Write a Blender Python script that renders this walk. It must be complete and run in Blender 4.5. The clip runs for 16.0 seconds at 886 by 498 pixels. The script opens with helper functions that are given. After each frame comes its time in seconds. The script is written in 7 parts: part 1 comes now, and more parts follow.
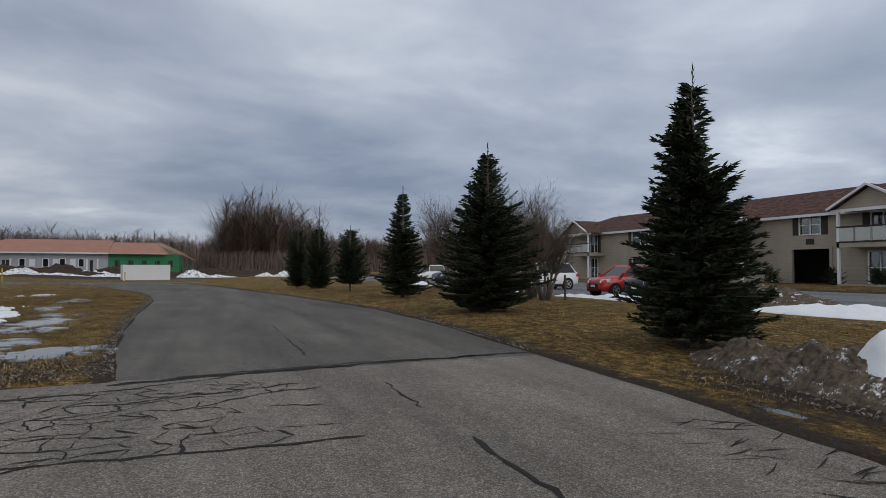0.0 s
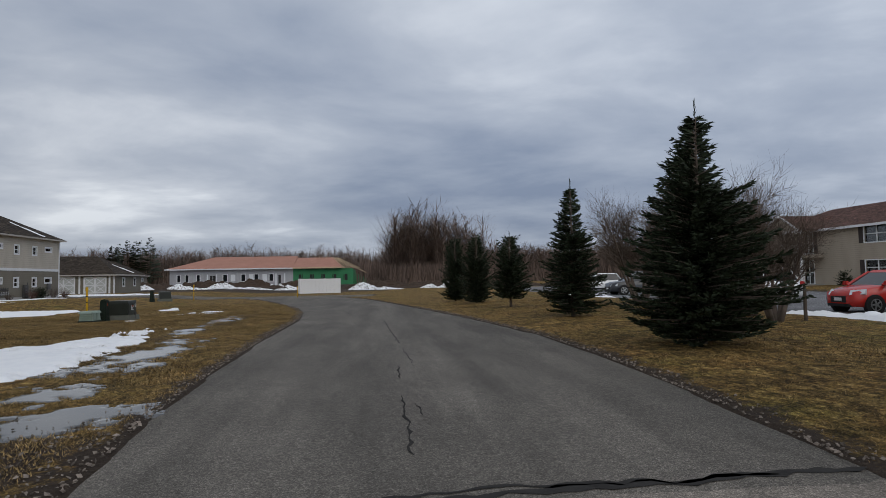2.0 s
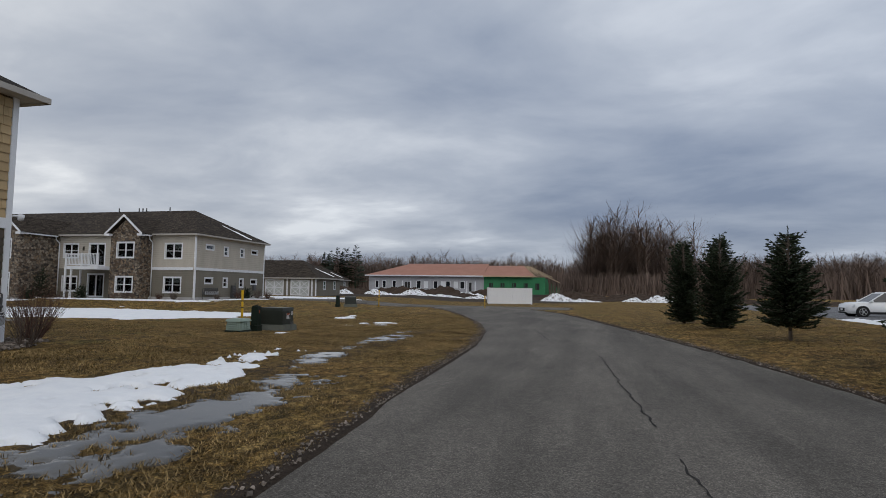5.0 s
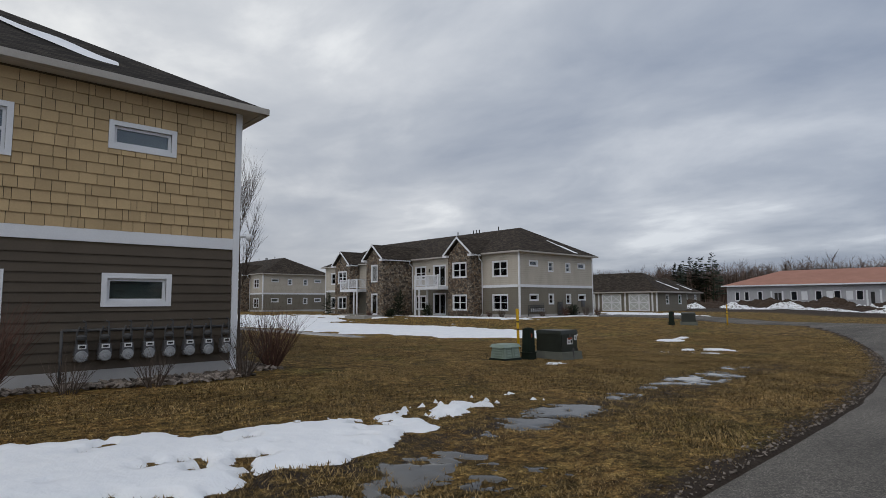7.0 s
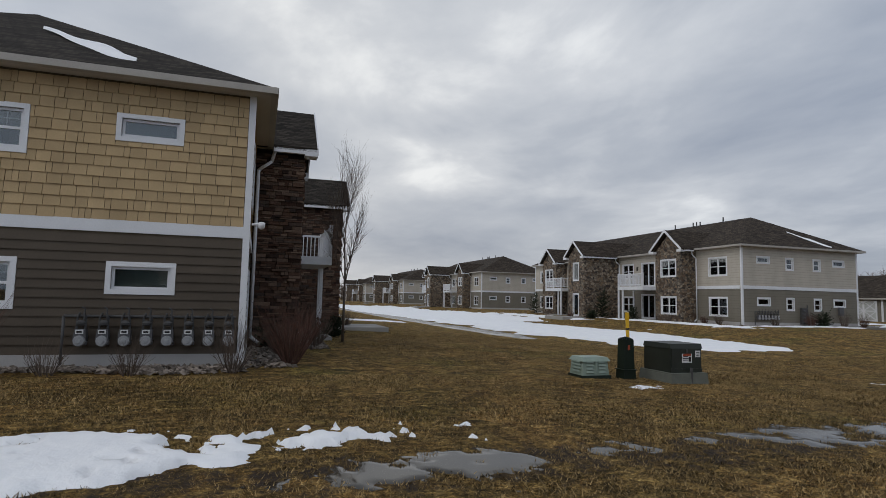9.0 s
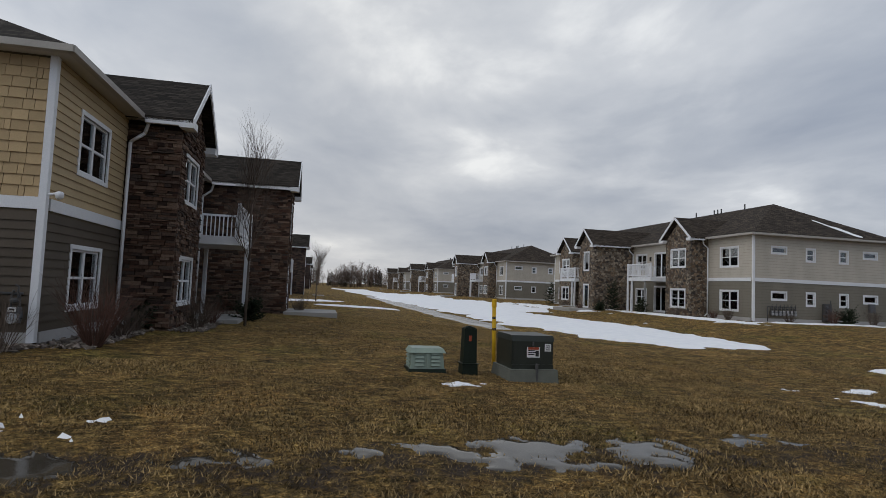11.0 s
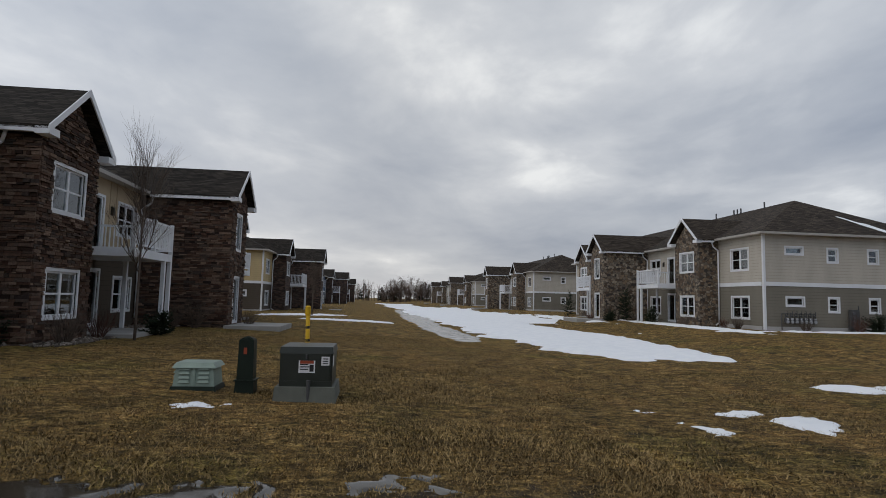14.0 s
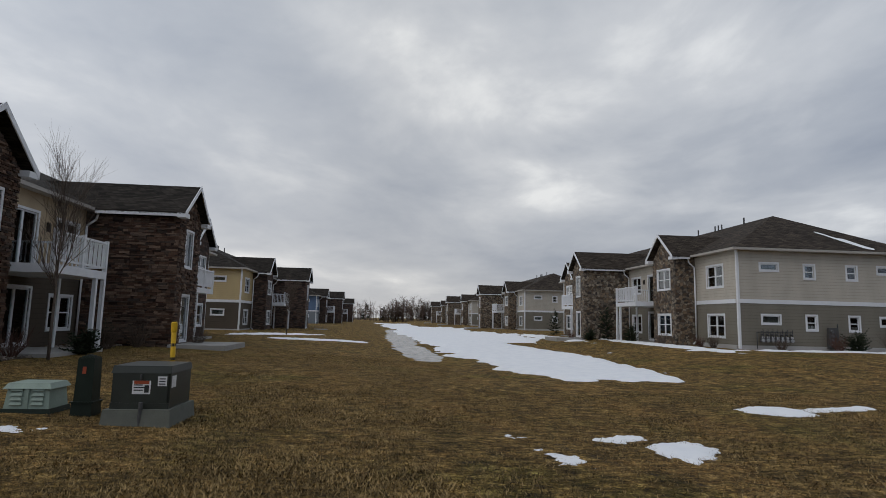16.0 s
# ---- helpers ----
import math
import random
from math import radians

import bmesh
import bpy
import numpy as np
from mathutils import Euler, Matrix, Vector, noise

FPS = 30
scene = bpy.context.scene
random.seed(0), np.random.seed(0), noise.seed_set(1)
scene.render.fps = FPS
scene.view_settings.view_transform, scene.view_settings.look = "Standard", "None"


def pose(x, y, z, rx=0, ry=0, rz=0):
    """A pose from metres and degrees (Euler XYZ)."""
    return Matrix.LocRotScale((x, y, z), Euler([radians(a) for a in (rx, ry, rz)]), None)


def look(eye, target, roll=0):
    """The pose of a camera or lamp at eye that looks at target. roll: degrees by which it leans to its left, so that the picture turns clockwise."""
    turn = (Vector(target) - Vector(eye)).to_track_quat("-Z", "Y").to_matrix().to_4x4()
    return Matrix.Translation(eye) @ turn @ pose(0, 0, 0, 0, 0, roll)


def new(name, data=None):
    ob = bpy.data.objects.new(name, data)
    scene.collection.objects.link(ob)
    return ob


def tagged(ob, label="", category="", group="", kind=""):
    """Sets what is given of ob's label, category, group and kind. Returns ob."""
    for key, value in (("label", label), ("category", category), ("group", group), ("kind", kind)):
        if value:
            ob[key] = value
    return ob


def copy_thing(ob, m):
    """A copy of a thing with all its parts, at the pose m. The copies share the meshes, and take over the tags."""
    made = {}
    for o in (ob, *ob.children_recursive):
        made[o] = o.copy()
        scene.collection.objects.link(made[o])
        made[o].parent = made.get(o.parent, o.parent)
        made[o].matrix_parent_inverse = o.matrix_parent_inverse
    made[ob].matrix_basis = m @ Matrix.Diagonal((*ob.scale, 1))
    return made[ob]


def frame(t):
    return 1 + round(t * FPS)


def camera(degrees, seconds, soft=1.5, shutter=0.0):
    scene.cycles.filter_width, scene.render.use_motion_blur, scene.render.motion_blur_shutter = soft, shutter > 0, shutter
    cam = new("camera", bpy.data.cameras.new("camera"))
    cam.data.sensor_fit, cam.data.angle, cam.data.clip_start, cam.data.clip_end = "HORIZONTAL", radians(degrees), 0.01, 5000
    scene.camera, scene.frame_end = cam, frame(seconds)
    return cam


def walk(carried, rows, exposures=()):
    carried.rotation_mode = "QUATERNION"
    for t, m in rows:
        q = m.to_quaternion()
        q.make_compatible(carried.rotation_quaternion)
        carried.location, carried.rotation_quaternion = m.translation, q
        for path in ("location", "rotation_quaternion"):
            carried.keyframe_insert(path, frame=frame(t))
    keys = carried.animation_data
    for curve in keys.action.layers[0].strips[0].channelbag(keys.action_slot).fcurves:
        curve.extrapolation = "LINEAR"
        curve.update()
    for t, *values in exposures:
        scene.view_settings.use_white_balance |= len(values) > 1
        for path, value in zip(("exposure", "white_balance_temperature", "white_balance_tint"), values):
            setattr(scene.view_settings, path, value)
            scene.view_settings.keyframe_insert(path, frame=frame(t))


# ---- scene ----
cam = camera(75.7, 16.0, soft=0.8)
PATH = [
    (0, (0.338, 1.355, 1.461), (1.103, 3.202, 1.529), 0.1),
    (0.5, (0.806, 2.266, 1.508), (1.298, 4.201, 1.616), -0.3),
    (1, (1.144, 3.199, 1.537), (1.516, 5.16, 1.651), -1.2),
    (1.5, (1.328, 4.227, 1.554), (1.612, 6.203, 1.661), -1.1),
    (2, (1.564, 5.332, 1.616), (1.773, 7.319, 1.718), -1.0),
    (2.5, (1.749, 6.383, 1.631), (1.832, 8.378, 1.744), -0.3),
    (3, (1.697, 7.511, 1.607), (1.577, 9.503, 1.737), 0.8),
    (3.2, (1.645, 7.961, 1.611), (1.429, 9.944, 1.752), 1.3),
    (5.3, (0.895, 12.562, 1.668), (0.35, 14.481, 1.804), 0.3),
    (5.5, (0.82, 13.052, 1.672), (0.183, 14.943, 1.805), -0.1),
    (6, (0.743, 14.265, 1.692), (-0.173, 16.037, 1.834), -0.7),
    (6.5, (0.664, 15.501, 1.711), (-0.537, 17.091, 1.874), -0.7),
    (7, (0.64, 16.781, 1.732), (-0.828, 18.127, 1.915), -0.3),
    (7.5, (0.643, 18.032, 1.734), (-1.018, 19.13, 1.924), 0.4),
    (8, (0.73, 19.279, 1.726), (-1.074, 20.122, 1.907), 0.9),
    (8.5, (0.854, 20.501, 1.723), (-1.013, 21.194, 1.899), 1.2),
    (9, (0.93, 21.725, 1.714), (-0.967, 22.334, 1.889), 1.3),
    (9.5, (0.929, 22.907, 1.705), (-0.988, 23.451, 1.871), 1.5),
    (10, (0.932, 24.077, 1.708), (-0.999, 24.575, 1.859), 1.7),
    (10.2, (0.907, 24.546, 1.703), (-1.027, 25.033, 1.852), 1.8),
    (12.3, (0.536, 28.791, 1.691), (-1.445, 29.03, 1.82), 3.2),
    (12.5, (0.487, 29.113, 1.684), (-1.498, 29.317, 1.822), 3.1),
    (13, (0.343, 29.841, 1.692), (-1.645, 29.992, 1.847), 2.0),
    (13.5, (0.198, 30.493, 1.695), (-1.786, 30.671, 1.871), 1.6),
    (14, (0.057, 31.097, 1.675), (-1.923, 31.32, 1.851), 1.4),
    (14.5, (-0.005, 31.712, 1.676), (-1.966, 32.069, 1.847), 0.8),
    (15, (-0.075, 32.294, 1.675), (-2.028, 32.687, 1.851), 1.4),
    (15.5, (-0.194, 32.842, 1.654), (-2.15, 33.215, 1.845), 1.8),
    (16, (-0.34, 33.366, 1.651), (-2.315, 33.564, 1.895), 1.3),
]
walk(cam, [(t, look(eye, target, roll)) for t, eye, target, roll in PATH], [(0.0, 0.02), (3.0, 0.06), (7.0, 0.0), (13.0, -0.03), (16.0, -0.13)])

# ---- world, sun and exposure ----
SUN_AZ, SUN_EL = 150.0, 48.0
world = bpy.data.worlds.new("overcast_sky")
scene.world = world
world.use_nodes = True
wn, wl = world.node_tree.nodes, world.node_tree.links
wn.clear()


def wnode(kind, **kw):
    n = wn.new(kind)
    for k, v in kw.items():
        n.inputs[k].default_value = v
    return n


w_out = wn.new("ShaderNodeOutputWorld")
w_bg = wnode("ShaderNodeBackground", Strength=1.0)
w_sky = wn.new("ShaderNodeTexSky")
w_sky.sky_type, w_sky.sun_disc = "NISHITA", False
w_sky.sun_elevation, w_sky.sun_rotation = radians(SUN_EL), radians(SUN_AZ)
w_tc = wn.new("ShaderNodeTexCoord")
w_sep = wn.new("ShaderNodeSeparateXYZ")
wl.new(w_tc.outputs["Generated"], w_sep.inputs[0])


def wmath(op, a, b=None, clamp=False):
    n = wn.new("ShaderNodeMath")
    n.operation, n.use_clamp = op, clamp
    for i, s in enumerate((a, b)):
        if s is None:
            continue
        if isinstance(s, (int, float)):
            n.inputs[i].default_value = s
        else:
            wl.new(s, n.inputs[i])
    return n.outputs[0]


# clouds on a flat layer above the place
w_h = wmath("ADD", wmath("MAXIMUM", w_sep.outputs["Z"], 0.0), 0.16)
w_cx = wmath("DIVIDE", w_sep.outputs["X"], w_h)
w_cy = wmath("DIVIDE", w_sep.outputs["Y"], w_h)
w_com = wn.new("ShaderNodeCombineXYZ")
wl.new(w_cx, w_com.inputs[0])
wl.new(w_cy, w_com.inputs[1])


def wnoise(scale, detail, rough, dist, off):
    mp = wn.new("ShaderNodeMapping")
    mp.inputs["Location"].default_value = off
    mp.inputs["Rotation"].default_value = (0, 0, radians(28))
    mp.inputs["Scale"].default_value = (scale * 0.8, scale, scale)
    wl.new(w_com.outputs[0], mp.inputs[0])
    n = wnode("ShaderNodeTexNoise", Scale=1.0, Detail=detail, Roughness=rough, Distortion=dist)
    wl.new(mp.outputs[0], n.inputs["Vector"])
    return n.outputs["Fac"]


w_a = wnoise(0.62, 6.0, 0.5, 0.2, (3.1, 1.7, 0.0))
w_b = wnoise(1.7, 7.0, 0.55, 0.3, (7.3, 2.2, 4.0))
w_n = wmath("ADD", wmath("MULTIPLY", w_a, 0.68), wmath("MULTIPLY", w_b, 0.32))
w_ramp = wn.new("ShaderNodeValToRGB")
for e, (p, c) in zip(w_ramp.color_ramp.elements, ((0.34, (0.24, 0.28, 0.355, 1)), (0.64, (0.82, 0.83, 0.83, 1)))):
    e.position, e.color = p, c
e = w_ramp.color_ramp.elements.new(0.5)
e.color = (0.42, 0.45, 0.50, 1)
e = w_ramp.color_ramp.elements.new(0.58)
e.color = (0.58, 0.60, 0.63, 1)
wl.new(w_n, w_ramp.inputs[0])
# brighter, warmer low sky in the west, bluer in the north-east
w_west = wmath("MULTIPLY", wmath("ADD", wmath("MULTIPLY", w_sep.outputs["X"], -0.85), wmath("MULTIPLY", w_sep.outputs["Y"], -0.5)), 0.5)
w_west = wmath("ADD", w_west, 0.5, True)
w_low = wmath("POWER", wmath("SUBTRACT", 1.0, wmath("ABSOLUTE", w_sep.outputs["Z"]), True), 5.0)
w_glow = wn.new("ShaderNodeMix")
w_glow.data_type = "RGBA"
wl.new(wmath("MULTIPLY", wmath("MULTIPLY", wmath("POWER", w_west, 2.0), w_low), 0.5), w_glow.inputs["Factor"])
wl.new(w_ramp.outputs[0], w_glow.inputs["A"])
w_glow.inputs["B"].default_value = (0.74, 0.70, 0.66, 1)
w_tone = wn.new("ShaderNodeMix")
w_tone.data_type, w_tone.blend_type = "RGBA", "MULTIPLY"
w_tone.inputs["Factor"].default_value = 1.0
wl.new(w_glow.outputs["Result"], w_tone.inputs["A"])
w_side = wn.new("ShaderNodeMix")
w_side.data_type = "RGBA"
wl.new(w_west, w_side.inputs["Factor"])
w_side.inputs["A"].default_value = (1.02, 1.08, 1.18, 1)
w_side.inputs["B"].default_value = (1.13, 1.12, 1.10, 1)
wl.new(w_side.outputs["Result"], w_tone.inputs["B"])
# a little of the clear sky's light shines through the cloud
w_north = wmath("ADD", wmath("ADD", wmath("MULTIPLY", w_sep.outputs["X"], 0.32), wmath("MULTIPLY", w_sep.outputs["Y"], 0.86)), 0.28, True)
w_deep = wmath("POWER", wmath("SUBTRACT", 1.0, wmath("ABSOLUTE", w_sep.outputs["Z"]), True), 6.0)
w_dim = wn.new("ShaderNodeMix")
w_dim.data_type, w_dim.blend_type = "RGBA", "MULTIPLY"
wl.new(wmath("MULTIPLY", wmath("MULTIPLY", w_north, w_deep), 0.85), w_dim.inputs["Factor"])
wl.new(w_tone.outputs["Result"], w_dim.inputs["A"])
w_dim.inputs["B"].default_value = (0.47, 0.50, 0.56, 1)
w_mix = wn.new("ShaderNodeMix")
w_mix.data_type = "RGBA"
w_mix.inputs["Factor"].default_value = 0.04
w_south = wmath("ADD", wmath("MULTIPLY", wmath("ADD", wmath("MULTIPLY", w_sep.outputs["Y"], -1.0), 0.0, True), 0.6), 1.0)
w_gain = wn.new("ShaderNodeVectorMath")
w_gain.operation = "SCALE"
wl.new(w_dim.outputs["Result"], w_gain.inputs[0])
wl.new(w_south, w_gain.inputs["Scale"])
wl.new(w_gain.outputs[0], w_mix.inputs["A"])
w_skm = wn.new("ShaderNodeVectorMath")
w_skm.operation = "SCALE"
w_skm.inputs["Scale"].default_value = 0.1
wl.new(w_sky.outputs[0], w_skm.inputs[0])
wl.new(w_skm.outputs[0], w_mix.inputs["B"])
wl.new(w_mix.outputs["Result"], w_bg.inputs["Color"])
wl.new(w_bg.outputs[0], w_out.inputs[0])

sun = new("sun", bpy.data.lights.new("sun", "SUN"))
sun.data.energy, sun.data.angle, sun.data.color = 0.5, radians(40), (1.0, 0.91, 0.80)
sun.matrix_world = look((0, 0, 60), Vector((0, 0, 60)) - 60 * Vector((math.sin(radians(SUN_AZ)) * math.cos(radians(SUN_EL)), math.cos(radians(SUN_AZ)) * math.cos(radians(SUN_EL)), math.sin(radians(SUN_EL)))))


# ---- materials ----
def nodes_of(name):
    m = bpy.data.materials.new(name)
    m.use_nodes = True
    nt = m.node_tree
    nt.nodes["Principled BSDF"].inputs["Specular IOR Level"].default_value = 0.18
    return m, nt, nt.nodes["Principled BSDF"]


def add(nt, kind, **kw):
    n = nt.nodes.new(kind)
    for k, v in kw.items():
        n.inputs[k].default_value = v
    return n


def calc(nt, op, a, b=0.0, clamp=False):
    n = nt.nodes.new("ShaderNodeMath")
    n.operation, n.use_clamp = op, clamp
    for i, s in enumerate((a, b)):
        if isinstance(s, (int, float)):
            n.inputs[i].default_value = s
        else:
            nt.links.new(s, n.inputs[i])
    return n.outputs[0]


def blend(nt, fac, a, b, mode="MIX"):
    n = nt.nodes.new("ShaderNodeMix")
    n.data_type, n.blend_type = "RGBA", mode
    for key, s in (("Factor", fac), ("A", a), ("B", b)):
        if isinstance(s, (int, float)):
            n.inputs[key].default_value = s
        elif isinstance(s, tuple):
            n.inputs[key].default_value = (*s, 1.0)
        else:
            nt.links.new(s, n.inputs[key])
    return n.outputs["Result"]


def place_of(nt):
    return nt.nodes.new("ShaderNodeNewGeometry").outputs["Position"]


def noise_of(nt, scale, detail=4.0, rough=0.6, vector=None, stretch=None):
    v = vector or place_of(nt)
    if stretch:
        mp = add(nt, "ShaderNodeMapping", Scale=stretch)
        nt.links.new(v, mp.inputs[0])
        v = mp.outputs[0]
    n = add(nt, "ShaderNodeTexNoise", Scale=scale, Detail=detail, Roughness=rough)
    nt.links.new(v, n.inputs["Vector"])
    return n.outputs["Fac"]


def ramp_of(nt, fac, *stops):
    n = nt.nodes.new("ShaderNodeValToRGB")
    el = n.color_ramp.elements
    while len(el) < len(stops):
        el.new(0.5)
    for e, (p, c) in zip(el, stops):
        e.position, e.color = p, ((c, c, c, 1) if isinstance(c, (int, float)) else (*c, 1))
    nt.links.new(fac, n.inputs[0])
    return n.outputs[0]


def bump_of(nt, bsdf, height, strength, distance):
    b = add(nt, "ShaderNodeBump", Strength=strength, Distance=distance)
    nt.links.new(height, b.inputs["Height"])
    nt.links.new(b.outputs[0], bsdf.inputs["Normal"])


def tint_random(nt, col, lo, hi, island=False):
    r = nt.nodes.new("ShaderNodeNewGeometry").outputs["Random Per Island"] if island else nt.nodes.new("ShaderNodeObjectInfo").outputs["Random"]
    f = calc(nt, "ADD", calc(nt, "MULTIPLY", r, hi - lo), lo)
    c = nt.nodes.new("ShaderNodeCombineColor")
    for i in range(3):
        nt.links.new(f, c.inputs[i])
    return blend(nt, 1.0, col, c.outputs[0], "MULTIPLY")


def surf(name, c, var=0.2, scale=3.0, rough=0.7, bump=0.2, bscale=40.0, dist=0.004, metal=0.0, rand=None, island=False):
    """A plain surface with stains at one scale and grain at another."""
    m, nt, b = nodes_of(name)
    lo, hi = tuple(v * (1 - var) for v in c), tuple(min(1, v * (1 + var)) for v in c)
    col = ramp_of(nt, noise_of(nt, scale), (0.3, lo), (0.7, hi))
    g = noise_of(nt, bscale, 3)
    col = blend(nt, 0.25, col, ramp_of(nt, g, (0.3, tuple(v * 0.7 for v in c)), (0.7, hi)))
    if rand:
        col = tint_random(nt, col, *rand, island)
    nt.links.new(col, b.inputs["Base Color"])
    b.inputs["Roughness"].default_value, b.inputs["Metallic"].default_value = rough, metal
    if rough < 0.5:
        b.inputs["Specular IOR Level"].default_value = 0.5
    bump_of(nt, b, g, bump, dist)
    return m


def siding(name, c, step=0.17):
    """Lap siding: courses with a shadow line painted at each lap, faded and streaked."""
    m, nt, b = nodes_of(name)
    sep = nt.nodes.new("ShaderNodeSeparateXYZ")
    nt.links.new(place_of(nt), sep.inputs[0])
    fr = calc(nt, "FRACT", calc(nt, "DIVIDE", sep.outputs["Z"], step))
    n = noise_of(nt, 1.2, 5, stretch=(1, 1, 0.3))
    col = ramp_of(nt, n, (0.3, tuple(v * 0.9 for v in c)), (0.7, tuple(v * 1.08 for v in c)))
    # dark line at each course's foot: the lap's shadow put into the colour
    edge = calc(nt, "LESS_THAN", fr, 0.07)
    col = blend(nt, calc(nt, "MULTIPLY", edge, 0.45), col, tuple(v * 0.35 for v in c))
    nt.links.new(col, b.inputs["Base Color"])
    b.inputs["Roughness"].default_value = 0.6
    bump_of(nt, b, calc(nt, "SUBTRACT", 1.0, fr), 0.6, 0.02)
    return m


def stone(name, tones, scale, grout, stretch=(1, 1, 1.6)):
    m, nt, b = nodes_of(name)
    mp = add(nt, "ShaderNodeMapping", Scale=stretch)
    wob = add(nt, "ShaderNodeTexNoise", Scale=2.0, Detail=2.0)
    nt.links.new(place_of(nt), wob.inputs["Vector"])
    mv = blend(nt, 0.06, place_of(nt), wob.outputs["Color"])
    nt.links.new(mv, mp.inputs[0])
    v = add(nt, "ShaderNodeTexVoronoi", Scale=scale)
    d = add(nt, "ShaderNodeTexVoronoi", Scale=scale)
    d.feature = "DISTANCE_TO_EDGE"
    nt.links.new(mp.outputs[0], v.inputs["Vector"])
    nt.links.new(mp.outputs[0], d.inputs["Vector"])
    sp = nt.nodes.new("ShaderNodeSeparateColor")
    nt.links.new(v.outputs["Color"], sp.inputs[0])
    k = len(tones) - 1
    col = ramp_of(nt, sp.outputs[0], *[(0.1 + 0.8 * i / k, t) for i, t in enumerate(tones)])
    col = blend(nt, 0.5, col, ramp_of(nt, noise_of(nt, 25), (0.3, 0.25), (0.7, 0.75)), "OVERLAY")
    gm = ramp_of(nt, d.outputs["Distance"], (0.02, 1.0), (0.07, 0.0))
    col = blend(nt, gm, col, grout)
    nt.links.new(col, b.inputs["Base Color"])
    b.inputs["Roughness"].default_value = 0.85
    bump_of(nt, b, calc(nt, "ADD", ramp_of(nt, d.outputs["Distance"], (0.0, 0.0), (0.12, 1.0)), calc(nt, "MULTIPLY", noise_of(nt, 30), 0.4)), 0.9, 0.03)
    return m


def shingle_roof(name, c):
    m, nt, b = nodes_of(name)
    sep = nt.nodes.new("ShaderNodeSeparateXYZ")
    nt.links.new(place_of(nt), sep.inputs[0])
    com = nt.nodes.new("ShaderNodeCombineXYZ")
    nt.links.new(calc(nt, "ADD", sep.outputs["X"], sep.outputs["Y"]), com.inputs[0])
    nt.links.new(calc(nt, "MULTIPLY", sep.outputs["Z"], 2.3), com.inputs[1])
    br = add(nt, "ShaderNodeTexBrick", Scale=1.0)
    for k, v in (("Brick Width", 0.3), ("Row Height", 0.14), ("Mortar Size", 0.014), ("Color1", (0.12, 0.12, 0.12, 1)), ("Color2", (1, 1, 1, 1)), ("Mortar", (0, 0, 0, 1))):
        br.inputs[k].default_value = v
    nt.links.new(com.outputs[0], br.inputs["Vector"])
    col = ramp_of(nt, noise_of(nt, 1.1, 5), (0.3, tuple(v * 0.8 for v in c)), (0.7, tuple(v * 1.2 for v in c)))
    col = blend(nt, 0.75, col, blend(nt, 1.0, blend(nt, 1.0, col, (1.35, 1.35, 1.35), "MULTIPLY"), br.outputs["Color"], "MULTIPLY"))
    col = blend(nt, 0.4, col, ramp_of(nt, noise_of(nt, 60), (0.3, 0.2), (0.7, 0.8)), "OVERLAY")
    nt.links.new(col, b.inputs["Base Color"])
    b.inputs["Roughness"].default_value = 0.95
    b.inputs["Specular IOR Level"].default_value = 0.2
    bump_of(nt, b, br.outputs["Color"], 1.0, 0.03)
    return m


M = {}
M["white"] = surf("white_vinyl_trim", (0.74, 0.75, 0.77), 0.05, 1.5, 0.45, 0.05)
M["white_wood"] = surf("white_painted_rail", (0.72, 0.73, 0.75), 0.08, 2.5, 0.5, 0.1)
M["h_up"] = siding("yellow_lap_siding", (0.47, 0.36, 0.19))
M["h_lo"] = siding("dark_brown_lap_siding", (0.083, 0.067, 0.051))
M["h_batten"] = surf("tan_panel", (0.42, 0.33, 0.22), 0.1, 1.5, 0.6, 0.1)
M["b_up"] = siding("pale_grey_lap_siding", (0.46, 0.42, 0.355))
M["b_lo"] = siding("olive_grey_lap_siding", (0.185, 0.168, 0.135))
M["blue_up"] = siding("blue_lap_siding", (0.10, 0.15, 0.24))
M["blue_lo"] = siding("grey_blue_lap_siding", (0.17, 0.19, 0.21))
M["ledge"] = stone("brown_ledger_stone_face", ((0.07, 0.042, 0.032), (0.14, 0.09, 0.068), (0.10, 0.075, 0.062), (0.042, 0.03, 0.027)), 3.0, (0.03, 0.027, 0.025), (1, 1, 3.2))
M["field"] = stone("mixed_field_stone_face", ((0.10, 0.07, 0.05), (0.26, 0.185, 0.12), (0.15, 0.125, 0.10), (0.34, 0.28, 0.21), (0.06, 0.05, 0.045)), 5.0, (0.07, 0.06, 0.05), (1, 1, 1.3))
M["roof"] = shingle_roof("dark_brown_asphalt_shingles", (0.043, 0.036, 0.029))
M["roof_b"] = shingle_roof("brown_asphalt_shingles", (0.068, 0.053, 0.040))
M["roof_red"] = shingle_roof("red_brown_asphalt_shingles", (0.14, 0.075, 0.06))
M["gutter"] = surf("weathered_beige_gutter", (0.40, 0.375, 0.34), 0.12, 1.5, 0.5, 0.05)
M["soffit"] = surf("beige_vented_soffit", (0.50, 0.47, 0.42), 0.05, 2, 0.6)
M["concrete"] = surf("pale_concrete_foundation", (0.42, 0.41, 0.40), 0.15, 1.2, 0.85, 0.3, 60)
M["slab"] = surf("grey_concrete_slab", (0.33, 0.32, 0.30), 0.15, 1.2, 0.85, 0.3, 60)
# dark wall colour that stands in for shade in the siding's gaps
M["gap_shade"] = surf("brown_gap_shade_backing", (0.10, 0.08, 0.055), 0.2, 3, 0.95)
M["mortar"] = surf("dark_raked_mortar", (0.022, 0.019, 0.017), 0.25, 6, 0.95)
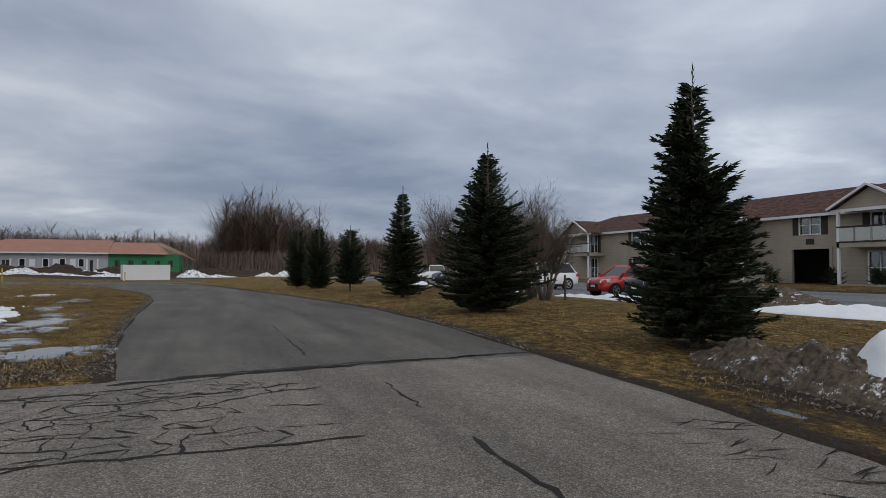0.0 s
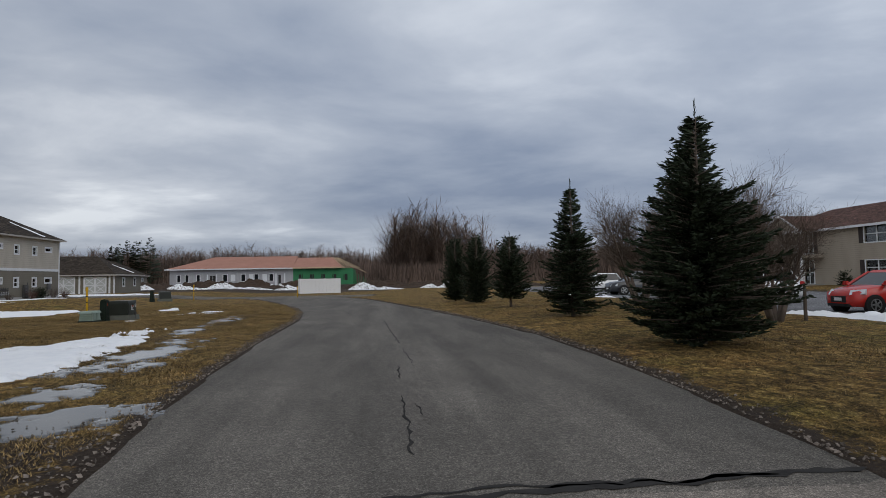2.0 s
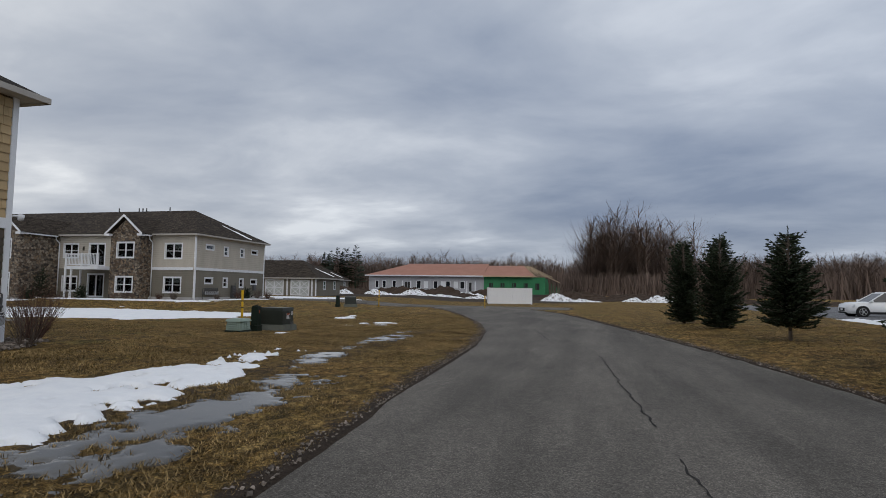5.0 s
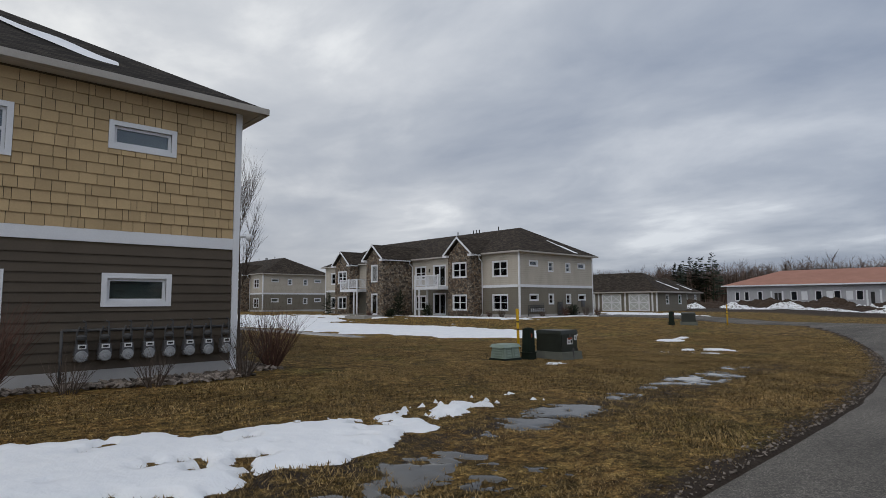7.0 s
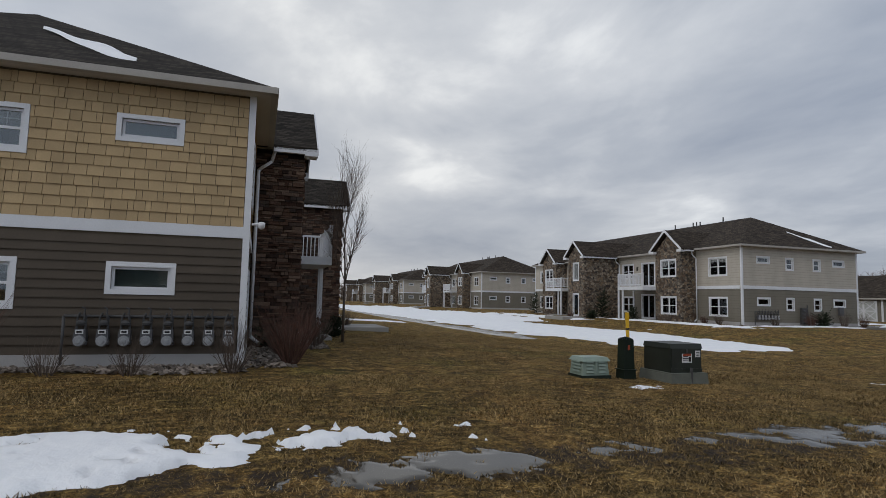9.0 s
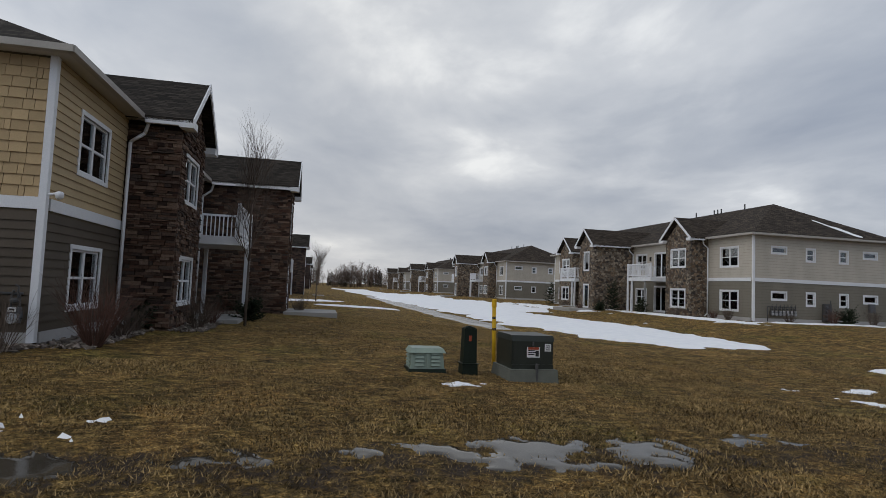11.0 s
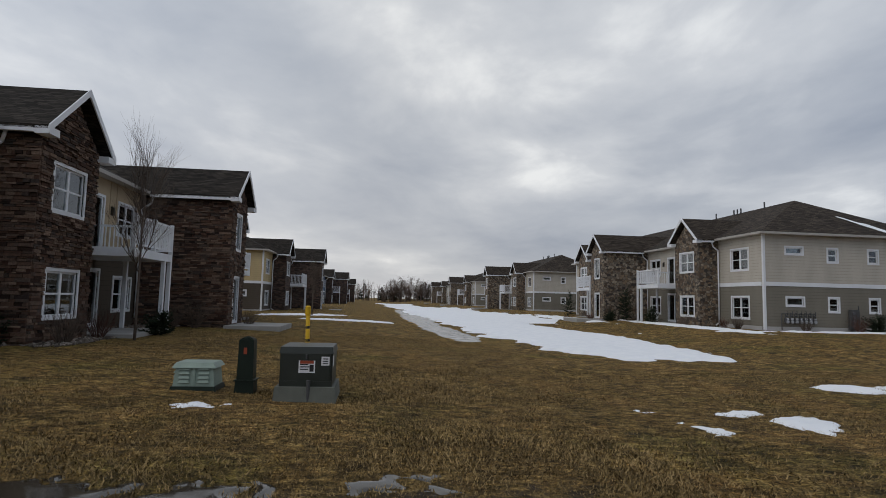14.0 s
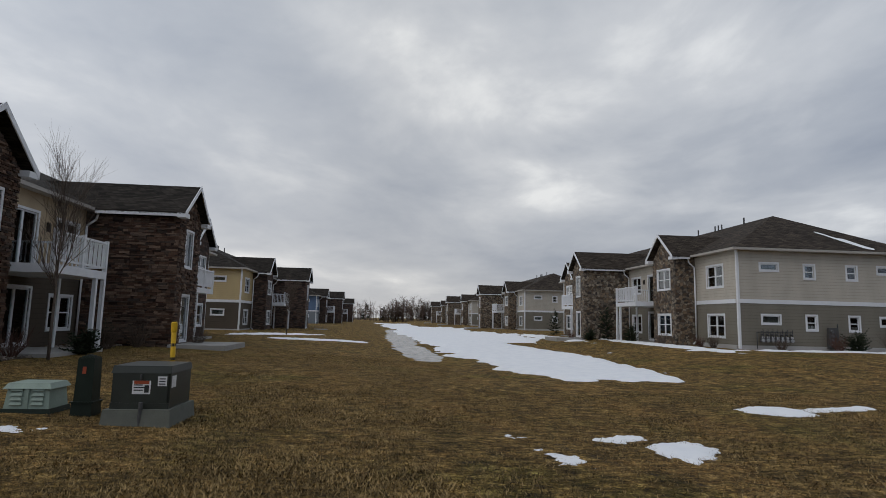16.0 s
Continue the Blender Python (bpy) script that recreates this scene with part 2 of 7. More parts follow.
M["dark"] = surf("dark_room", (0.035, 0.033, 0.032), 0.2)
M["blind"] = surf("pale_blind", (0.50, 0.52, 0.50), 0.08)
M["bronze"] = surf("dark_bronze_lantern", (0.03, 0.025, 0.02), 0.1, rough=0.4)


def glass_pane(name):
    m, nt, b = nodes_of(name)
    tr = add(nt, "ShaderNodeBsdfTransparent", Color=(0.62, 0.66, 0.66, 1))
    gl = add(nt, "ShaderNodeBsdfGlossy", Color=(0.9, 0.93, 0.95, 1), Roughness=0.02)
    fr = add(nt, "ShaderNodeFresnel", IOR=1.6)
    mx = nt.nodes.new("ShaderNodeMixShader")
    nt.links.new(calc(nt, "ADD", fr.outputs[0], 0.06, True), mx.inputs[0])
    nt.links.new(tr.outputs[0], mx.inputs[1])
    nt.links.new(gl.outputs[0], mx.inputs[2])
    nt.links.new(mx.outputs[0], nt.nodes["Material Output"].inputs["Surface"])
    return m


M["glass"] = glass_pane("window_glass")


def asphalt(name, c, patches=0.25):
    m, nt, b = nodes_of(name)
    big = noise_of(nt, 0.35, 6, 0.65)
    col = ramp_of(nt, big, (0.3, tuple(v * (1 - patches) for v in c)), (0.7, tuple(v * (1 + patches) for v in c)))
    col = blend(nt, 0.35, col, ramp_of(nt, noise_of(nt, 3.0, 6, 0.7, stretch=(1, 0.25, 1)), (0.35, tuple(v * 0.75 for v in c)), (0.7, tuple(v * 1.3 for v in c))))
    agg = add(nt, "ShaderNodeTexVoronoi", Scale=95.0)
    nt.links.new(place_of(nt), agg.inputs["Vector"])
    sp = nt.nodes.new("ShaderNodeSeparateColor")
    nt.links.new(agg.outputs["Color"], sp.inputs[0])
    col = blend(nt, 0.8, col, ramp_of(nt, sp.outputs[0], (0.1, 0.22), (0.75, 0.54), (1.0, 0.9)), "OVERLAY")
    col = blend(nt, 0.5, col, ramp_of(nt, noise_of(nt, 14.0, 6, 0.8), (0.3, 0.25), (0.7, 0.72)), "OVERLAY")
    lane = ramp_of(nt, noise_of(nt, 0.9, 4, 0.6, stretch=(1.0, 0.12, 1.0)), (0.36, 0.36), (0.64, 0.64))
    col = blend(nt, 0.8, col, lane, "OVERLAY")
    col = blend(nt, 0.55, col, ramp_of(nt, noise_of(nt, 160.0, 2, 0.6), (0.35, 0.18), (0.65, 0.84)), "OVERLAY")
    white = ramp_of(nt, noise_of(nt, 9.0, 4, 0.75), (0.70, 0.0), (0.76, 1.0))
    col = blend(nt, calc(nt, "MULTIPLY", white, 0.35), col, (0.32, 0.31, 0.30))
    nt.links.new(col, b.inputs["Base Color"])
    b.inputs["Roughness"].default_value = 0.85
    bump_of(nt, b, calc(nt, "ADD", sp.outputs[1], calc(nt, "MULTIPLY", noise_of(nt, 25), 1.5)), 0.35, 0.006)
    return m


M["road_new"] = asphalt("grey_asphalt_road", (0.135, 0.122, 0.105))
M["road_old"] = asphalt("old_cracked_asphalt", (0.20, 0.175, 0.148), 0.3)
M["lot"] = asphalt("parking_lot_asphalt", (0.17, 0.17, 0.175))
M["crack"] = surf("dark_crack_filler", (0.028, 0.026, 0.024), 0.3, 5, 0.9, 0.4)


def lawn(name):
    """Winter lawn: straw, moss and wet soil, with bare earth where the attribute 'soil' says so."""
    m, nt, b = nodes_of(name)
    straw = ramp_of(nt, noise_of(nt, 0.45, 6, 0.7), (0.3, (0.09, 0.068, 0.018)), (0.42, (0.18, 0.106, 0.028)), (0.5, (0.12, 0.092, 0.024)), (0.58, (0.30, 0.162, 0.046)), (0.7, (0.14, 0.105, 0.028)))
    fine = noise_of(nt, 7.0, 6, 0.75, stretch=(1.0, 0.45, 1.0))
    col = blend(nt, 0.7, straw, ramp_of(nt, fine, (0.38, (0.022, 0.015, 0.007)), (0.46, (0.105, 0.066, 0.021)), (0.53, (0.22, 0.137, 0.043)), (0.64, (0.42, 0.29, 0.11))))
    col = blend(nt, 0.6, col, ramp_of(nt, noise_of(nt, 48, 4, 0.75), (0.36, 0.12), (0.64, 0.85)), "OVERLAY")
    col = blend(nt, 0.75, col, ramp_of(nt, noise_of(nt, 15, 5, 0.75), (0.38, 0.1), (0.5, 0.42), (0.62, 0.85)), "OVERLAY")
    mid = noise_of(nt, 1.5, 9, 0.78)
    col = blend(nt, 0.85, col, ramp_of(nt, mid, (0.34, 0.16), (0.47, 0.42), (0.56, 0.55), (0.68, 0.8)), "OVERLAY")
    moss = ramp_of(nt, noise_of(nt, 0.28, 5, 0.7), (0.52, 0.0), (0.66, 0.6))
    col = blend(nt, moss, col, blend(nt, 1.0, col, (0.62, 0.86, 0.55), "MULTIPLY"))
    tuft = ramp_of(nt, noise_of(nt, 95, 2, 0.6, stretch=(1.0, 0.4, 1.0)), (0.35, 0.15), (0.65, 0.88))
    col = blend(nt, 0.6, col, tuft, "OVERLAY")
    at = nt.nodes.new("ShaderNodeAttribute")
    at.attribute_name = "soil"
    s = calc(nt, "ADD", at.outputs["Fac"], calc(nt, "MULTIPLY", calc(nt, "SUBTRACT", noise_of(nt, 3.2, 6, 0.75), 0.5), 1.3))
    s = ramp_of(nt, s, (0.42, 0.0), (0.62, 1.0))
    earth = ramp_of(nt, noise_of(nt, 22, 5, 0.75), (0.3, (0.024, 0.018, 0.013)), (0.6, (0.062, 0.045, 0.033)), (0.8, (0.14, 0.11, 0.085)))
    col = blend(nt, 1.0, col, (1.08, 1.06, 1.03), "MULTIPLY")
    col = blend(nt, s, col, earth)
    nt.links.new(col, b.inputs["Base Color"])
    b.inputs["Roughness"].default_value = 0.95
    bump_of(nt, b, calc(nt, "ADD", noise_of(nt, 30, 5, 0.75), fine), 0.9, 0.05)
    return m


M["lawn"] = lawn("winter_lawn")
M["blade"] = surf("dead_grass_blades", (0.205, 0.142, 0.062), 0.6, 0.9, 0.95, 0.0, rand=(0.15, 1.9), island=True)
M["shingle"] = surf("yellow_shake_siding", (0.46, 0.335, 0.185), 0.1, 1.5, 0.7, 0.4, 35, 0.003, rand=(0.86, 1.1))
M["board_lo"] = surf("dark_brown_board", (0.085, 0.068, 0.051), 0.12, 1.5, 0.6, 0.3, 30, 0.002, rand=(0.9, 1.1))
M["board_up"] = surf("yellow_lap_board", (0.42, 0.318, 0.185), 0.1, 1.5, 0.6, 0.3, 30, 0.002, rand=(0.93, 1.07))


def ledge_piece(name, island):
    m, nt, b = nodes_of(name)
    r = nt.nodes.new("ShaderNodeNewGeometry").outputs["Random Per Island"] if island else nt.nodes.new("ShaderNodeObjectInfo").outputs["Random"]
    col = ramp_of(nt, r, (0.0, (0.025, 0.018, 0.015)), (0.22, (0.075, 0.04, 0.027)), (0.45, (0.125, 0.076, 0.053)), (0.65, (0.06, 0.047, 0.04)), (0.85, (0.21, 0.14, 0.10)), (1.0, (0.04, 0.029, 0.025)))
    g = noise_of(nt, 22, 5, 0.7)
    col = blend(nt, 0.6, col, ramp_of(nt, g, (0.3, 0.2), (0.7, 0.75)), "OVERLAY")
    nt.links.new(col, b.inputs["Base Color"])
    b.inputs["Roughness"].default_value = 0.9
    bump_of(nt, b, g, 0.8, 0.015)
    return m


M["ledge_part"], M["ledge_rest"] = ledge_piece("brown_ledger_stone", False), ledge_piece("brown_ledger_stone_rest", True)
M["soil"] = surf("wet_dark_soil", (0.055, 0.038, 0.027), 0.6, 2.5, 0.95, 0.8, 18, 0.05)


def snow_mat(name, dirt=0.0):
    m, nt, b = nodes_of(name)
    col = ramp_of(nt, noise_of(nt, 2.0, 6, 0.7), (0.25, (0.78, 0.80, 0.83)), (0.6, (0.88, 0.89, 0.90)))
    if dirt:
        d = ramp_of(nt, noise_of(nt, 3.5, 8, 0.8), (0.40 + dirt * 0.2, 1.0), (0.47 + dirt * 0.2, 0.0))
        col = blend(nt, d, col, ramp_of(nt, noise_of(nt, 12, 5), (0.3, (0.035, 0.026, 0.019)), (0.7, (0.17, 0.13, 0.092))))
    nt.links.new(col, b.inputs["Base Color"])
    b.inputs["Roughness"].default_value = 0.8
    bump_of(nt, b, noise_of(nt, 9, 5, 0.7), 0.5, 0.05)
    return m


M["snow"] = snow_mat("old_snow")
M["snow_dirty"] = snow_mat("dirty_ploughed_snow", 0.85)
M["snow_black"] = snow_mat("gritty_snow", 0.12)


def water(name, c, rough):
    m, nt, b = nodes_of(name)
    col = ramp_of(nt, noise_of(nt, 2.5, 5), (0.3, tuple(v * 0.6 for v in c)), (0.7, tuple(v * 1.3 for v in c)))
    nt.links.new(col, b.inputs["Base Color"])
    b.inputs["Roughness"].default_value = rough
    b.inputs["IOR"].default_value, b.inputs["Specular IOR Level"].default_value = 1.4, 0.5
    bump_of(nt, b, noise_of(nt, 6, 3), 0.06, 0.01)
    return m


M["puddle"] = water("melt_water", (0.045, 0.038, 0.028), 0.09)
M["ice"] = water("grey_slush_ice", (0.32, 0.30, 0.27), 0.25)
M["bark"] = surf("grey_brown_bark", (0.095, 0.075, 0.06), 0.3, 4, 0.9, 0.6, 30, 0.01)
M["twig"] = surf("bare_brown_twigs", (0.115, 0.088, 0.07), 0.3, 0.5, 0.9, 0.2, rand=(0.6, 1.35), island=True)
M["twig_far"] = surf("far_bare_woods", (0.15, 0.11, 0.09), 0.35, 0.05, 0.95, 0.0, rand=(0.5, 1.4), island=True)
M["twig_red"] = surf("red_brown_shrub_twigs", (0.10, 0.055, 0.042), 0.3, 2, 0.9, 0.2, rand=(0.6, 1.4), island=True)
M["needle"] = surf("dark_green_needles", (0.023, 0.032, 0.017), 0.3, 1.5, 0.75, 0.1, rand=(0.45, 1.7), island=True)
M["needle_far"] = surf("far_conifer_foliage", (0.035, 0.045, 0.03), 0.3, 0.1, 0.9, 0.0, rand=(0.5, 1.5), island=True)
M["pad"] = surf("dark_weathered_pad", (0.13, 0.135, 0.115), 0.2, 3, 0.85, 0.3, 60)
M["green_box"] = surf("dark_green_painted_steel", (0.02, 0.024, 0.018), 0.25, 3, 0.45, 0.1)
M["green_plastic"] = surf("dark_green_plastic", (0.013, 0.02, 0.014), 0.2, 4, 0.5, 0.1)
M["pale_green"] = surf("pale_green_painted_steel", (0.26, 0.325, 0.275), 0.12, 3, 0.5, 0.1)
M["yellow"] = surf("yellow_plastic_post", (0.60, 0.36, 0.02), 0.2, 6, 0.5, 0.2)
M["sticker"] = surf("white_sticker", (0.68, 0.68, 0.68), 0.08, 20)
M["ink"] = surf("black_print", (0.03, 0.03, 0.03), 0.1)
M["orange_print"] = surf("orange_print", (0.32, 0.07, 0.035), 0.1)
M["steel"] = surf("grey_painted_pipe", (0.075, 0.075, 0.075), 0.25, 8, 0.5, 0.1)
M["meter_face"] = surf("pale_grey_meter_cover", (0.30, 0.31, 0.32), 0.2, 8, 0.4, 0.1)
M["meter"] = surf("grey_meter_body", (0.085, 0.085, 0.09), 0.25, 8, 0.45, 0.1)
M["rock"] = surf("river_stone", (0.185, 0.155, 0.13), 0.35, 6, 0.85, 0.3, 40, rand=(0.45, 1.6), island=True)
M["plywood"] = surf("orange_roof_sheathing", (0.37, 0.19, 0.14), 0.12, 0.6, 0.8)
M["green_board"] = surf("green_wall_sheathing", (0.045, 0.20, 0.09), 0.15, 0.7, 0.7)
M["lumber"] = surf("raw_lumber", (0.52, 0.40, 0.26), 0.15, 2, 0.8)
M["red_wall"] = siding("grey_wall_siding", (0.40, 0.40, 0.42))
M["fence"] = surf("white_vinyl_fence", (0.78, 0.78, 0.78), 0.04, 0.5, 0.4)
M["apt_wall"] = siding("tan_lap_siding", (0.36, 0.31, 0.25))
M["shutter"] = surf("dark_shutter", (0.05, 0.04, 0.038), 0.1)
M["paint_white"] = surf("white_car_paint", (0.75, 0.76, 0.77), 0.03, 1, 0.25, 0.0)
M["paint_red"] = surf("red_car_paint", (0.45, 0.025, 0.018), 0.05, 1, 0.25, 0.0)
M["paint_dark"] = surf("dark_grey_car_paint", (0.03, 0.033, 0.038), 0.05, 1, 0.25, 0.0)
M["car_glass"] = surf("dark_car_glass", (0.015, 0.017, 0.02), 0.1, 1, 0.06, 0.0)
M["tyre"] = surf("black_tyre", (0.02, 0.02, 0.02), 0.2)
M["rim"] = surf("alloy_rim", (0.45, 0.45, 0.46), 0.1, 5, 0.35, 0.0, metal=0.8)
M["black_trim"] = surf("black_plastic_trim", (0.02, 0.02, 0.021), 0.1)
M["lamp_lens"] = surf("clear_headlight_lens", (0.6, 0.62, 0.65), 0.05, rough=0.15)
M["tail_lens"] = surf("red_tail_lens", (0.35, 0.02, 0.02), 0.05, rough=0.2)


# ---- mesh helpers ----
class MB:
    """Collects faces for one mesh."""

    def __init__(self):
        self.v, self.f = [], []

    def poly(self, *pts):
        n = len(self.v)
        self.v += [tuple(p) for p in pts]
        self.f.append(tuple(range(n, n + len(pts))))
        return self

    def hull8(self, p):
        n = len(self.v)
        self.v += [tuple(q) for q in p]
        self.f += [tuple(n + i for i in q) for q in ((0, 3, 2, 1), (4, 5, 6, 7), (0, 1, 5, 4), (1, 2, 6, 5), (2, 3, 7, 6), (3, 0, 4, 7))]
        return self

    def box(self, x0, x1, y0, y1, z0, z1, taper=0.0):
        x0, x1, y0, y1 = min(x0, x1), max(x0, x1), min(y0, y1), max(y0, y1)
        t = taper
        return self.hull8([(x0, y0, z0), (x1, y0, z0), (x1, y1, z0), (x0, y1, z0), (x0 + t, y0 + t, z1), (x1 - t, y0 + t, z1), (x1 - t, y1 - t, z1), (x0 + t, y1 - t, z1)])

    def stick(self, a, b, r0, r1, n=3):
        a, b = Vector(a), Vector(b)
        d = (b - a).normalized()
        s = d.orthogonal().normalized()
        u = d.cross(s)
        k = len(self.v)
        for p, r in ((a, r0), (b, r1)):
            for i in range(n):
                w = 2 * math.pi * i / n
                self.v.append(tuple(p + r * (math.cos(w) * s + math.sin(w) * u)))
        for i in range(n):
            j = (i + 1) % n
            self.f.append((k + i, k + j, k + n + j, k + n + i))
        if n > 3:
            self.f += [tuple(range(k + n - 1, k - 1, -1)), tuple(range(k + n, k + 2 * n))]
        return self

    def tube(self, pts, r, n=6):
        for a, b in zip(pts, pts[1:]):
            self.stick(a, b, r, r, n)
        return self

    def lathe(self, x, y, prof, n=14):
        k = len(self.v)
        for r, z in prof:
            for i in range(n):
                w = 2 * math.pi * i / n
                self.v.append((x + r * math.cos(w), y + r * math.sin(w), z))
        for q in range(len(prof) - 1):
            for i in range(n):
                j = (i + 1) % n
                self.f.append((k + q * n + i, k + q * n + j, k + (q + 1) * n + j, k + (q + 1) * n + i))
        self.f += [tuple(range(k + n - 1, k - 1, -1)), tuple(range(k + (len(prof) - 1) * n, k + len(prof) * n))]
        return self

    def data(self, name, mat, smooth=False, fix=False):
        me = bpy.data.meshes.new(name)
        me.from_pydata(self.v, [], self.f)
        if fix:
            bm = bmesh.new()
            bm.from_mesh(me)
            bmesh.ops.remove_doubles(bm, verts=bm.verts, dist=0.0005)
            bmesh.ops.recalc_face_normals(bm, faces=bm.faces)
            bm.to_mesh(me)
            bm.free()
        if smooth:
            me.polygons.foreach_set("use_smooth", [True] * len(me.polygons))
        me.materials.append(mat)
        me.update()
        return me


def part(name, mb, mat, parent=None, label="", smooth=False, fix=False):
    ob = new(name, mb.data(name, mat, smooth, fix) if isinstance(mb, MB) else mb)
    if parent:
        ob.parent = parent
    if label:
        ob["label"] = label
    return ob


def thing(name, at, label, category, group="", kind=""):
    ob = new(name)
    ob.location = at
    return tagged(ob, label, category, group, kind)


def raw_mesh(name, v, f, mat, smooth=True):
    """A mesh from arrays: v (n, 3), f (m, 3 or 4)."""
    me = bpy.data.meshes.new(name)
    k = f.shape[1]
    me.vertices.add(len(v))
    me.vertices.foreach_set("co", np.asarray(v, np.float32).ravel())
    me.loops.add(f.size)
    me.loops.foreach_set("vertex_index", f.astype(np.int32).ravel())
    me.polygons.add(len(f))
    me.polygons.foreach_set("loop_start", np.arange(0, f.size, k, dtype=np.int32))
    me.polygons.foreach_set("loop_total", np.full(len(f), k, np.int32))
    me.polygons.foreach_set("use_smooth", np.full(len(f), smooth))
    me.update(calc_edges=True)
    me.validate()
    me.materials.append(mat)
    return me


# ---- ground ----
def S(t):
    t = np.clip(t, 0, 1)
    return t * t * (3 - 2 * t)


def lattice(x, y, seed):
    """Smooth value noise on arrays, 0 to 1."""
    xi, yi = np.floor(x).astype(np.int64), np.floor(y).astype(np.int64)
    fx, fy = S(x - xi), S(y - yi)

    def r(a, b):
        h = (a * 374761393 + b * 668265263 + seed * 974711) & 0x7FFFFFFF
        h = ((h ^ (h >> 13)) * 1274126177) & 0x7FFFFFFF
        return ((h ^ (h >> 16)) & 0xFFFF) / 65535.0

    return (r(xi, yi) * (1 - fx) + r(xi + 1, yi) * fx) * (1 - fy) + (r(xi, yi + 1) * (1 - fx) + r(xi + 1, yi + 1) * fx) * fy


def fractal(x, y, scale, seed, octaves=4, gain=0.55):
    out, amp, tot = 0, 1.0, 0.0
    for i in range(octaves):
        out = out + amp * lattice(x * scale * 2**i, y * scale * 2**i, seed + i)
        tot += amp
        amp *= gain
    return out / tot


ROAD_Y = np.array([9.2, 12, 16, 20, 24, 28, 33, 37, 41, 46, 51, 56, 60.5])
ROAD_L = np.array([-0.62, -1.0, -1.3, -1.48, -1.57, -1.66, -2.2, -3.0, -4.1, -5.6, -7.4, -9.3, -12.0])
ROAD_R = np.array([5.2, 5.42, 5.6, 5.5, 5.05, 4.5, 3.6, 2.85, 2.1, 1.1, -0.05, -1.9, -3.6])


def road_left(y):
    return np.interp(y, ROAD_Y, ROAD_L)


def road_right(y):
    return np.interp(y, ROAD_Y, ROAD_R)


def ground(x, y):
    x, y = np.asarray(x, float), np.asarray(y, float)
    a = S((y - 20) / 18)
    n = S((y - 42) / 8)
    g = 0.10 + S((-2.5 - x) / 8) * (0.25 * (1 - a) - 0.14 * a * (1 - n) + 0.33 * n * S((-14 - x) / 8))
    g = g + 0.12 * S((x - 5.2) / 2.2) * S((y - 7) / 4) - 0.06 * S((x - 13) / 4)
    g = g - 0.26 * np.exp(-(((y - 35.5) / 4.5) ** 2)) * S((-14 - x) / 10) + 0.15 * S((28 - y) / 4) * a * S((-16 - x) / 4)
    g = g - 0.08 * S((y - 55) / 10) * S((x + 20) / 10)
    g = g + 0.25 * S((x - 33) / 6) + 0.25 * S((y - 85) / 30)
    return g


def ground_z(x, y):
    return float(ground(x, y))


def paved(x, y):
    """How far inside the pavement a place lies (metres, negative outside)."""
    inside = np.minimum(x - road_left(y), road_right(y) - x)
    inside = np.where(y < 9.2, np.minimum(9.2 - y, np.where(x < 0, 40.0, np.interp(y, (-30, 3.2, 5.2, 9.2), (4.4, 4.6, 4.9, 5.2)) - x)), inside)
    inside = np.where(y > 60.5, np.minimum(np.minimum(66.5 + 0.05 * (x + 4) - y, 0.5 - x), y - 59.5), inside)
    lot = np.minimum(np.minimum(x - 17.3, 33 - x), np.minimum(y + 25, 90 - y))
    return np.maximum(inside, lot)


def axis(lo, hi, step, far, grow=1.22):
    a = list(np.arange(lo, hi + 1e-6, step))
    s, p = step, a[-1]
    while p < far:
        s *= grow
        p += s
        a.append(p)
    s, p = step, a[0]
    while p > -far:
        s *= grow
        p -= s
        a.insert(0, p)
    return np.array(a)


def ovals(*es, wob=0.5, scale=0.7, seed=11):
    """A mask from a few ovals (x, y, rx, ry, turn) with a ragged outline."""
    def mask(X, Y):
        m = np.full(X.shape, -9.0)
        for x, y, rx, ry, a in es:
            c, s = math.cos(radians(a)), math.sin(radians(a))
            u, v = ((X - x) * c + (Y - y) * s) / rx, (-(X - x) * s + (Y - y) * c) / ry
            m = np.maximum(m, (1 - np.sqrt(u * u + v * v)) * min(rx, ry))
        return m + wob * (fractal(X, Y, scale, seed, 5, 0.62) - 0.5)
    return mask


PUDDLES = (
    (ovals((-3.4, 18.2, 0.55, 2.6, -6), (-3.6, 20.5, 0.5, 0.9, 10), wob=0.55, scale=1.2, seed=51), -5, -1.9, 14.6, 22.5),
    (ovals((-4.3, 22.9, 0.35, 0.8, 8), wob=0.5, scale=1.6, seed=52), -5.5, -3.2, 21.5, 24.4),
    (ovals((-2.0, 12.3, 0.9, 0.75, 40), (-3.0, 13.8, 0.5, 0.8, 30), wob=0.8, scale=1.5, seed=53), -4.3, -0.9, 10.8, 15.5),
    (ovals((-4.45, 23.9, 0.45, 0.75, -5), wob=0.4, scale=1.5, seed=54), -5.3, -3.4, 22.9, 25),
    (ovals((-4.75, 27.4, 0.2, 0.4, -8), (-4.6, 28.5, 0.5, 0.7, 20), (-4.6, 29.75, 0.42, 0.42, 0), wob=0.6, scale=1.8, seed=55), -5.6, -3.2, 25.4, 31),
    (ovals((-4.95, 31.3, 0.26, 0.36, 0), (-4.6, 25.5, 0.12, 0.25, 0), wob=0.3, scale=1.7, seed=56), -5.2, -3.7, 25, 31.8),
    (ovals((-3.0, 16.4, 0.3, 1.0, -10), wob=0.4, scale=1.5, seed=57), -4, -2, 14.8, 17.8),
)
def patchy(mask, k):
    return lambda X, Y: mask(X, Y) - 0.05 + 1.2 * (fractal(X, Y, 3.6, 200 + k, 4, 0.7) - 0.5)


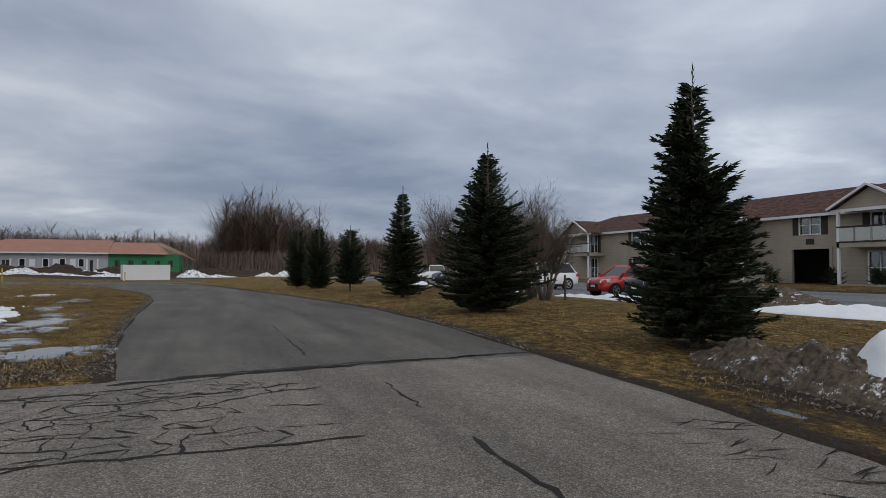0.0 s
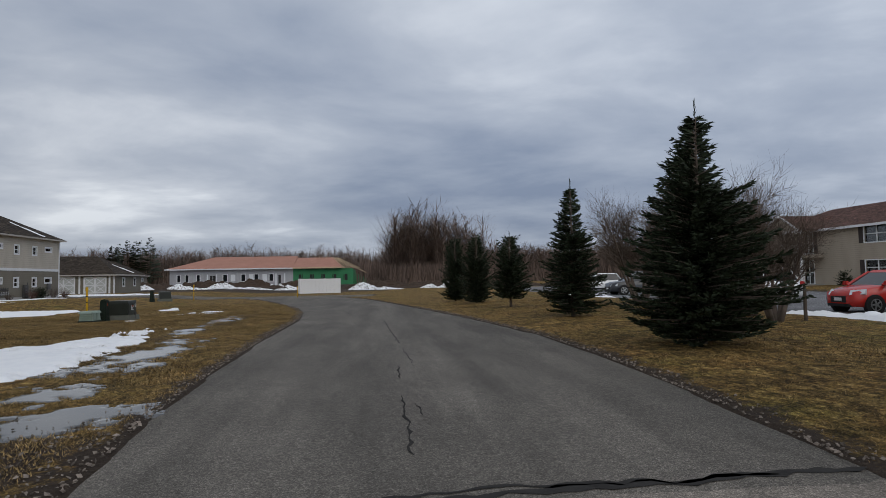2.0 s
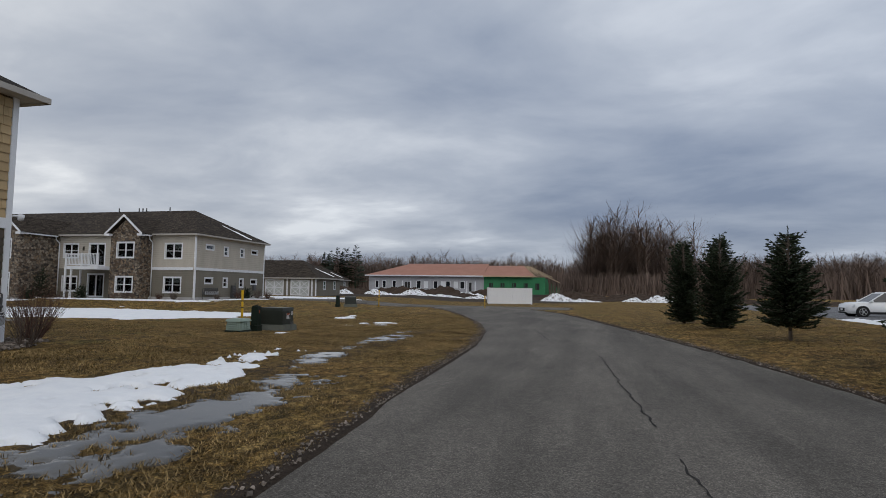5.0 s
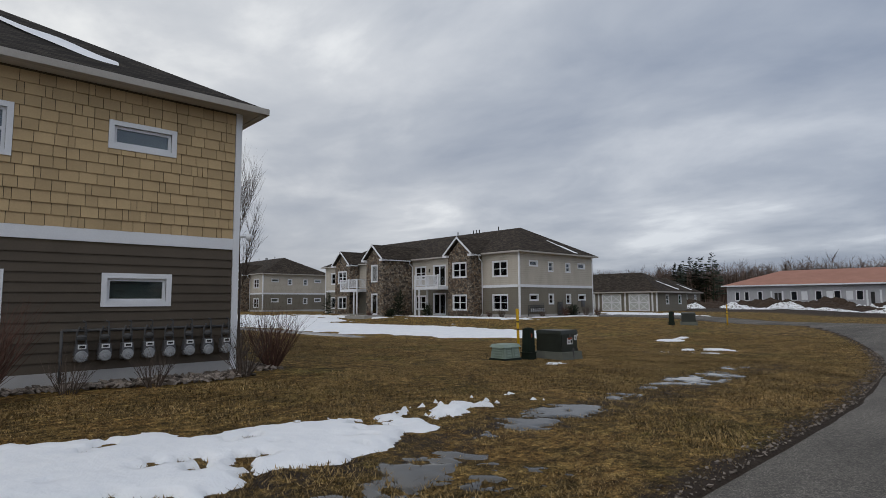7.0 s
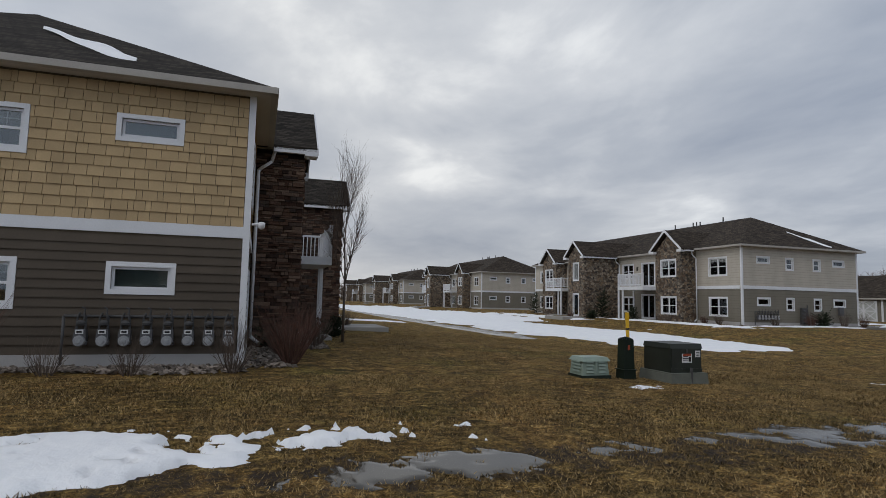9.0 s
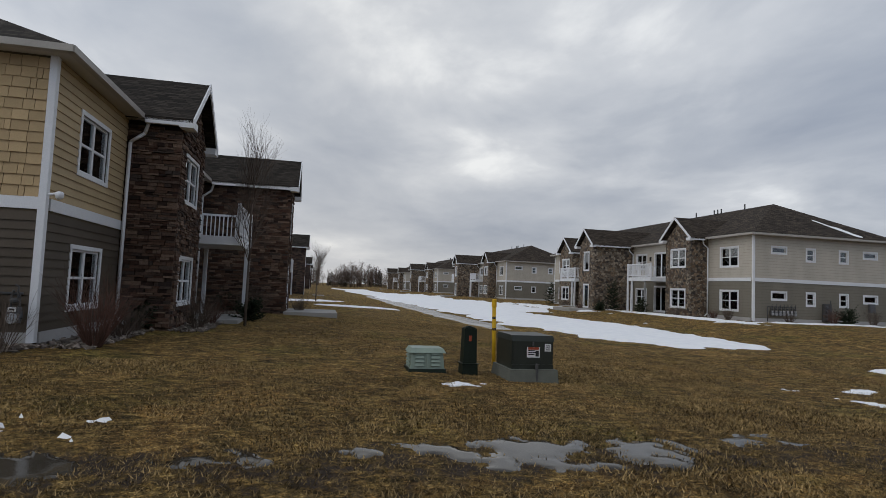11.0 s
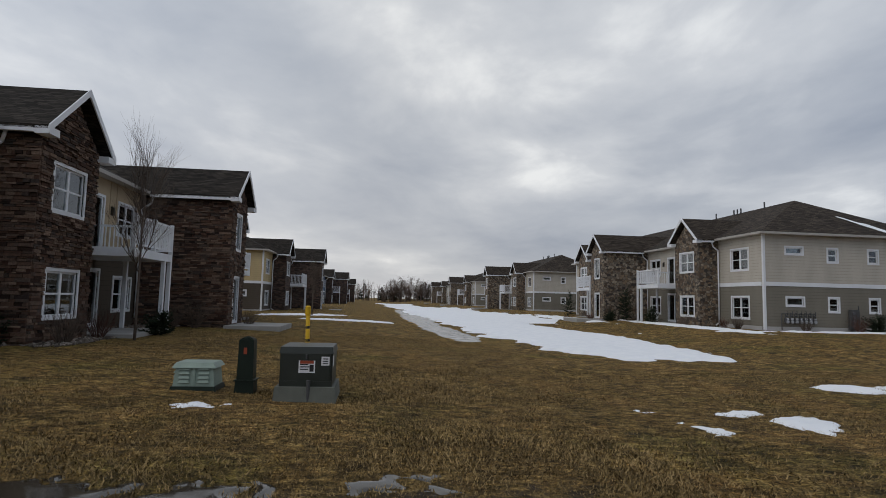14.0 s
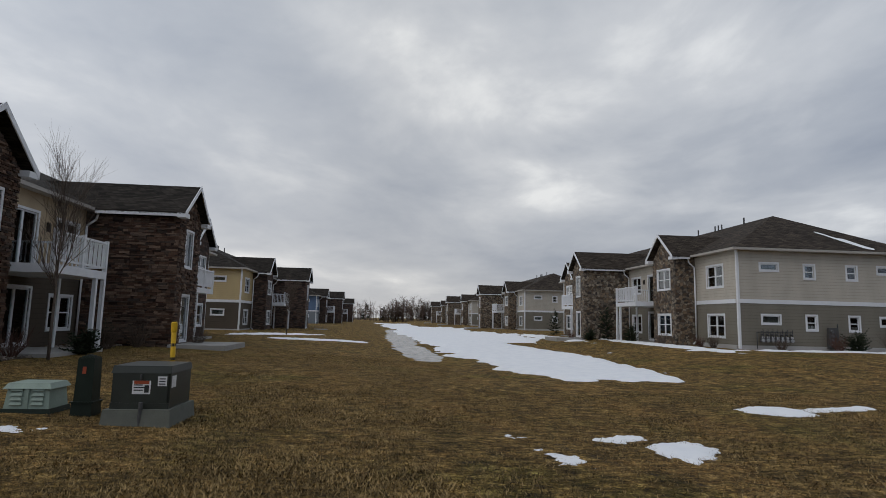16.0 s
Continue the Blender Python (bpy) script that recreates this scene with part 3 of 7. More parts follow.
gx, gy = axis(-15, 12, 0.2, 2600), axis(4, 44, 0.2, 2600)
GX, GY = np.meshgrid(gx, gy)
pv = paved(GX, GY)
near = np.exp(-(((GX - 0) / 40) ** 2) - ((GY - 25) / 45) ** 2)
GZ = ground(GX, GY) + near * (0.05 * (fractal(GX, GY, 0.5, 3) - 0.5) + 0.025 * (fractal(GX, GY, 2.5, 9, 3) - 0.5)) * S(-pv / 0.5)
GZ = GZ - 0.09 * S((pv + 0.05) / 0.25) + 0.02 * S((pv + 0.5) / 0.5) * S(-pv / 0.1)
wet = np.zeros_like(GX)
for k, (mask, x0, x1, y0, y1) in enumerate(PUDDLES):
    wet = np.maximum(wet, S((patchy(mask, k)(GX, GY) + 0.15) / 0.3) * (GX > x0) * (GX < x1) * (GY > y0) * (GY < y1))
GZ = GZ + wet * (np.minimum(GZ, ground(GX, GY) - 0.004) - GZ)
gv = np.stack([GX.ravel(), GY.ravel(), GZ.ravel()], 1)
nx, ny = len(gx), len(gy)
ii = (np.arange(ny - 1)[:, None] * nx + np.arange(nx - 1)[None]).ravel()
gme = raw_mesh("ground", gv, np.stack([ii, ii + 1, ii + nx + 1, ii + nx], 1), M["lawn"])
soil = 0.9 * np.exp(-np.maximum(-pv, 0) / 0.55)
soil = np.maximum(soil, 0.9 * np.exp(-((GX + 2.3) ** 2 / 2.6 + (GY - 10.4) ** 2 / 3.0)))
soil = np.maximum(soil, 0.95 * np.exp(-((GX - 7.2) ** 2 / 5.0 + (GY - 5.0) ** 2 / 8.0)))
soil = np.maximum(soil, 0.7 * np.exp(-((GX - 8.0) ** 2 + (GY - 8.7) ** 2) / 1.2))
soil = np.maximum(soil, 0.9 * S((GY - 78) / 8) * S((8 - GX) / 10) * S((GX + 70) / 20))
soil = np.maximum(soil, 0.55 * np.exp(-((GX + 4.3) ** 2) / 1.2) * S((GY - 14) / 3) * S((36 - GY) / 4))
soil = np.maximum(soil, 0.75 * np.exp(-((GX + 1.9) ** 2 / 2.0 + (GY - 33) ** 2 / 40)))
for rut in (0.0, 1.7):
    lane = 33.7 + rut + 0.52 * (GX + 8.26) + 0.06 * (GX + 8.26) ** 2 + 0.25 * np.sin(GX * 1.3)
    soil = np.maximum(soil, 0.46 * np.exp(-((GY - lane) ** 2) / 0.035) * S((GX + 13) / 3) * S((-4.6 - GX) / 1.2))
at = gme.attributes.new("soil", "FLOAT", "POINT")
at.data.foreach_set("value", soil.ravel().astype(np.float32))
floor_ob = tagged(part("ground", gme, None), "brown winter lawn with moss and wet soil", "ground", kind="structure")


def draped(name, mask, x0, x1, y0, y1, step, lift, slope, mat, label, category, parent=None, rough=0.0, seed=5, kind=""):
    """A sheet that lies on the ground where mask(x, y) > 0 and sinks under it elsewhere."""
    xs, ys = np.arange(x0, x1 + step, step), np.arange(y0, y1 + step, step)
    X, Y = np.meshgrid(xs, ys)
    m = mask(X, Y)
    base = ground(X, Y)
    Z = base + np.clip(m * slope, -0.07, lift) + np.where(m > 0, rough * (fractal(X, Y, 1.3, seed) - 0.5) * np.clip(m * 3, 0, 1), 0)
    n = len(xs)
    k = (np.arange(len(ys) - 1)[:, None] * n + np.arange(n - 1)[None]).ravel()
    q = np.stack([k, k + 1, k + n + 1, k + n], 1)
    q = q[(m.ravel()[q] > -0.06).any(1)]
    used = np.unique(q)
    remap = np.zeros(X.size, np.int64)
    remap[used] = np.arange(len(used))
    v = np.stack([X.ravel(), Y.ravel(), Z.ravel()], 1)[used]
    ob = part(name, raw_mesh(name, v, remap[q], mat), None, parent)
    return tagged(ob, label, category, kind=kind)


# ---- pavement ----
def road_sheet(name, mask, x0, x1, y0, y1, step, mat, label, lift=0.0):
    xs, ys = np.arange(x0, x1 + step, step), np.arange(y0, y1 + step, step)
    X, Y = np.meshgrid(xs, ys)
    m = mask(X, Y) + 0.10 * (fractal(X, Y, 1.6, 21) - 0.5)
    Z = ground(X, Y) + lift + np.clip(m * 0.25, -0.14, 0.0) + 0.006 * (fractal(X, Y, 1.2, 4) - 0.5)
    n = len(xs)
    k = (np.arange(len(ys) - 1)[:, None] * n + np.arange(n - 1)[None]).ravel()
    q = np.stack([k, k + 1, k + n + 1, k + n], 1)
    q = q[(m.ravel()[q] > -0.3).any(1)]
    used = np.unique(q)
    remap = np.zeros(X.size, np.int64)
    remap[used] = np.arange(len(used))
    ob = part(name, raw_mesh(name, np.stack([X.ravel(), Y.ravel(), Z.ravel()], 1)[used], remap[q], mat), None)
    return tagged(ob, label, "road", kind="structure")


def new_road(X, Y):
    a = np.minimum(X - road_left(Y), road_right(Y) - X)
    a = np.where(Y < 9.2, Y - 9.2 + 0.12 * np.sin(X * 1.7), a)
    b = np.minimum(np.minimum(66.5 + 0.05 * (X + 4) - Y, 0.5 - X), Y - 59.5)
    return np.where(Y > 60.5, b, a)


def old_road(X, Y):
    return np.minimum(9.22 - Y, np.where(X < 0, 40.0, np.interp(Y, (-30, 3.2, 5.2, 9.2), (4.4, 4.6, 4.9, 5.25)) - X))


road = road_sheet("road", new_road, -40, 7, 9.0, 68, 0.25, M["road_new"], "grey asphalt drive curving past the houses")
old = road_sheet("road_old", old_road, -40, 6, -24, 9.4, 0.25, M["road_old"], "old crazed asphalt with worn stony surface")
lot = road_sheet("parking_lot", lambda X, Y: np.minimum(np.minimum(X - 17.3, 33 - X), np.minimum(Y + 25, 90 - Y)), 16, 34, -26, 91, 0.5, M["lot"], "pale grey asphalt parking lot")


def crack_line(mb, pts, w, wob=0.05, lift=0.006, seg=0.12):
    """A ragged dark strip along a line on the pavement."""
    line = []
    for (x0, y0), (x1, y1) in zip(pts, pts[1:]):
        n = max(2, int(math.hypot(x1 - x0, y1 - y0) / seg))
        line += [(x0 + (x1 - x0) * i / n, y0 + (y1 - y0) * i / n) for i in range(n)]
    line.append(pts[-1])
    prev = None
    for i, (x, y) in enumerate(line):
        a, b = line[max(0, i - 1)], line[min(len(line) - 1, i + 1)]
        d = Vector((b[0] - a[0], b[1] - a[1])).normalized()
        nrm = Vector((-d.y, d.x))
        off = wob * (noise.noise(Vector((x * 3.1, y * 3.1, w))) + 0.6 * noise.noise(Vector((x * 9, y * 9, 2))))
        ww = 0.5 * w * (0.35 + 1.2 * random.random()) * (0.25 if i in (0, len(line) - 1) else 1)
        c = Vector((x, y)) + nrm * off
        l, r = c + nrm * ww, c - nrm * ww
        cur = [(l.x, l.y, ground_z(l.x, l.y) + lift), (r.x, r.y, ground_z(r.x, r.y) + lift)]
        if prev:
            mb.poly(prev[0], prev[1], cur[1], cur[0])
        prev = cur


mb = MB()
crack_line(mb, [(-0.7, 8.95), (1.2, 9.22), (2.8, 9.36), (5.25, 9.42)], 0.10, 0.08)
crack_line(mb, [(-0.6, 9.05), (1.0, 9.3), (2.5, 9.45), (4.5, 9.40)], 0.05, 0.10)
tagged(part("seam", mb, M["crack"], old), "dark open joint between old and new asphalt")
mb = MB()
for pts, w in (([(1.79, 15.4), (1.78, 14.1)], 0.022), ([(2.07, 15.6), (1.96, 17.7)], 0.02), ([(1.8, 10.3), (1.8, 11.2), (1.79, 12.8)], 0.03), ([(1.93, 12.4), (1.98, 11.7)], 0.02),
               ([(1.92, 18.9), (1.77, 21.8), (1.58, 26.2)], 0.025), ([(0.2, 30), (-0.6, 35)], 0.025)):
    crack_line(mb, pts, w)
tagged(part("crack", mb, M["crack"], road), "long dark cracks along the drive")
mb = MB()
crack_line(mb, [(2.36, 5.56), (2.32, 5.19), (2.31, 4.77), (2.31, 4.38), (2.2, 3.3)], 0.035)
crack_line(mb, [(-3.0, 6.2), (-0.9, 6.09), (-0.2, 6.01), (0.98, 5.95), (1.55, 5.92)], 0.035, 0.06)
crack_line(mb, [(-3.0, 8.3), (-1.6, 8.5), (-0.6, 8.6), (0.6, 9.0)], 0.035, 0.08)
crack_line(mb, [(0.05, 7.32), (0.89, 7.86), (1.62, 7.92)], 0.025, 0.08)
crack_line(mb, [(-0.4, 7.9), (1.4, 8.3)], 0.035, 0.08)
crack_line(mb, [(4.2, 3.4), (4.9, 3.1)], 0.05)
crack_line(mb, [(2.3, 8.0), (2.3, 7.2), (2.31, 6.6)], 0.02, 0.1)
pts = {}
for i in range(-17, 20):
    for j in range(0, 13):
        pts[i, j] = (-1.6 + i * 0.25 + random.uniform(-0.12, 0.12) + 0.12 * (j % 2), 6.02 + 0.225 * j + 0.0 * i + random.uniform(-0.1, 0.1))
for (i, j), p in pts.items():
    for q in ((i + 1, j), (i, j + 1)):
        if q in pts:
            mx, my = (p[0] + pts[q][0]) / 2, (p[1] + pts[q][1]) / 2
            if my < 8.95 and random.random() < 0.97 - 0.6 * float(S((mx + 0.6) / 2.2)) and mx < 1.4:
                crack_line(mb, [p, pts[q]], random.choice((0.006, 0.01, 0.018, 0.032)), 0.07, 0.005, 0.07)
for i in range(60):
    x, y = random.uniform(3.6, 5.0), random.uniform(2.6, 5.4)
    if x < 4.7 - 0.0 * y:
        a = random.uniform(-0.9, 0.5)
        crack_line(mb, [(x, y), (x + 0.35 * math.cos(a), y + 0.35 * math.sin(a))], 0.02, 0.06, 0.005)
tagged(part("crazing", mb, M["crack"], old), "network of dark alligator cracks", kind="stuff")


# ---- two-storey apartment houses on both sides of the green ----
HL, HD, EAVE, BAND = 29.3, 10.35, 5.25, 2.45  # length, depth, eave and band height above the house's ground
BAY1, BAY2 = (4.1, 6.95, 1.25), (13.35, 15.95, 3.55)


class House:
    """Coordinates: u along the front from the east end, v outward from the front, z up. m: +1 faces north, -1 faces south."""

    def __init__(self, m):
        self.m = m

    def box(self, mb, u0, u1, v0, v1, z0, z1):
        return mb.box(-u0, -u1, self.m * v0, self.m * v1, z0, z1)

    def p(self, u, v, z):
        return (-u, self.m * v, z)

    def poly(self, mb, *q):
        pts = [self.p(*a) for a in q]
        return mb.poly(*(pts if self.m < 0 else pts[::-1]))

    def wall(self, a0, a1, z0, z1, holes, plane, thick, axis_u=True):
        """Wall with openings (a0, a1, z0, z1). plane: outer face; the wall goes back from it by thick (signed)."""
        mb = MB()
        holes = [(h[0] + 0.09, h[1] - 0.09, h[2] + 0.09, h[3] - 0.09) for h in holes]
        ax = sorted({a0, a1, *[h[0] for h in holes], *[h[1] for h in holes]})
        az = sorted({z0, z1, *[h[2] for h in holes], *[h[3] for h in holes]})
        ax, az = [a for a in ax if a0 <= a <= a1], [z for z in az if z0 <= z <= z1]
        for i in range(len(ax) - 1):
            for j in range(len(az) - 1):
                cu, cz = (ax[i] + ax[i + 1]) / 2, (az[j] + az[j + 1]) / 2
                if any(h[0] < cu < h[1] and h[2] < cz < h[3] for h in holes):
                    continue
                if axis_u:
                    self.box(mb, ax[i], ax[i + 1], plane - thick, plane, az[j], az[j + 1])
                else:
                    self.box(mb, plane, plane + thick, ax[i], ax[i + 1], az[j], az[j + 1])
        return mb

    def window(self, parent, a0, a1, z0, z1, plane, axis_u=True, panes=2, hung=True, blind=0.0, out=1, name="window"):
        """A framed window. out: which way is outside along the wall's normal."""
        t, f, d = 0.09, 0.05, 0.03
        a0, a1, z0, z1 = a0 + t, a1 - t, z0 + t, z1 - t

        def bx(mb, q0, q1, w0, w1, d0, d1):
            if axis_u:
                self.box(mb, q0, q1, plane + out * d0, plane + out * d1, w0, w1)
            else:
                self.box(mb, plane - out * d0, plane - out * d1, q0, q1, w0, w1)
        mb = MB()
        for q in ((a0 - t, a1 + t, z1, z1 + t), (a0 - t, a1 + t, z0 - t, z0), (a0 - t, a0, z0, z1), (a1, a1 + t, z0, z1)):
            bx(mb, *q, -0.02, d)
        win = part(name, mb, M["white"], parent)
        mb = MB()
        w = (a1 - a0) / panes
        for k in range(panes):
            p0, p1 = a0 + k * w, a0 + (k + 1) * w
            for q in ((p0, p0 + f, z0, z1), (p1 - f, p1, z0, z1), (p0 + f, p1 - f, z0, z0 + f), (p0 + f, p1 - f, z1 - f, z1)):
                bx(mb, *q, -0.09, -0.025)
            if hung:
                mz = (z0 + z1) / 2
                bx(mb, p0 + f, p1 - f, mz - 0.025, mz + 0.025, -0.085, -0.03)
                pm = (p0 + p1) / 2
                bx(mb, pm - 0.007, pm + 0.007, mz + 0.025, z1 - f, -0.082, -0.070)
                bx(mb, p0 + f, p1 - f, (mz + z1) / 2 - 0.007, (mz + z1) / 2 + 0.007, -0.083, -0.071)
        part("sash", mb, M["white"], win)
        mb = MB()
        bx(mb, a0 + f, a1 - f, z0 + f, z1 - f, -0.062, -0.054)
        part("pane", mb, M["glass"], win).visible_shadow = False
        mb = MB()
        if blind:
            bx(mb, a0, a1, z1 - (z1 - z0) * blind, z1, -0.15, -0.14)
            part("blind", mb, M["blind"], win)
        return win


def bm_tri_wall(h, mb, u0, u1, um, v0, v1, z0, z1):
    a, b, c = (u0, z0), (u1, z0), (um, z1)
    for v, flip in ((v1, False), (v0, True)):
        q = [(a[0], v, a[1]), (b[0], v, b[1]), (c[0], v, c[1])]
        h.poly(mb, *(q[::-1] if flip else q))
    for s, e in ((a, b), (b, c), (c, a)):
        h.poly(mb, (s[0], v0, s[1]), (e[0], v0, e[1]), (e[0], v1, e[1]), (s[0], v1, s[1]))


def slab(h, mb, q, t):
    """A roof slab: four top points and a thickness downwards."""
    lo = [(u, v, z - t) for u, v, z in q]
    n = len(q)
    h.poly(mb, *q)
    h.poly(mb, *lo[::-1])
    for i in range(n):
        j = (i + 1) % n
        h.poly(mb, q[i], lo[i], lo[j], q[j])


def apartment_house(at, m, up, lo, rock, batten, label, group, z_up=True):
    h = House(m)
    root = thing("apartment_house", at, label, "apartment building", group)
    th = 0.18
    u_win = (1.2, 2.9)
    end_small = [(1.23, 2.38, 4.08, 4.60, True), (3.74, 4.46, 3.70, 4.58, False), (6.2, 6.92, 3.70, 4.58, False), (8.02, 9.17, 4.08, 4.60, True),
                 (1.23, 2.38, 1.27, 1.86, True), (3.74, 4.46, 0.98, 1.88, False), (6.2, 6.92, 0.98, 1.88, False), (8.02, 9.17, 1.27, 1.86, True)]
    # end walls, in v from -HD to 0
    for u, sgn in ((0.0, 1), (HL - th, -1)):
        holes = [(-b, -a, z0, z1) for a, b, z0, z1, _ in end_small]
        for z0, z1, mat, nm in ((0.18, BAND, lo, "lower_wall"), (BAND, EAVE, up, "upper_wall")):
            ob = part(nm, h.wall(-HD, 0, z0, z1, holes, u, th, False), mat, root, fix=True)
            if sgn > 0:
                root["east_" + nm] = ob.name
        out_plane = u if sgn > 0 else u + th
        for a, b, z0, z1, flat in end_small:
            h.window(root, -b, -a, z0, z1, out_plane, False, 1, not flat, 0.95 if flat else 0.0, sgn)
        mb = MB()
        w0, w1 = (-0.03, 0.0) if sgn > 0 else (HL, HL + 0.03)
        h.box(mb, w0, w1, -HD, 0, BAND - 0.06, BAND + 0.16)
        part("band_board", mb, M["white"], root)
        mb = MB()
        h.box(mb, w0, w1, -HD, 0, -0.25, 0.2)
        part("foundation", mb, M["concrete"], root)
    # corner boards
    for u0 in (-0.035, HL - 0.09):
        for v0, v1 in ((-0.09, 0.035), (-HD - 0.035, -HD + 0.09)):
            mb = MB()
            h.box(mb, u0, u0 + 0.125, v0, v1, 0.02, EAVE)
            part("corner_board", mb, M["white"], root)
    # back wall
    mb = MB()
    h.box(mb, th, HL - th, -HD, -HD + th, 0.0, BAND)
    part("back_lower_wall", mb, lo, root)
    mb = MB()
    h.box(mb, th, HL - th, -HD, -HD + th, BAND, EAVE)
    part("back_upper_wall", mb, up, root)
    # front
    zU, zL = (3.25, 4.60), (0.50, 1.85)

    def mirror(a, b):
        return (HL - b, HL - a)

    for flip in (False, True):
        fu = mirror if flip else (lambda a, b: (a, b))
        a, b = fu(0.0 if flip else th, BAY1[0]) if not flip else mirror(th, BAY1[0])
        wa, wb = fu(*u_win)
        for z0, z1, mat, zz, nm in ((0.18, BAND, lo, zL, "front_lower_wall"), (BAND, EAVE, up, zU, "front_upper_wall")):
            ob = part(nm, h.wall(a, b, z0, z1, [(wa, wb, *zz)], 0.0, th), mat, root, fix=True)
            if not flip:
                root[nm] = ob.name
        for zz in (zU, zL):
            h.window(root, wa, wb, *zz, 0.0, True, 2, True, 0.35)
        mb = MB()
        h.box(mb, a, b, 0.0, 0.03, BAND - 0.06, BAND + 0.16)
        part("band_board", mb, M["white"], root)
        mb = MB()
        h.box(mb, a, b, 0.0, 0.03, -0.25, 0.2)
        part("foundation", mb, M["concrete"], root)
        # stone bay with a gable
        a, b = fu(BAY1[0], BAY1[1])
        mid = (a + b) / 2
        wb1 = (mid - 0.85, mid + 0.85)
        mb = h.wall(a, b, -0.2, EAVE, [(*wb1, *zU), (*wb1, *zL)], BAY1[2], th)
        for u0 in (a, b - th):
            h.box(mb, u0, u0 + th, -0.05, BAY1[2] - th, -0.2, EAVE)
        bm_tri_wall(h, mb, a, b, mid, BAY1[2] - th, BAY1[2], EAVE, EAVE + 1.2)
        ob = part("stone_bay", mb, rock, root, fix=True)
        if not flip:
            root["bay1"] = ob.name
        for zz in (zU, zL):
            h.window(root, *wb1, *zz, BAY1[2], True, 2, True, 0.3)
        # recess wall behind the balcony
        ra, rb = fu(BAY1[1] - 0.1, BAY2[0] + 0.1)
        wr, dr = fu(11.3, 12.9), fu(8.6, 10.3)
        for z0, z1, mat, nm, hw, hd in ((0.0, BAND, lo, "recess_lower_wall", (0.5, 1.85), (0.05, 2.05)), (BAND, EAVE, batten, "recess_upper_wall", (3.3, 4.6), (2.62, 4.62))):
            part(nm, h.wall(ra, rb, z0, z1, [(*wr, *hw), (*dr, *hd)], 0.0, th), mat, root, fix=True)
            h.window(root, *wr, *hw, 0.0, True, 2, True)
            h.window(root, *dr, *hd, 0.0, True, 2, False, name="patio_door")
        # wall lantern
        lx = fu(10.7, 10.82)
        mb = MB()
        h.box(mb, *lx, 0.0, 0.10, 4.25, 4.30)
        h.box(mb, lx[0] + 0.01, lx[1] - 0.01, 0.03, 0.13, 3.98, 4.25)
        part("lantern", mb, M["bronze"], root)
        # balcony
        b0, b1 = fu(BAY1[1], 10.1)
        vb = 2.45
        mb = MB()
        h.box(mb, b0, b1, 0.0, vb, 2.32, 2.58)
        part("balcony_deck", mb, M["white_wood"], root)
        far = b1 if not flip else b0
        for pu, pvv in ((far, vb - 0.12), (far - (0.55 if not flip else -0.55), vb - 0.12), (far, 0.9)):
            s = -1 if not flip else 1
            mb = MB()
            h.box(mb, pu, pu + s * 0.12, pvv, pvv + 0.12, -0.05, 2.32)
            part("post", mb, M["white_wood"], root)
        mb = MB()
        for z0, z1 in ((2.68, 2.74), (3.50, 3.57)):
            h.box(mb, b0, b1, vb - 0.09, vb - 0.02, z0, z1)
            h.box(mb, far - (0.07 if not flip else -0.07), far, 0.0, vb - 0.09, z0, z1)
        for uu in (b0 + 0.05, (b0 + b1) / 2, b1 - 0.05):
            h.box(mb, uu - 0.05, uu + 0.05, vb - 0.11, vb, 2.58, 3.62)
        rail = part("balcony_railing", mb, M["white_wood"], root)
        mb = MB()
        mb.box(-0.017, 0.017, -0.017, 0.017, 0, 0.76)
        stick = mb.data("baluster", M["white_wood"])
        n = int((b1 - b0) / 0.14)
        spots = [(b0 + 0.14 * (i + 0.5), vb - 0.055) for i in range(n)]
        spots += [(far - (0.035 if not flip else -0.035), 0.14 * (i + 0.5)) for i in range(int(vb / 0.14))]
        for u, v in spots:
            o = part("baluster", stick, None, rail)
            o.location = h.p(u, v, 2.74)
        # patio slab
        mb = MB()
        h.box(mb, b0, b1, 0.0, vb + 0.1, -0.25, 0.03)
        part("patio", mb, M["slab"], root)
        # gable roof over the bay
        e, vf = 0.32, BAY1[2] + 0.32
        mb = MB()
        zt, ze = EAVE + 1.5, EAVE + 0.02
        slab(h, mb, [(a - e, vf, ze), (a - e, -3.9, ze), (mid, -3.9, zt), (mid, vf, zt)], 0.1)
        slab(h, mb, [(mid, vf, zt), (mid, -3.9, zt), (b + e, -3.9, ze), (b + e, vf, ze)], 0.1)
        part("gable_roof", mb, M["roof"] if m > 0 else M["roof_b"], root, fix=True)
        for s0, s1 in (((a - e - 0.03, ze - 0.2), (mid, zt - 0.16)), ((mid, zt - 0.16), (b + e + 0.03, ze - 0.2))):
            mb = MB()
            q = [(s0[0], vf + 0.005, s0[1] - 0.0), (s1[0], vf + 0.005, s1[1]), (s1[0], vf + 0.005, s1[1] + 0.2), (s0[0], vf + 0.005, s0[1] + 0.2)]
            h.poly(mb, *q)
            h.poly(mb, *[(x, y + 0.035, z) for x, y, z in q][::-1])
            for i in range(4):
                j = (i + 1) % 4
                h.poly(mb, q[i], (q[i][0], q[i][1] + 0.035, q[i][2]), (q[j][0], q[j][1] + 0.035, q[j][2]), q[j])
            part("rake_board", mb, M["white"], root, fix=True)
        for u0, u1 in ((a - e, a + 0.12), (b - 0.12, b + e)):
            mb = MB()
            h.box(mb, u0, u1, BAY1[2], vf + 0.03, EAVE - 0.2, EAVE - 0.02)
            part("eave_return", mb, M["white"], root)
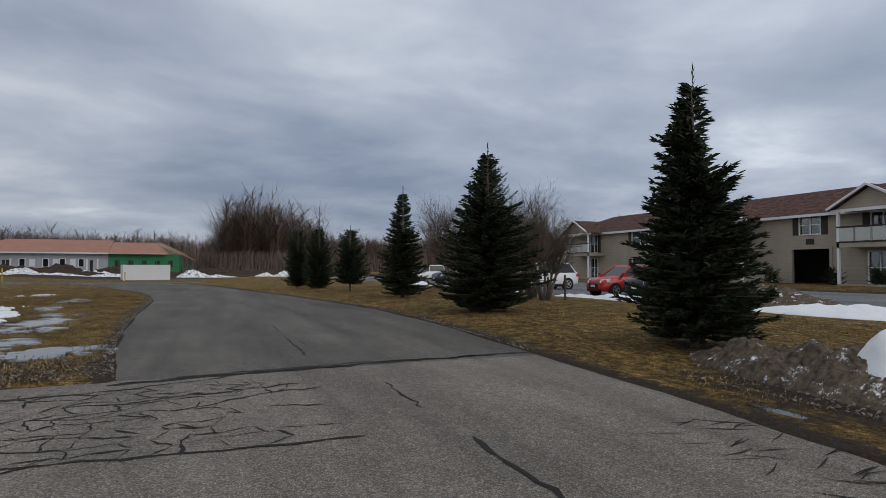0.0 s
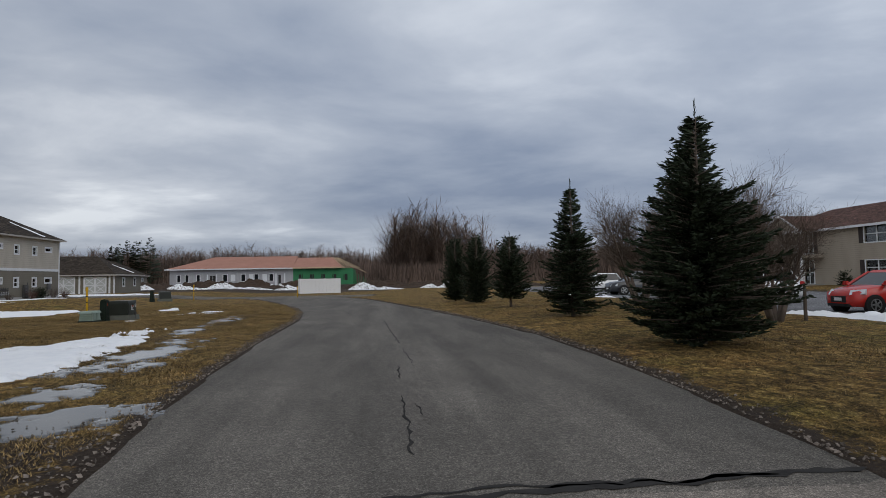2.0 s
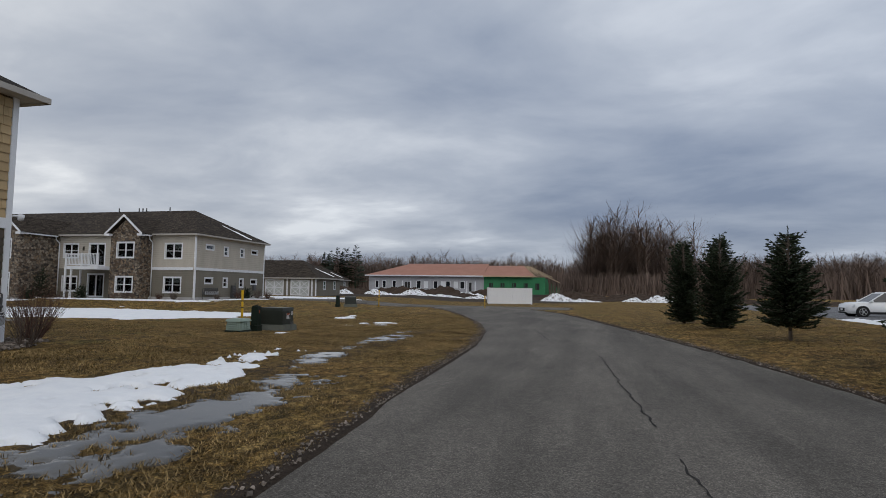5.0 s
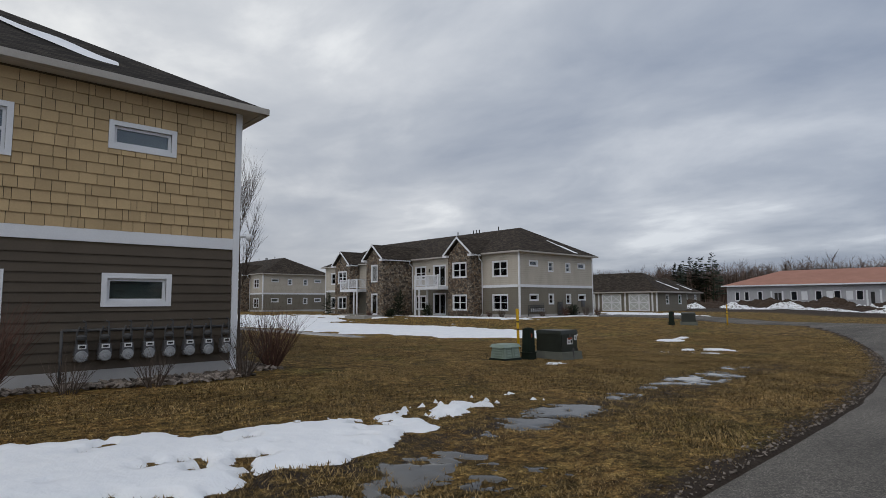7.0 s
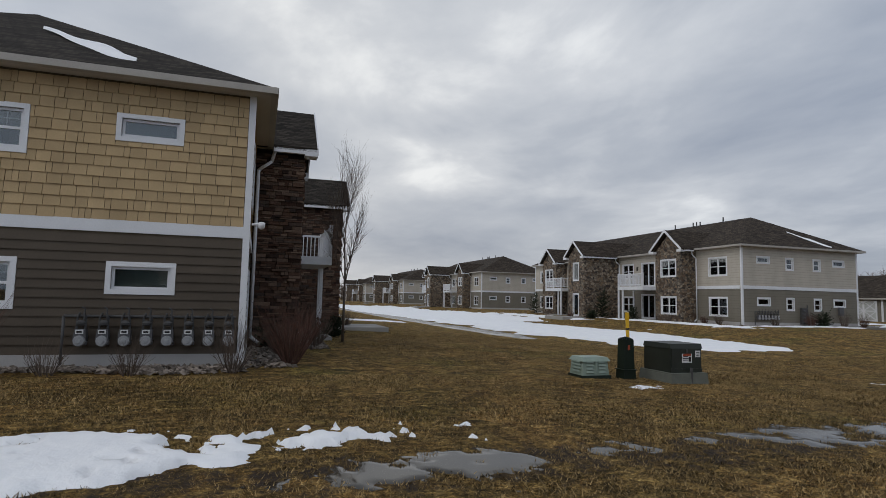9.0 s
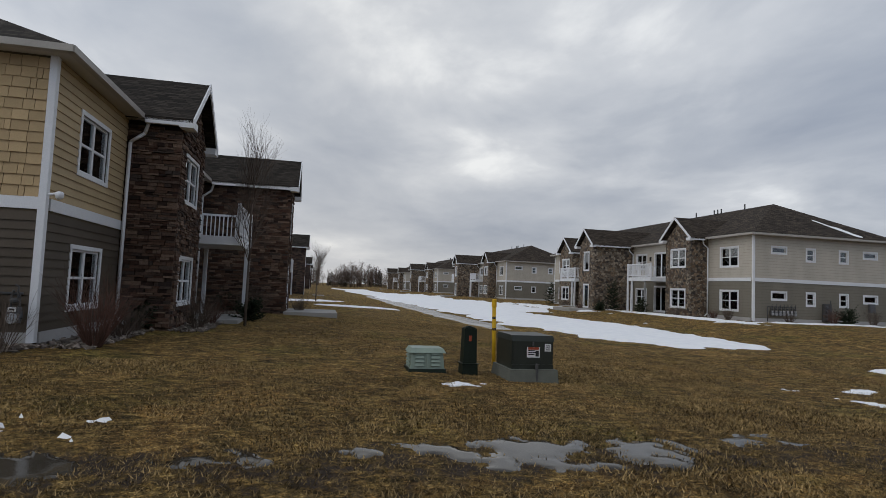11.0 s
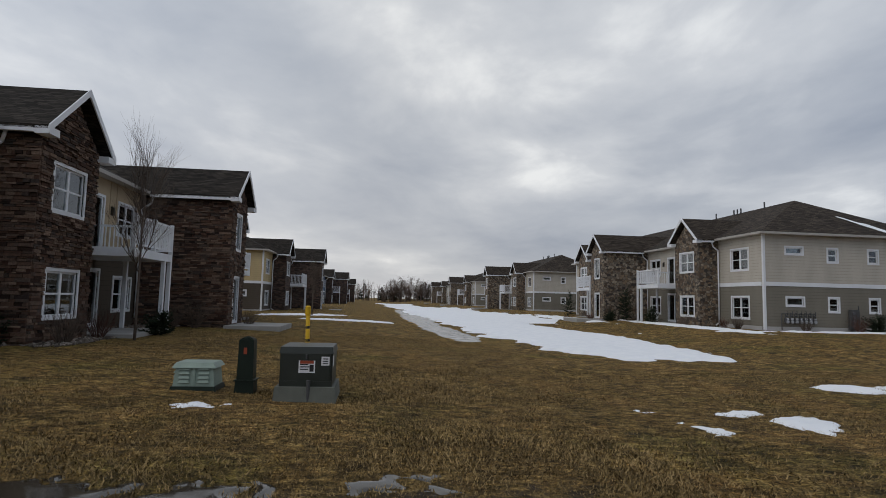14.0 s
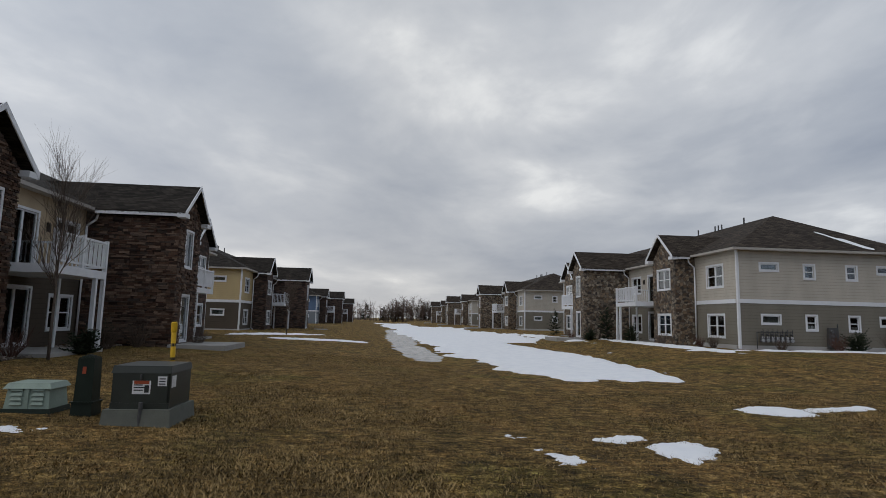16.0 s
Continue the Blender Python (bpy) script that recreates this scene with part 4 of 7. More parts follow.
        for u0 in (a - e, b + e - 0.1):
            mb = MB()
            h.box(mb, u0, u0 + 0.1, 0.45, vf - 0.04, EAVE - 0.16, EAVE - 0.04)
            part("bay_gutter", mb, M["white"], root)
        # downspout in the corner beside the bay
        su = (a - 0.12) if not flip else (b + 0.12)
        mb = MB()
        mb.tube([h.p(su, 0.5, EAVE - 0.08), h.p(su, 0.42, EAVE - 0.4), h.p(su, 0.1, EAVE - 0.65), h.p(su, 0.09, 0.25), h.p(su, 0.3, 0.08)], 0.045, 8)
        part("downspout", mb, M["white"], root, smooth=True)
        su = (BAY2[0] - 0.12) if not flip else (BAY2[1] + 0.12)
        mb = MB()
        mb.tube([h.p(su, 0.5, EAVE - 0.08), h.p(su, 0.42, EAVE - 0.4), h.p(su, 0.1, EAVE - 0.65), h.p(su, 0.09, 0.25)], 0.045, 8)
        part("downspout", mb, M["white"], root, smooth=True)
    # middle stone bay with the entrance
    a, b = BAY2[0], BAY2[1]
    mid = (a + b) / 2
    w2, d2 = (mid - 0.5, mid + 0.5), (mid - 0.5, mid + 0.5)
    mb = h.wall(a, b, -0.2, EAVE, [(*w2, 3.1, 4.75), (*d2, 0.05, 2.05)], BAY2[2], th)
    for u0 in (a, b - th):
        h.box(mb, u0, u0 + th, -0.05, BAY2[2] - th, -0.2, EAVE)
    bm_tri_wall(h, mb, a, b, mid, BAY2[2] - th, BAY2[2], EAVE, EAVE + 1.1)
    root["bay2"] = part("stone_bay", mb, rock, root, fix=True).name
    h.window(root, *w2, 3.1, 4.75, BAY2[2], True, 1, False, 0.9)
    h.window(root, *d2, 0.05, 2.05, BAY2[2], True, 1, False, name="entrance_door")
    e, vf, zt, ze = 0.32, BAY2[2] + 0.32, EAVE + 1.4, EAVE + 0.02
    mb = MB()
    slab(h, mb, [(a - e, vf, ze), (a - e, -3.6, ze), (mid, -3.6, zt), (mid, vf, zt)], 0.1)
    slab(h, mb, [(mid, vf, zt), (mid, -3.6, zt), (b + e, -3.6, ze), (b + e, vf, ze)], 0.1)
    part("gable_roof", mb, M["roof"] if m > 0 else M["roof_b"], root, fix=True)
    for s0, s1 in (((a - e - 0.03, ze - 0.2), (mid, zt - 0.16)), ((mid, zt - 0.16), (b + e + 0.03, ze - 0.2))):
        mb = MB()
        q = [(s0[0], vf + 0.005, s0[1]), (s1[0], vf + 0.005, s1[1]), (s1[0], vf + 0.005, s1[1] + 0.2), (s0[0], vf + 0.005, s0[1] + 0.2)]
        h.poly(mb, *q)
        h.poly(mb, *[(x, y + 0.035, z) for x, y, z in q][::-1])
        for i in range(4):
            j = (i + 1) % 4
            h.poly(mb, q[i], (q[i][0], q[i][1] + 0.035, q[i][2]), (q[j][0], q[j][1] + 0.035, q[j][2]), q[j])
        part("rake_board", mb, M["white"], root, fix=True)
    for u0, u1 in ((a - e, a + 0.12), (b - 0.12, b + e)):
        mb = MB()
        h.box(mb, u0, u1, BAY2[2], vf + 0.03, EAVE - 0.2, EAVE - 0.02)
        part("eave_return", mb, M["white"], root)
    for u0 in (a - e, b + e - 0.1):
        mb = MB()
        h.box(mb, u0, u0 + 0.1, 0.45, vf - 0.04, EAVE - 0.16, EAVE - 0.04)
        part("bay_gutter", mb, M["white"], root)
    mb = MB()
    h.box(mb, a - 0.3, b + 0.3, BAY2[2], BAY2[2] + 2.2, -0.25, 0.02)
    part("entrance_slab", mb, M["slab"], root)
    # main hip roof
    o, zr, up_ = 0.42, EAVE + 2.72, HIP
    q = [(-o, o, EAVE + 0.04), (HL + o, o, EAVE + 0.04), (HL + o, -HD - o, EAVE + 0.04), (-o, -HD - o, EAVE + 0.04)]
    r0, r1 = (up_, -HD / 2, zr), (HL - up_, -HD / 2, zr)
    mb = MB()
    h.poly(mb, q[0], r0, r1, q[1])
    h.poly(mb, q[1], r1, q[2])
    h.poly(mb, q[2], r1, r0, q[3])
    h.poly(mb, q[3], r0, q[0])
    h.poly(mb, *q)
    part("hip_roof", mb, M["roof"] if m > 0 else M["roof_b"], root, fix=True)
    for u0, u1, v0, v1, lab in ((-o, HL + o, o - 0.12, o + 0.02, "front"), (-o, HL + o, -HD - o - 0.02, -HD - o + 0.12, "back"), (-o - 0.02, -o + 0.12, -HD - o, o, "end"), (HL + o - 0.12, HL + o + 0.02, -HD - o, o, "end")):
        mb = MB()
        h.box(mb, u0, u1, v0, v1, EAVE - 0.07, EAVE + 0.055)
        part("gutter", mb, M["gutter"], root)
    mb = MB()
    h.box(mb, -o + 0.1, HL + o - 0.1, -HD - o + 0.1, o - 0.1, EAVE - 0.05, EAVE)
    part("soffit", mb, M["soffit"], root)
    mb = MB()
    h.box(mb, th, HL - th, -HD + th, -th, BAND - 0.1, BAND + 0.1)
    part("floor_plate", mb, M["dark"], root)
    for u, dz in ((6.5, 0.3), (9.0, 0.25), (9.4, 0.25), (9.8, 0.25), (12.0, 0.3)):
        mb = MB()
        mb.stick(h.p(u, -HD / 2 + 0.3, zr - 0.3), h.p(u, -HD / 2 + 0.3, zr + dz), 0.05, 0.05, 8)
        part("vent_pipe", mb, M["steel"], root)
    # attic and inner wall so that no light leaks through
    mb = MB()
    h.box(mb, th + 0.02, HL - th - 0.02, -4.2, -4.1, -0.1, EAVE - 0.1)
    part("inner_wall", mb, M["dark"], root)
    return root


HIP = 4.1
ROW_S, ROW_N = "houses south of the green", "houses north of the green"
H1 = apartment_house((-10.68, 21.48, 0.40), 1, M["h_up"], M["h_lo"], M["ledge"], M["h_batten"], "two-storey apartment house, yellow over dark brown siding with brown stone bays", ROW_S)
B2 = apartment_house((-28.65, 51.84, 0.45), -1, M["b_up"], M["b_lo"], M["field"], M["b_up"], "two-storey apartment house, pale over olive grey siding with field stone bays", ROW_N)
H2 = copy_thing(H1, Matrix.Translation((-49.6, 21.40, 0.25)))
B3 = copy_thing(B2, Matrix.Translation((-74.6, 51.84, 0.45)))
B4 = copy_thing(B2, Matrix.Translation((-120.6, 51.84, 0.45)))
B5 = copy_thing(B2, Matrix.Translation((-166.6, 51.84, 0.45)))
H3 = apartment_house((-104.5, 21.30, 0.10), 1, M["blue_up"], M["blue_lo"], M["ledge"], M["blue_up"], "two-storey apartment house, blue over grey siding with brown stone bays", ROW_S)
H4 = copy_thing(H3, Matrix.Translation((-146.6, 21.2, 0.10)))


# ---- snow, melt water ----
def near_snow(X, Y):
    m = ovals((-5.5, 16.6, 1.45, 3.3, 2), (-5.3, 19.8, 0.85, 2.1, -5), (-6.0, 13.4, 1.3, 2.4, 14), wob=0.8, scale=0.8, seed=31)(X, Y)
    lace = ovals((-5.55, 22.2, 0.42, 1.5, -2), wob=1.1, scale=2.6, seed=77)(X, Y) - 0.12 + 1.9 * (fractal(X, Y, 3.6, 78, 4, 0.65) - 0.55)
    m = np.maximum(m + 0.4 * (fractal(X, Y, 2.8, 8, 4, 0.65) - 0.5), lace)
    hole = np.clip(fractal(X, Y, 3.4, 19, 3) - 0.57, 0, 1) * np.clip(1.2 - m, 0, 1)
    return m - 7.0 * hole


draped("snow_patch", near_snow, -9.2, -2.9, 10.0, 25, 0.06, 0.07, 0.35, M["snow"], "melting sheet of white snow lying on the brown lawn", "snow", rough=0.05)
def gapped(*es, **kw):
    """Ovals with bare streaks of lawn running along the drift."""
    m0 = ovals(*es, **kw)

    def mask(X, Y):
        streak = fractal(X * 0.16, Y * 1.1, 0.9, 91, 4) - 0.5
        bare = 3.2 * np.exp(-(((Y - 43.6 - 0.05 * (X + 31)) / 0.8) ** 2)) * S((X + 48) / 8) * S((-17 - X) / 6)
        return m0(X, Y) - bare - 2.6 * np.clip(streak, 0, 1) * S((Y - 40.5) / 2.5)
    return mask


SNOW = (
    ("long white drift of old snow in the swale", gapped((-31, 40.8, 14, 3.9, 4), (-20.6, 40.5, 4.4, 2.7, 12), (-55, 41.5, 22, 4.9, -2), (-86, 40.5, 32, 5.4, -2), wob=2.6, scale=0.4, seed=5), -118, -11, 29, 50, 0.24, 0.11),
    ("thin strip of snow along the lawn", ovals((-38.5, 28.8, 4.2, 0.9, -52), (-43.5, 25.3, 5, 0.8, -35), wob=0.9, scale=0.4, seed=6), -62, -27, 23, 34, 0.25, 0.07),
    ("snow strip along the house foundation", ovals((-34, 49.6, 9, 0.7, 0), (-27.4, 56, 0.5, 5.6, 0), (-48, 47.3, 9, 0.9, 0), wob=0.8, scale=0.6, seed=7), -62, -25, 44, 64, 0.22, 0.07),
    ("small melting snow patch on the lawn", ovals((-11.3, 41.2, 0.62, 0.75, 10), (-11.55, 42.8, 0.22, 0.9, 10), wob=0.35, scale=1.6, seed=12), -14, -9, 38.5, 45, 0.08, 0.05),
    ("small melting snow patch on the lawn", ovals((-7.75, 37.35, 0.38, 0.62, 60), wob=0.3, scale=1.8, seed=13), -9, -6.5, 36.4, 38.5, 0.05, 0.04),
    ("thin scrap of melting snow on the lawn", ovals((-8.55, 36.9, 0.16, 0.42, 20), wob=0.2, scale=2.2, seed=23), -9.3, -7.9, 36, 37.8, 0.04, 0.03),
    ("small melting snow patch on the lawn", ovals((-8.2, 28.72, 0.14, 0.27, 15), wob=0.1, scale=2, seed=14), -8.8, -7.7, 28, 29.4, 0.04, 0.03),
    ("scrap of snow on the lawn", ovals((-8.65, 35.35, 0.14, 0.2, 15), wob=0.15, scale=2, seed=15), -9.2, -8.1, 34.8, 36, 0.04, 0.03),
    ("thin scrap of melting snow on the lawn", ovals((-7.3, 35.55, 0.1, 0.4, -70), wob=0.1, scale=2, seed=16), -8.2, -6.4, 35, 36.2, 0.04, 0.025),
    ("strip of snow beside the garage", ovals((-33, 70, 9, 1.2, 5), (-26, 66, 5, 0.7, 8), wob=1, scale=0.4, seed=17), -45, -18, 62, 76, 0.3, 0.08),
    ("snow along the parking lot edge", ovals((16.2, 20.8, 0.8, 3.6, 0), (16.0, 31, 0.6, 3.0, 0), (16.3, 45, 0.7, 5.0, 0), wob=0.9, scale=0.5, seed=18), 14, 18.5, 14, 52, 0.15, 0.28),
    ("far snow patch on the green", ovals((-130, 37, 30, 4, 0), (-170, 36, 18, 5, 0), wob=2.5, scale=0.15, seed=19), -200, -95, 28, 46, 0.7, 0.12),
)
for label, mask, x0, x1, y0, y1, st, lift in SNOW:
    lacy = lambda X, Y, mask=mask, f=4.5 if x1 - x0 < 6 else 1.1, a=0.55 if x1 - x0 < 6 else 0.9: mask(X, Y) + a * (fractal(X, Y, f, 48, 4, 0.65) - 0.5)
    draped("snow_patch", lacy, x0, x1, y0, y1, st, lift, 0.3, M["snow"], label, "snow", rough=lift * 0.8, seed=40)
for k, (mask, x0, x1, y0, y1) in enumerate(PUDDLES):
    draped("puddle", patchy(mask, k), x0, x1, y0, y1, 0.06, 0.012, 0.12, M["puddle"], "shallow puddle of melt water on the lawn", "puddle", kind="stuff")
draped("puddle", ovals((5.42, 5.3, 0.12, 0.32, 10), wob=0.12, scale=2.5, seed=58), 5.0, 6.0, 4.7, 5.9, 0.05, 0.012, 0.1, M["puddle"], "small bright puddle in the muddy verge", "puddle")
draped("ice_sheet", ovals((-35, 35.2, 9, 1.1, 2), (-55, 34.9, 16, 1.3, 0), (-80, 34.9, 16, 1.3, 0), wob=0.9, scale=0.5, seed=59), -98, -24, 31.5, 38, 0.2, 0.06, 0.2, M["ice"], "grey slushy ice in the drainage swale", "ice")


def heap(name, at, rx, ry, hz, turn, mat, label, category, seed, n=56, rough=0.5, scale=1.2):
    """A lumpy heap standing on the ground."""
    u = np.linspace(-1.15, 1.15, n)
    U, V = np.meshgrid(u, u)
    r = np.sqrt(U * U + V * V)
    c, s = math.cos(radians(turn)), math.sin(radians(turn))
    X, Y = at[0] + U * rx * c - V * ry * s, at[1] + U * rx * s + V * ry * c
    lump = fractal(X, Y, scale, seed, 5, 0.6)
    Z = ground(X, Y) + hz * (np.clip(1 - r * r, -0.3, 1) ** 1.0 * (1 - rough + 2 * rough * lump)) - 0.06 * (r > 1)
    k = (np.arange(n - 1)[:, None] * n + np.arange(n - 1)[None]).ravel()
    ob = part(name, raw_mesh(name, np.stack([X.ravel(), Y.ravel(), Z.ravel()], 1), np.stack([k, k + 1, k + n + 1, k + n], 1), mat), None)
    return tagged(ob, label, category)


heap("snow_bank", (7.05, 5.85), 2.4, 0.66, 0.42, 80, M["snow_dirty"], "ploughed snow bank covered with grit and dead grass", "snow bank", 61, 130, 0.75, 3.2)
heap("snow_bank", (7.05, 5.05), 0.72, 0.48, 0.62, 80, M["snow"], "clean white lump of ploughed snow on the bank", "snow bank", 62, 60, 0.45, 1.8)
heap("snow_bank", (17.2, 14.6), 1.5, 2.6, 0.75, 15, M["snow_dirty"], "dirty ploughed snow bank at the lot's edge", "snow bank", 63, 70, 0.5, 1.2)
heap("snow_bank", (16.6, 11.8), 1.0, 2.6, 0.32, 10, M["snow"], "low white snow bank at the lot's edge", "snow bank", 64, 60, 0.5, 1.2)
PILES = "earth piles on the building site"
rp = random.Random(4)
for k, (x, y, rx, ry, hz) in enumerate(((-37, 104, 6, 4, 1.5), (-28, 106, 7, 4, 1.7), (-20, 104, 5, 3.5, 1.6), (-12, 106, 6, 4, 1.8), (1, 100, 7, 4, 1.6), (9, 98, 6, 4, 1.4), (15, 101, 5, 4, 1.3), (-44, 100, 5, 3, 1.0), (22, 96, 6, 3, 1.2), (-16, 100, 4, 2.5, 1.0), (30, 94, 7, 3, 0.8))):
    tagged(heap("earth_pile", (x, y), rx, ry, hz * 0.62, rp.uniform(-20, 20), M["soil"], "pile of dug brown earth on the building site", "earth pile", 70 + k, 80, 1.0, 0.75), group=PILES)
for k, (x, y, rx, ry, hz) in enumerate(((-36.5, 99.5, 2.2, 1.2, 1.3), (-31, 101, 2.5, 1.2, 1.1), (-24.5, 101, 2.4, 1.4, 1.5), (-15.5, 102, 2.6, 1.3, 1.6), (-13, 98, 2.6, 1.0, 0.8), (-1.5, 94, 2.2, 1.4, 1.5), (2.0, 93, 2.6, 1.0, 0.7), (12, 92, 2.4, 1.4, 1.7), (8.5, 93, 1.3, 0.9, 1.0), (15, 93, 1.6, 0.8, 0.7), (-27, 96, 2.6, 0.8, 0.5), (-19, 97, 3.5, 0.8, 0.5))):
    tagged(heap("snow_heap", (x, y), rx * 1.1, ry * 0.9, hz * 0.5, rp.uniform(-25, 25), M["snow_black"], "heap of dirty leftover snow against the earth piles", "snow heap", 90 + k, 60, 1.0, 1.3), group="snow heaps on the site")


# ---- trees and shrubs ----
def needles(H, R, seed, first=0.35, power=0.9, whorls=30, per=9, lift=0.12, twig=0.16, bulge=0.0, fine=1.0):
    """Branches and needle sprays of a conifer: stick list and triangle arrays."""
    r = np.random.RandomState(seed)
    mbr = MB()
    tri = []
    for w in range(whorls):
        t = (w + 0.3 * r.rand()) / whorls
        z = first + (H - first) * t ** 0.95
        L0 = R * ((1 - t) ** power) * (1 + bulge * math.sin(math.pi * min(1, t * 1.4))) + 0.06
        if t < 0.1:
            L0 *= 0.72 + 2.6 * t
        zw = z
        for b in range(per if t < 0.6 else max(4, int(per * (1.5 - t) * 0.8))):
            z = zw + (r.rand() - 0.5) * 1.7 * (H - first) / whorls
            a = 2 * math.pi * (b + r.rand()) / per
            L = L0 * (0.45 + 0.55 * r.rand() + (0.28 if r.rand() > 0.86 else 0))
            rise = lift * (0.4 + r.rand()) * (0.2 + 1.6 * t) + 0.55 * max(0.0, t - 0.45)
            d = np.array([math.cos(a), math.sin(a), 0.0])
            side = np.array([-d[1], d[0], 0.0])
            droop = 0.16 * (1 - t)
            n = max(3, int(L / (0.085 / fine)))
            p0 = np.array([0, 0, z])
            tip = p0 + d * L + np.array([0, 0, L * (rise - droop) + 0.16 * L])
            mbr.stick(p0, tip, 0.012 + 0.012 * L, 0.003)
            for i in range(n + 1):
                s = 0.12 + 0.88 * i / n
                c = p0 + d * L * s + np.array([0, 0, L * s * (rise - droop) + 0.16 * L * s * s * s])
                for sg in (-1, 1, 0, -0.6, 0.7):
                    tl = twig * (0.6 + 0.8 * r.rand()) * (1.25 - 0.5 * s)
                    if sg == 0:
                        tl *= 0.9
                    q = d * (0.75 + 0.3 * r.rand()) + side * sg * (0.55 + 0.5 * r.rand()) + np.array([0, 0, 0.75 * r.rand() - 0.22 + (0.45 if sg == 0 else 0)])
                    q /= np.linalg.norm(q)
                    e = c + q * tl
                    wv = np.cross(q, r.randn(3))
                    wv *= (0.016 + 0.012 * r.rand()) / max(1e-6, np.linalg.norm(wv))
                    m2 = c + 0.45 * (e - c)
                    tri.append((c, m2 + wv, e))
                    tri.append((c, e, m2 - wv))
    for k in range(14):
        c = np.array([0, 0, H - 0.02 + 0.36 * k / 14])
        e = c + np.array([r.uniform(-0.05, 0.05), r.uniform(-0.05, 0.05), 0.10])
        tri.append((c + (-0.012, 0, 0), c + (0.012, 0, 0), e))
    return mbr, np.array(tri).reshape(-1, 3)


def conifer(at, H, R, seed, label, **kw):
    z = ground_z(*at)
    root = thing("spruce_tree", (at[0], at[1], z), label, "tree", "evergreens beside the drive")
    sticks, tv = needles(H, R, seed, **kw)
    mb = MB()
    lean = random.Random(seed)
    pts = [(lean.uniform(-0.02, 0.02), lean.uniform(-0.02, 0.02), -0.1 + (H + 0.1) * i / 8) for i in range(9)]
    for i, (a, b) in enumerate(zip(pts, pts[1:])):
        r0, r1 = 0.085 * H / 4.7 * (1 - i / 8.3), 0.085 * H / 4.7 * (1 - (i + 1) / 8.3)
        mb.stick(a, b, r0 + 0.004, r1 + 0.004, 8)
    part("trunk", mb, M["bark"], root, smooth=True)
    part("branch_frame", sticks, M["bark"], root)["kind"] = "stuff"
    part("crown", raw_mesh("crown", tv, np.arange(len(tv)).reshape(-1, 3), M["needle"], False), None, root)["kind"] = "stuff"
    return root


conifer((7.96, 8.63), 4.45, 1.34, 1, "tall dark green spruce with a pointed leader on the lawn", whorls=50, per=13, fine=1.3, power=0.92, first=0.22, twig=0.18)
conifer((7.85, 16.1), 4.55, 1.55, 2, "broad dark green spruce with a thin leader on the lawn", whorls=52, per=13, bulge=0.15, fine=1.25, power=0.85, first=0.15, twig=0.18)
conifer((8.03, 24.4), 4.4, 1.25, 3, "slender dark spruce on the lawn", whorls=42, per=12, power=0.88, first=0.2, twig=0.18)
conifer((7.4, 31.3), 3.15, 1.0, 4, "low rounded pine on the lawn", whorls=30, per=12, power=0.6, lift=0.4, first=0.45, twig=0.2)
conifer((6.8, 37.2), 3.5, 0.95, 5, "dense egg-shaped evergreen on the lawn", whorls=40, per=13, power=0.55, first=0.1, lift=0.8, twig=0.2)
conifer((6.1, 41.3), 3.7, 0.9, 6, "dense egg-shaped evergreen on the lawn", whorls=40, per=13, power=0.55, first=0.1, lift=0.8, twig=0.2)
conifer((16.2, 31.5), 7.2, 1.75, 7, "taller pine behind the row of evergreens", whorls=24, per=10, power=0.42, lift=0.35, first=1.3, twig=0.2)


def limbs(mb, r, a, d, L, rad, depth, spread, up, kids):
    """Grows one limb and its twigs."""
    n = 3 if depth > 1 else 2
    p = Vector(a)
    dv = Vector(d).normalized()
    for i in range(n):
        q = p + dv * (L / n)
        r0, r1 = rad * (1 - 0.6 * i / n), rad * (1 - 0.6 * (i + 1) / n)
        mb.stick(p, q, r0, r1, 5 if rad > 0.03 else 3)
        if depth > 0:
            for k in range(kids if i else max(1, kids - 1)):
                w = r.uniform(0, 2 * math.pi)
                o = dv.orthogonal().normalized()
                o = o * math.cos(w) + dv.cross(o) * math.sin(w)
                nd = (dv + o * spread * r.uniform(0.6, 1.3) + Vector((0, 0, up))).normalized()
                limbs(mb, r, p.lerp(q, r.uniform(0.3, 1.0)), nd, L * r.uniform(0.45, 0.7), r1 * 0.6 + 0.0015, depth - 1, spread, up, kids)
        p = q
        dv = (dv + Vector((r.uniform(-0.16, 0.16), r.uniform(-0.16, 0.16), up * 0.3))).normalized()


def bare_tree(at, H, seed, label, spread=0.5, up=0.25, stems=1, rad=0.06, depth=3, kids=3, name="bare_tree", group=""):
    z = ground_z(*at)
    root = thing(name, (at[0], at[1], z), label, "tree", group)
    r = random.Random(seed)
    for s in range(stems):
        w = r.uniform(0, 6.28)
        lean = 0.0 if stems == 1 else 0.38
        foot = Vector((0.12 * math.cos(w), 0.12 * math.sin(w), -0.08)) * (stems > 1) + Vector((0, 0, -0.05))
        d = Vector((lean * math.cos(w), lean * math.sin(w), 1)).normalized()
        trunk, crown = MB(), MB()
        trunk.stick(foot, foot + d * H * 0.3, rad, rad * 0.8, 8)
        limbs(crown, r, foot + d * H * 0.28, d, H * 0.52, rad * 0.8, depth, spread, up, kids)
        part("trunk", trunk, M["bark"], root, smooth=True)
        part("crown", crown, M["twig"], root)["kind"] = "stuff"
    return root


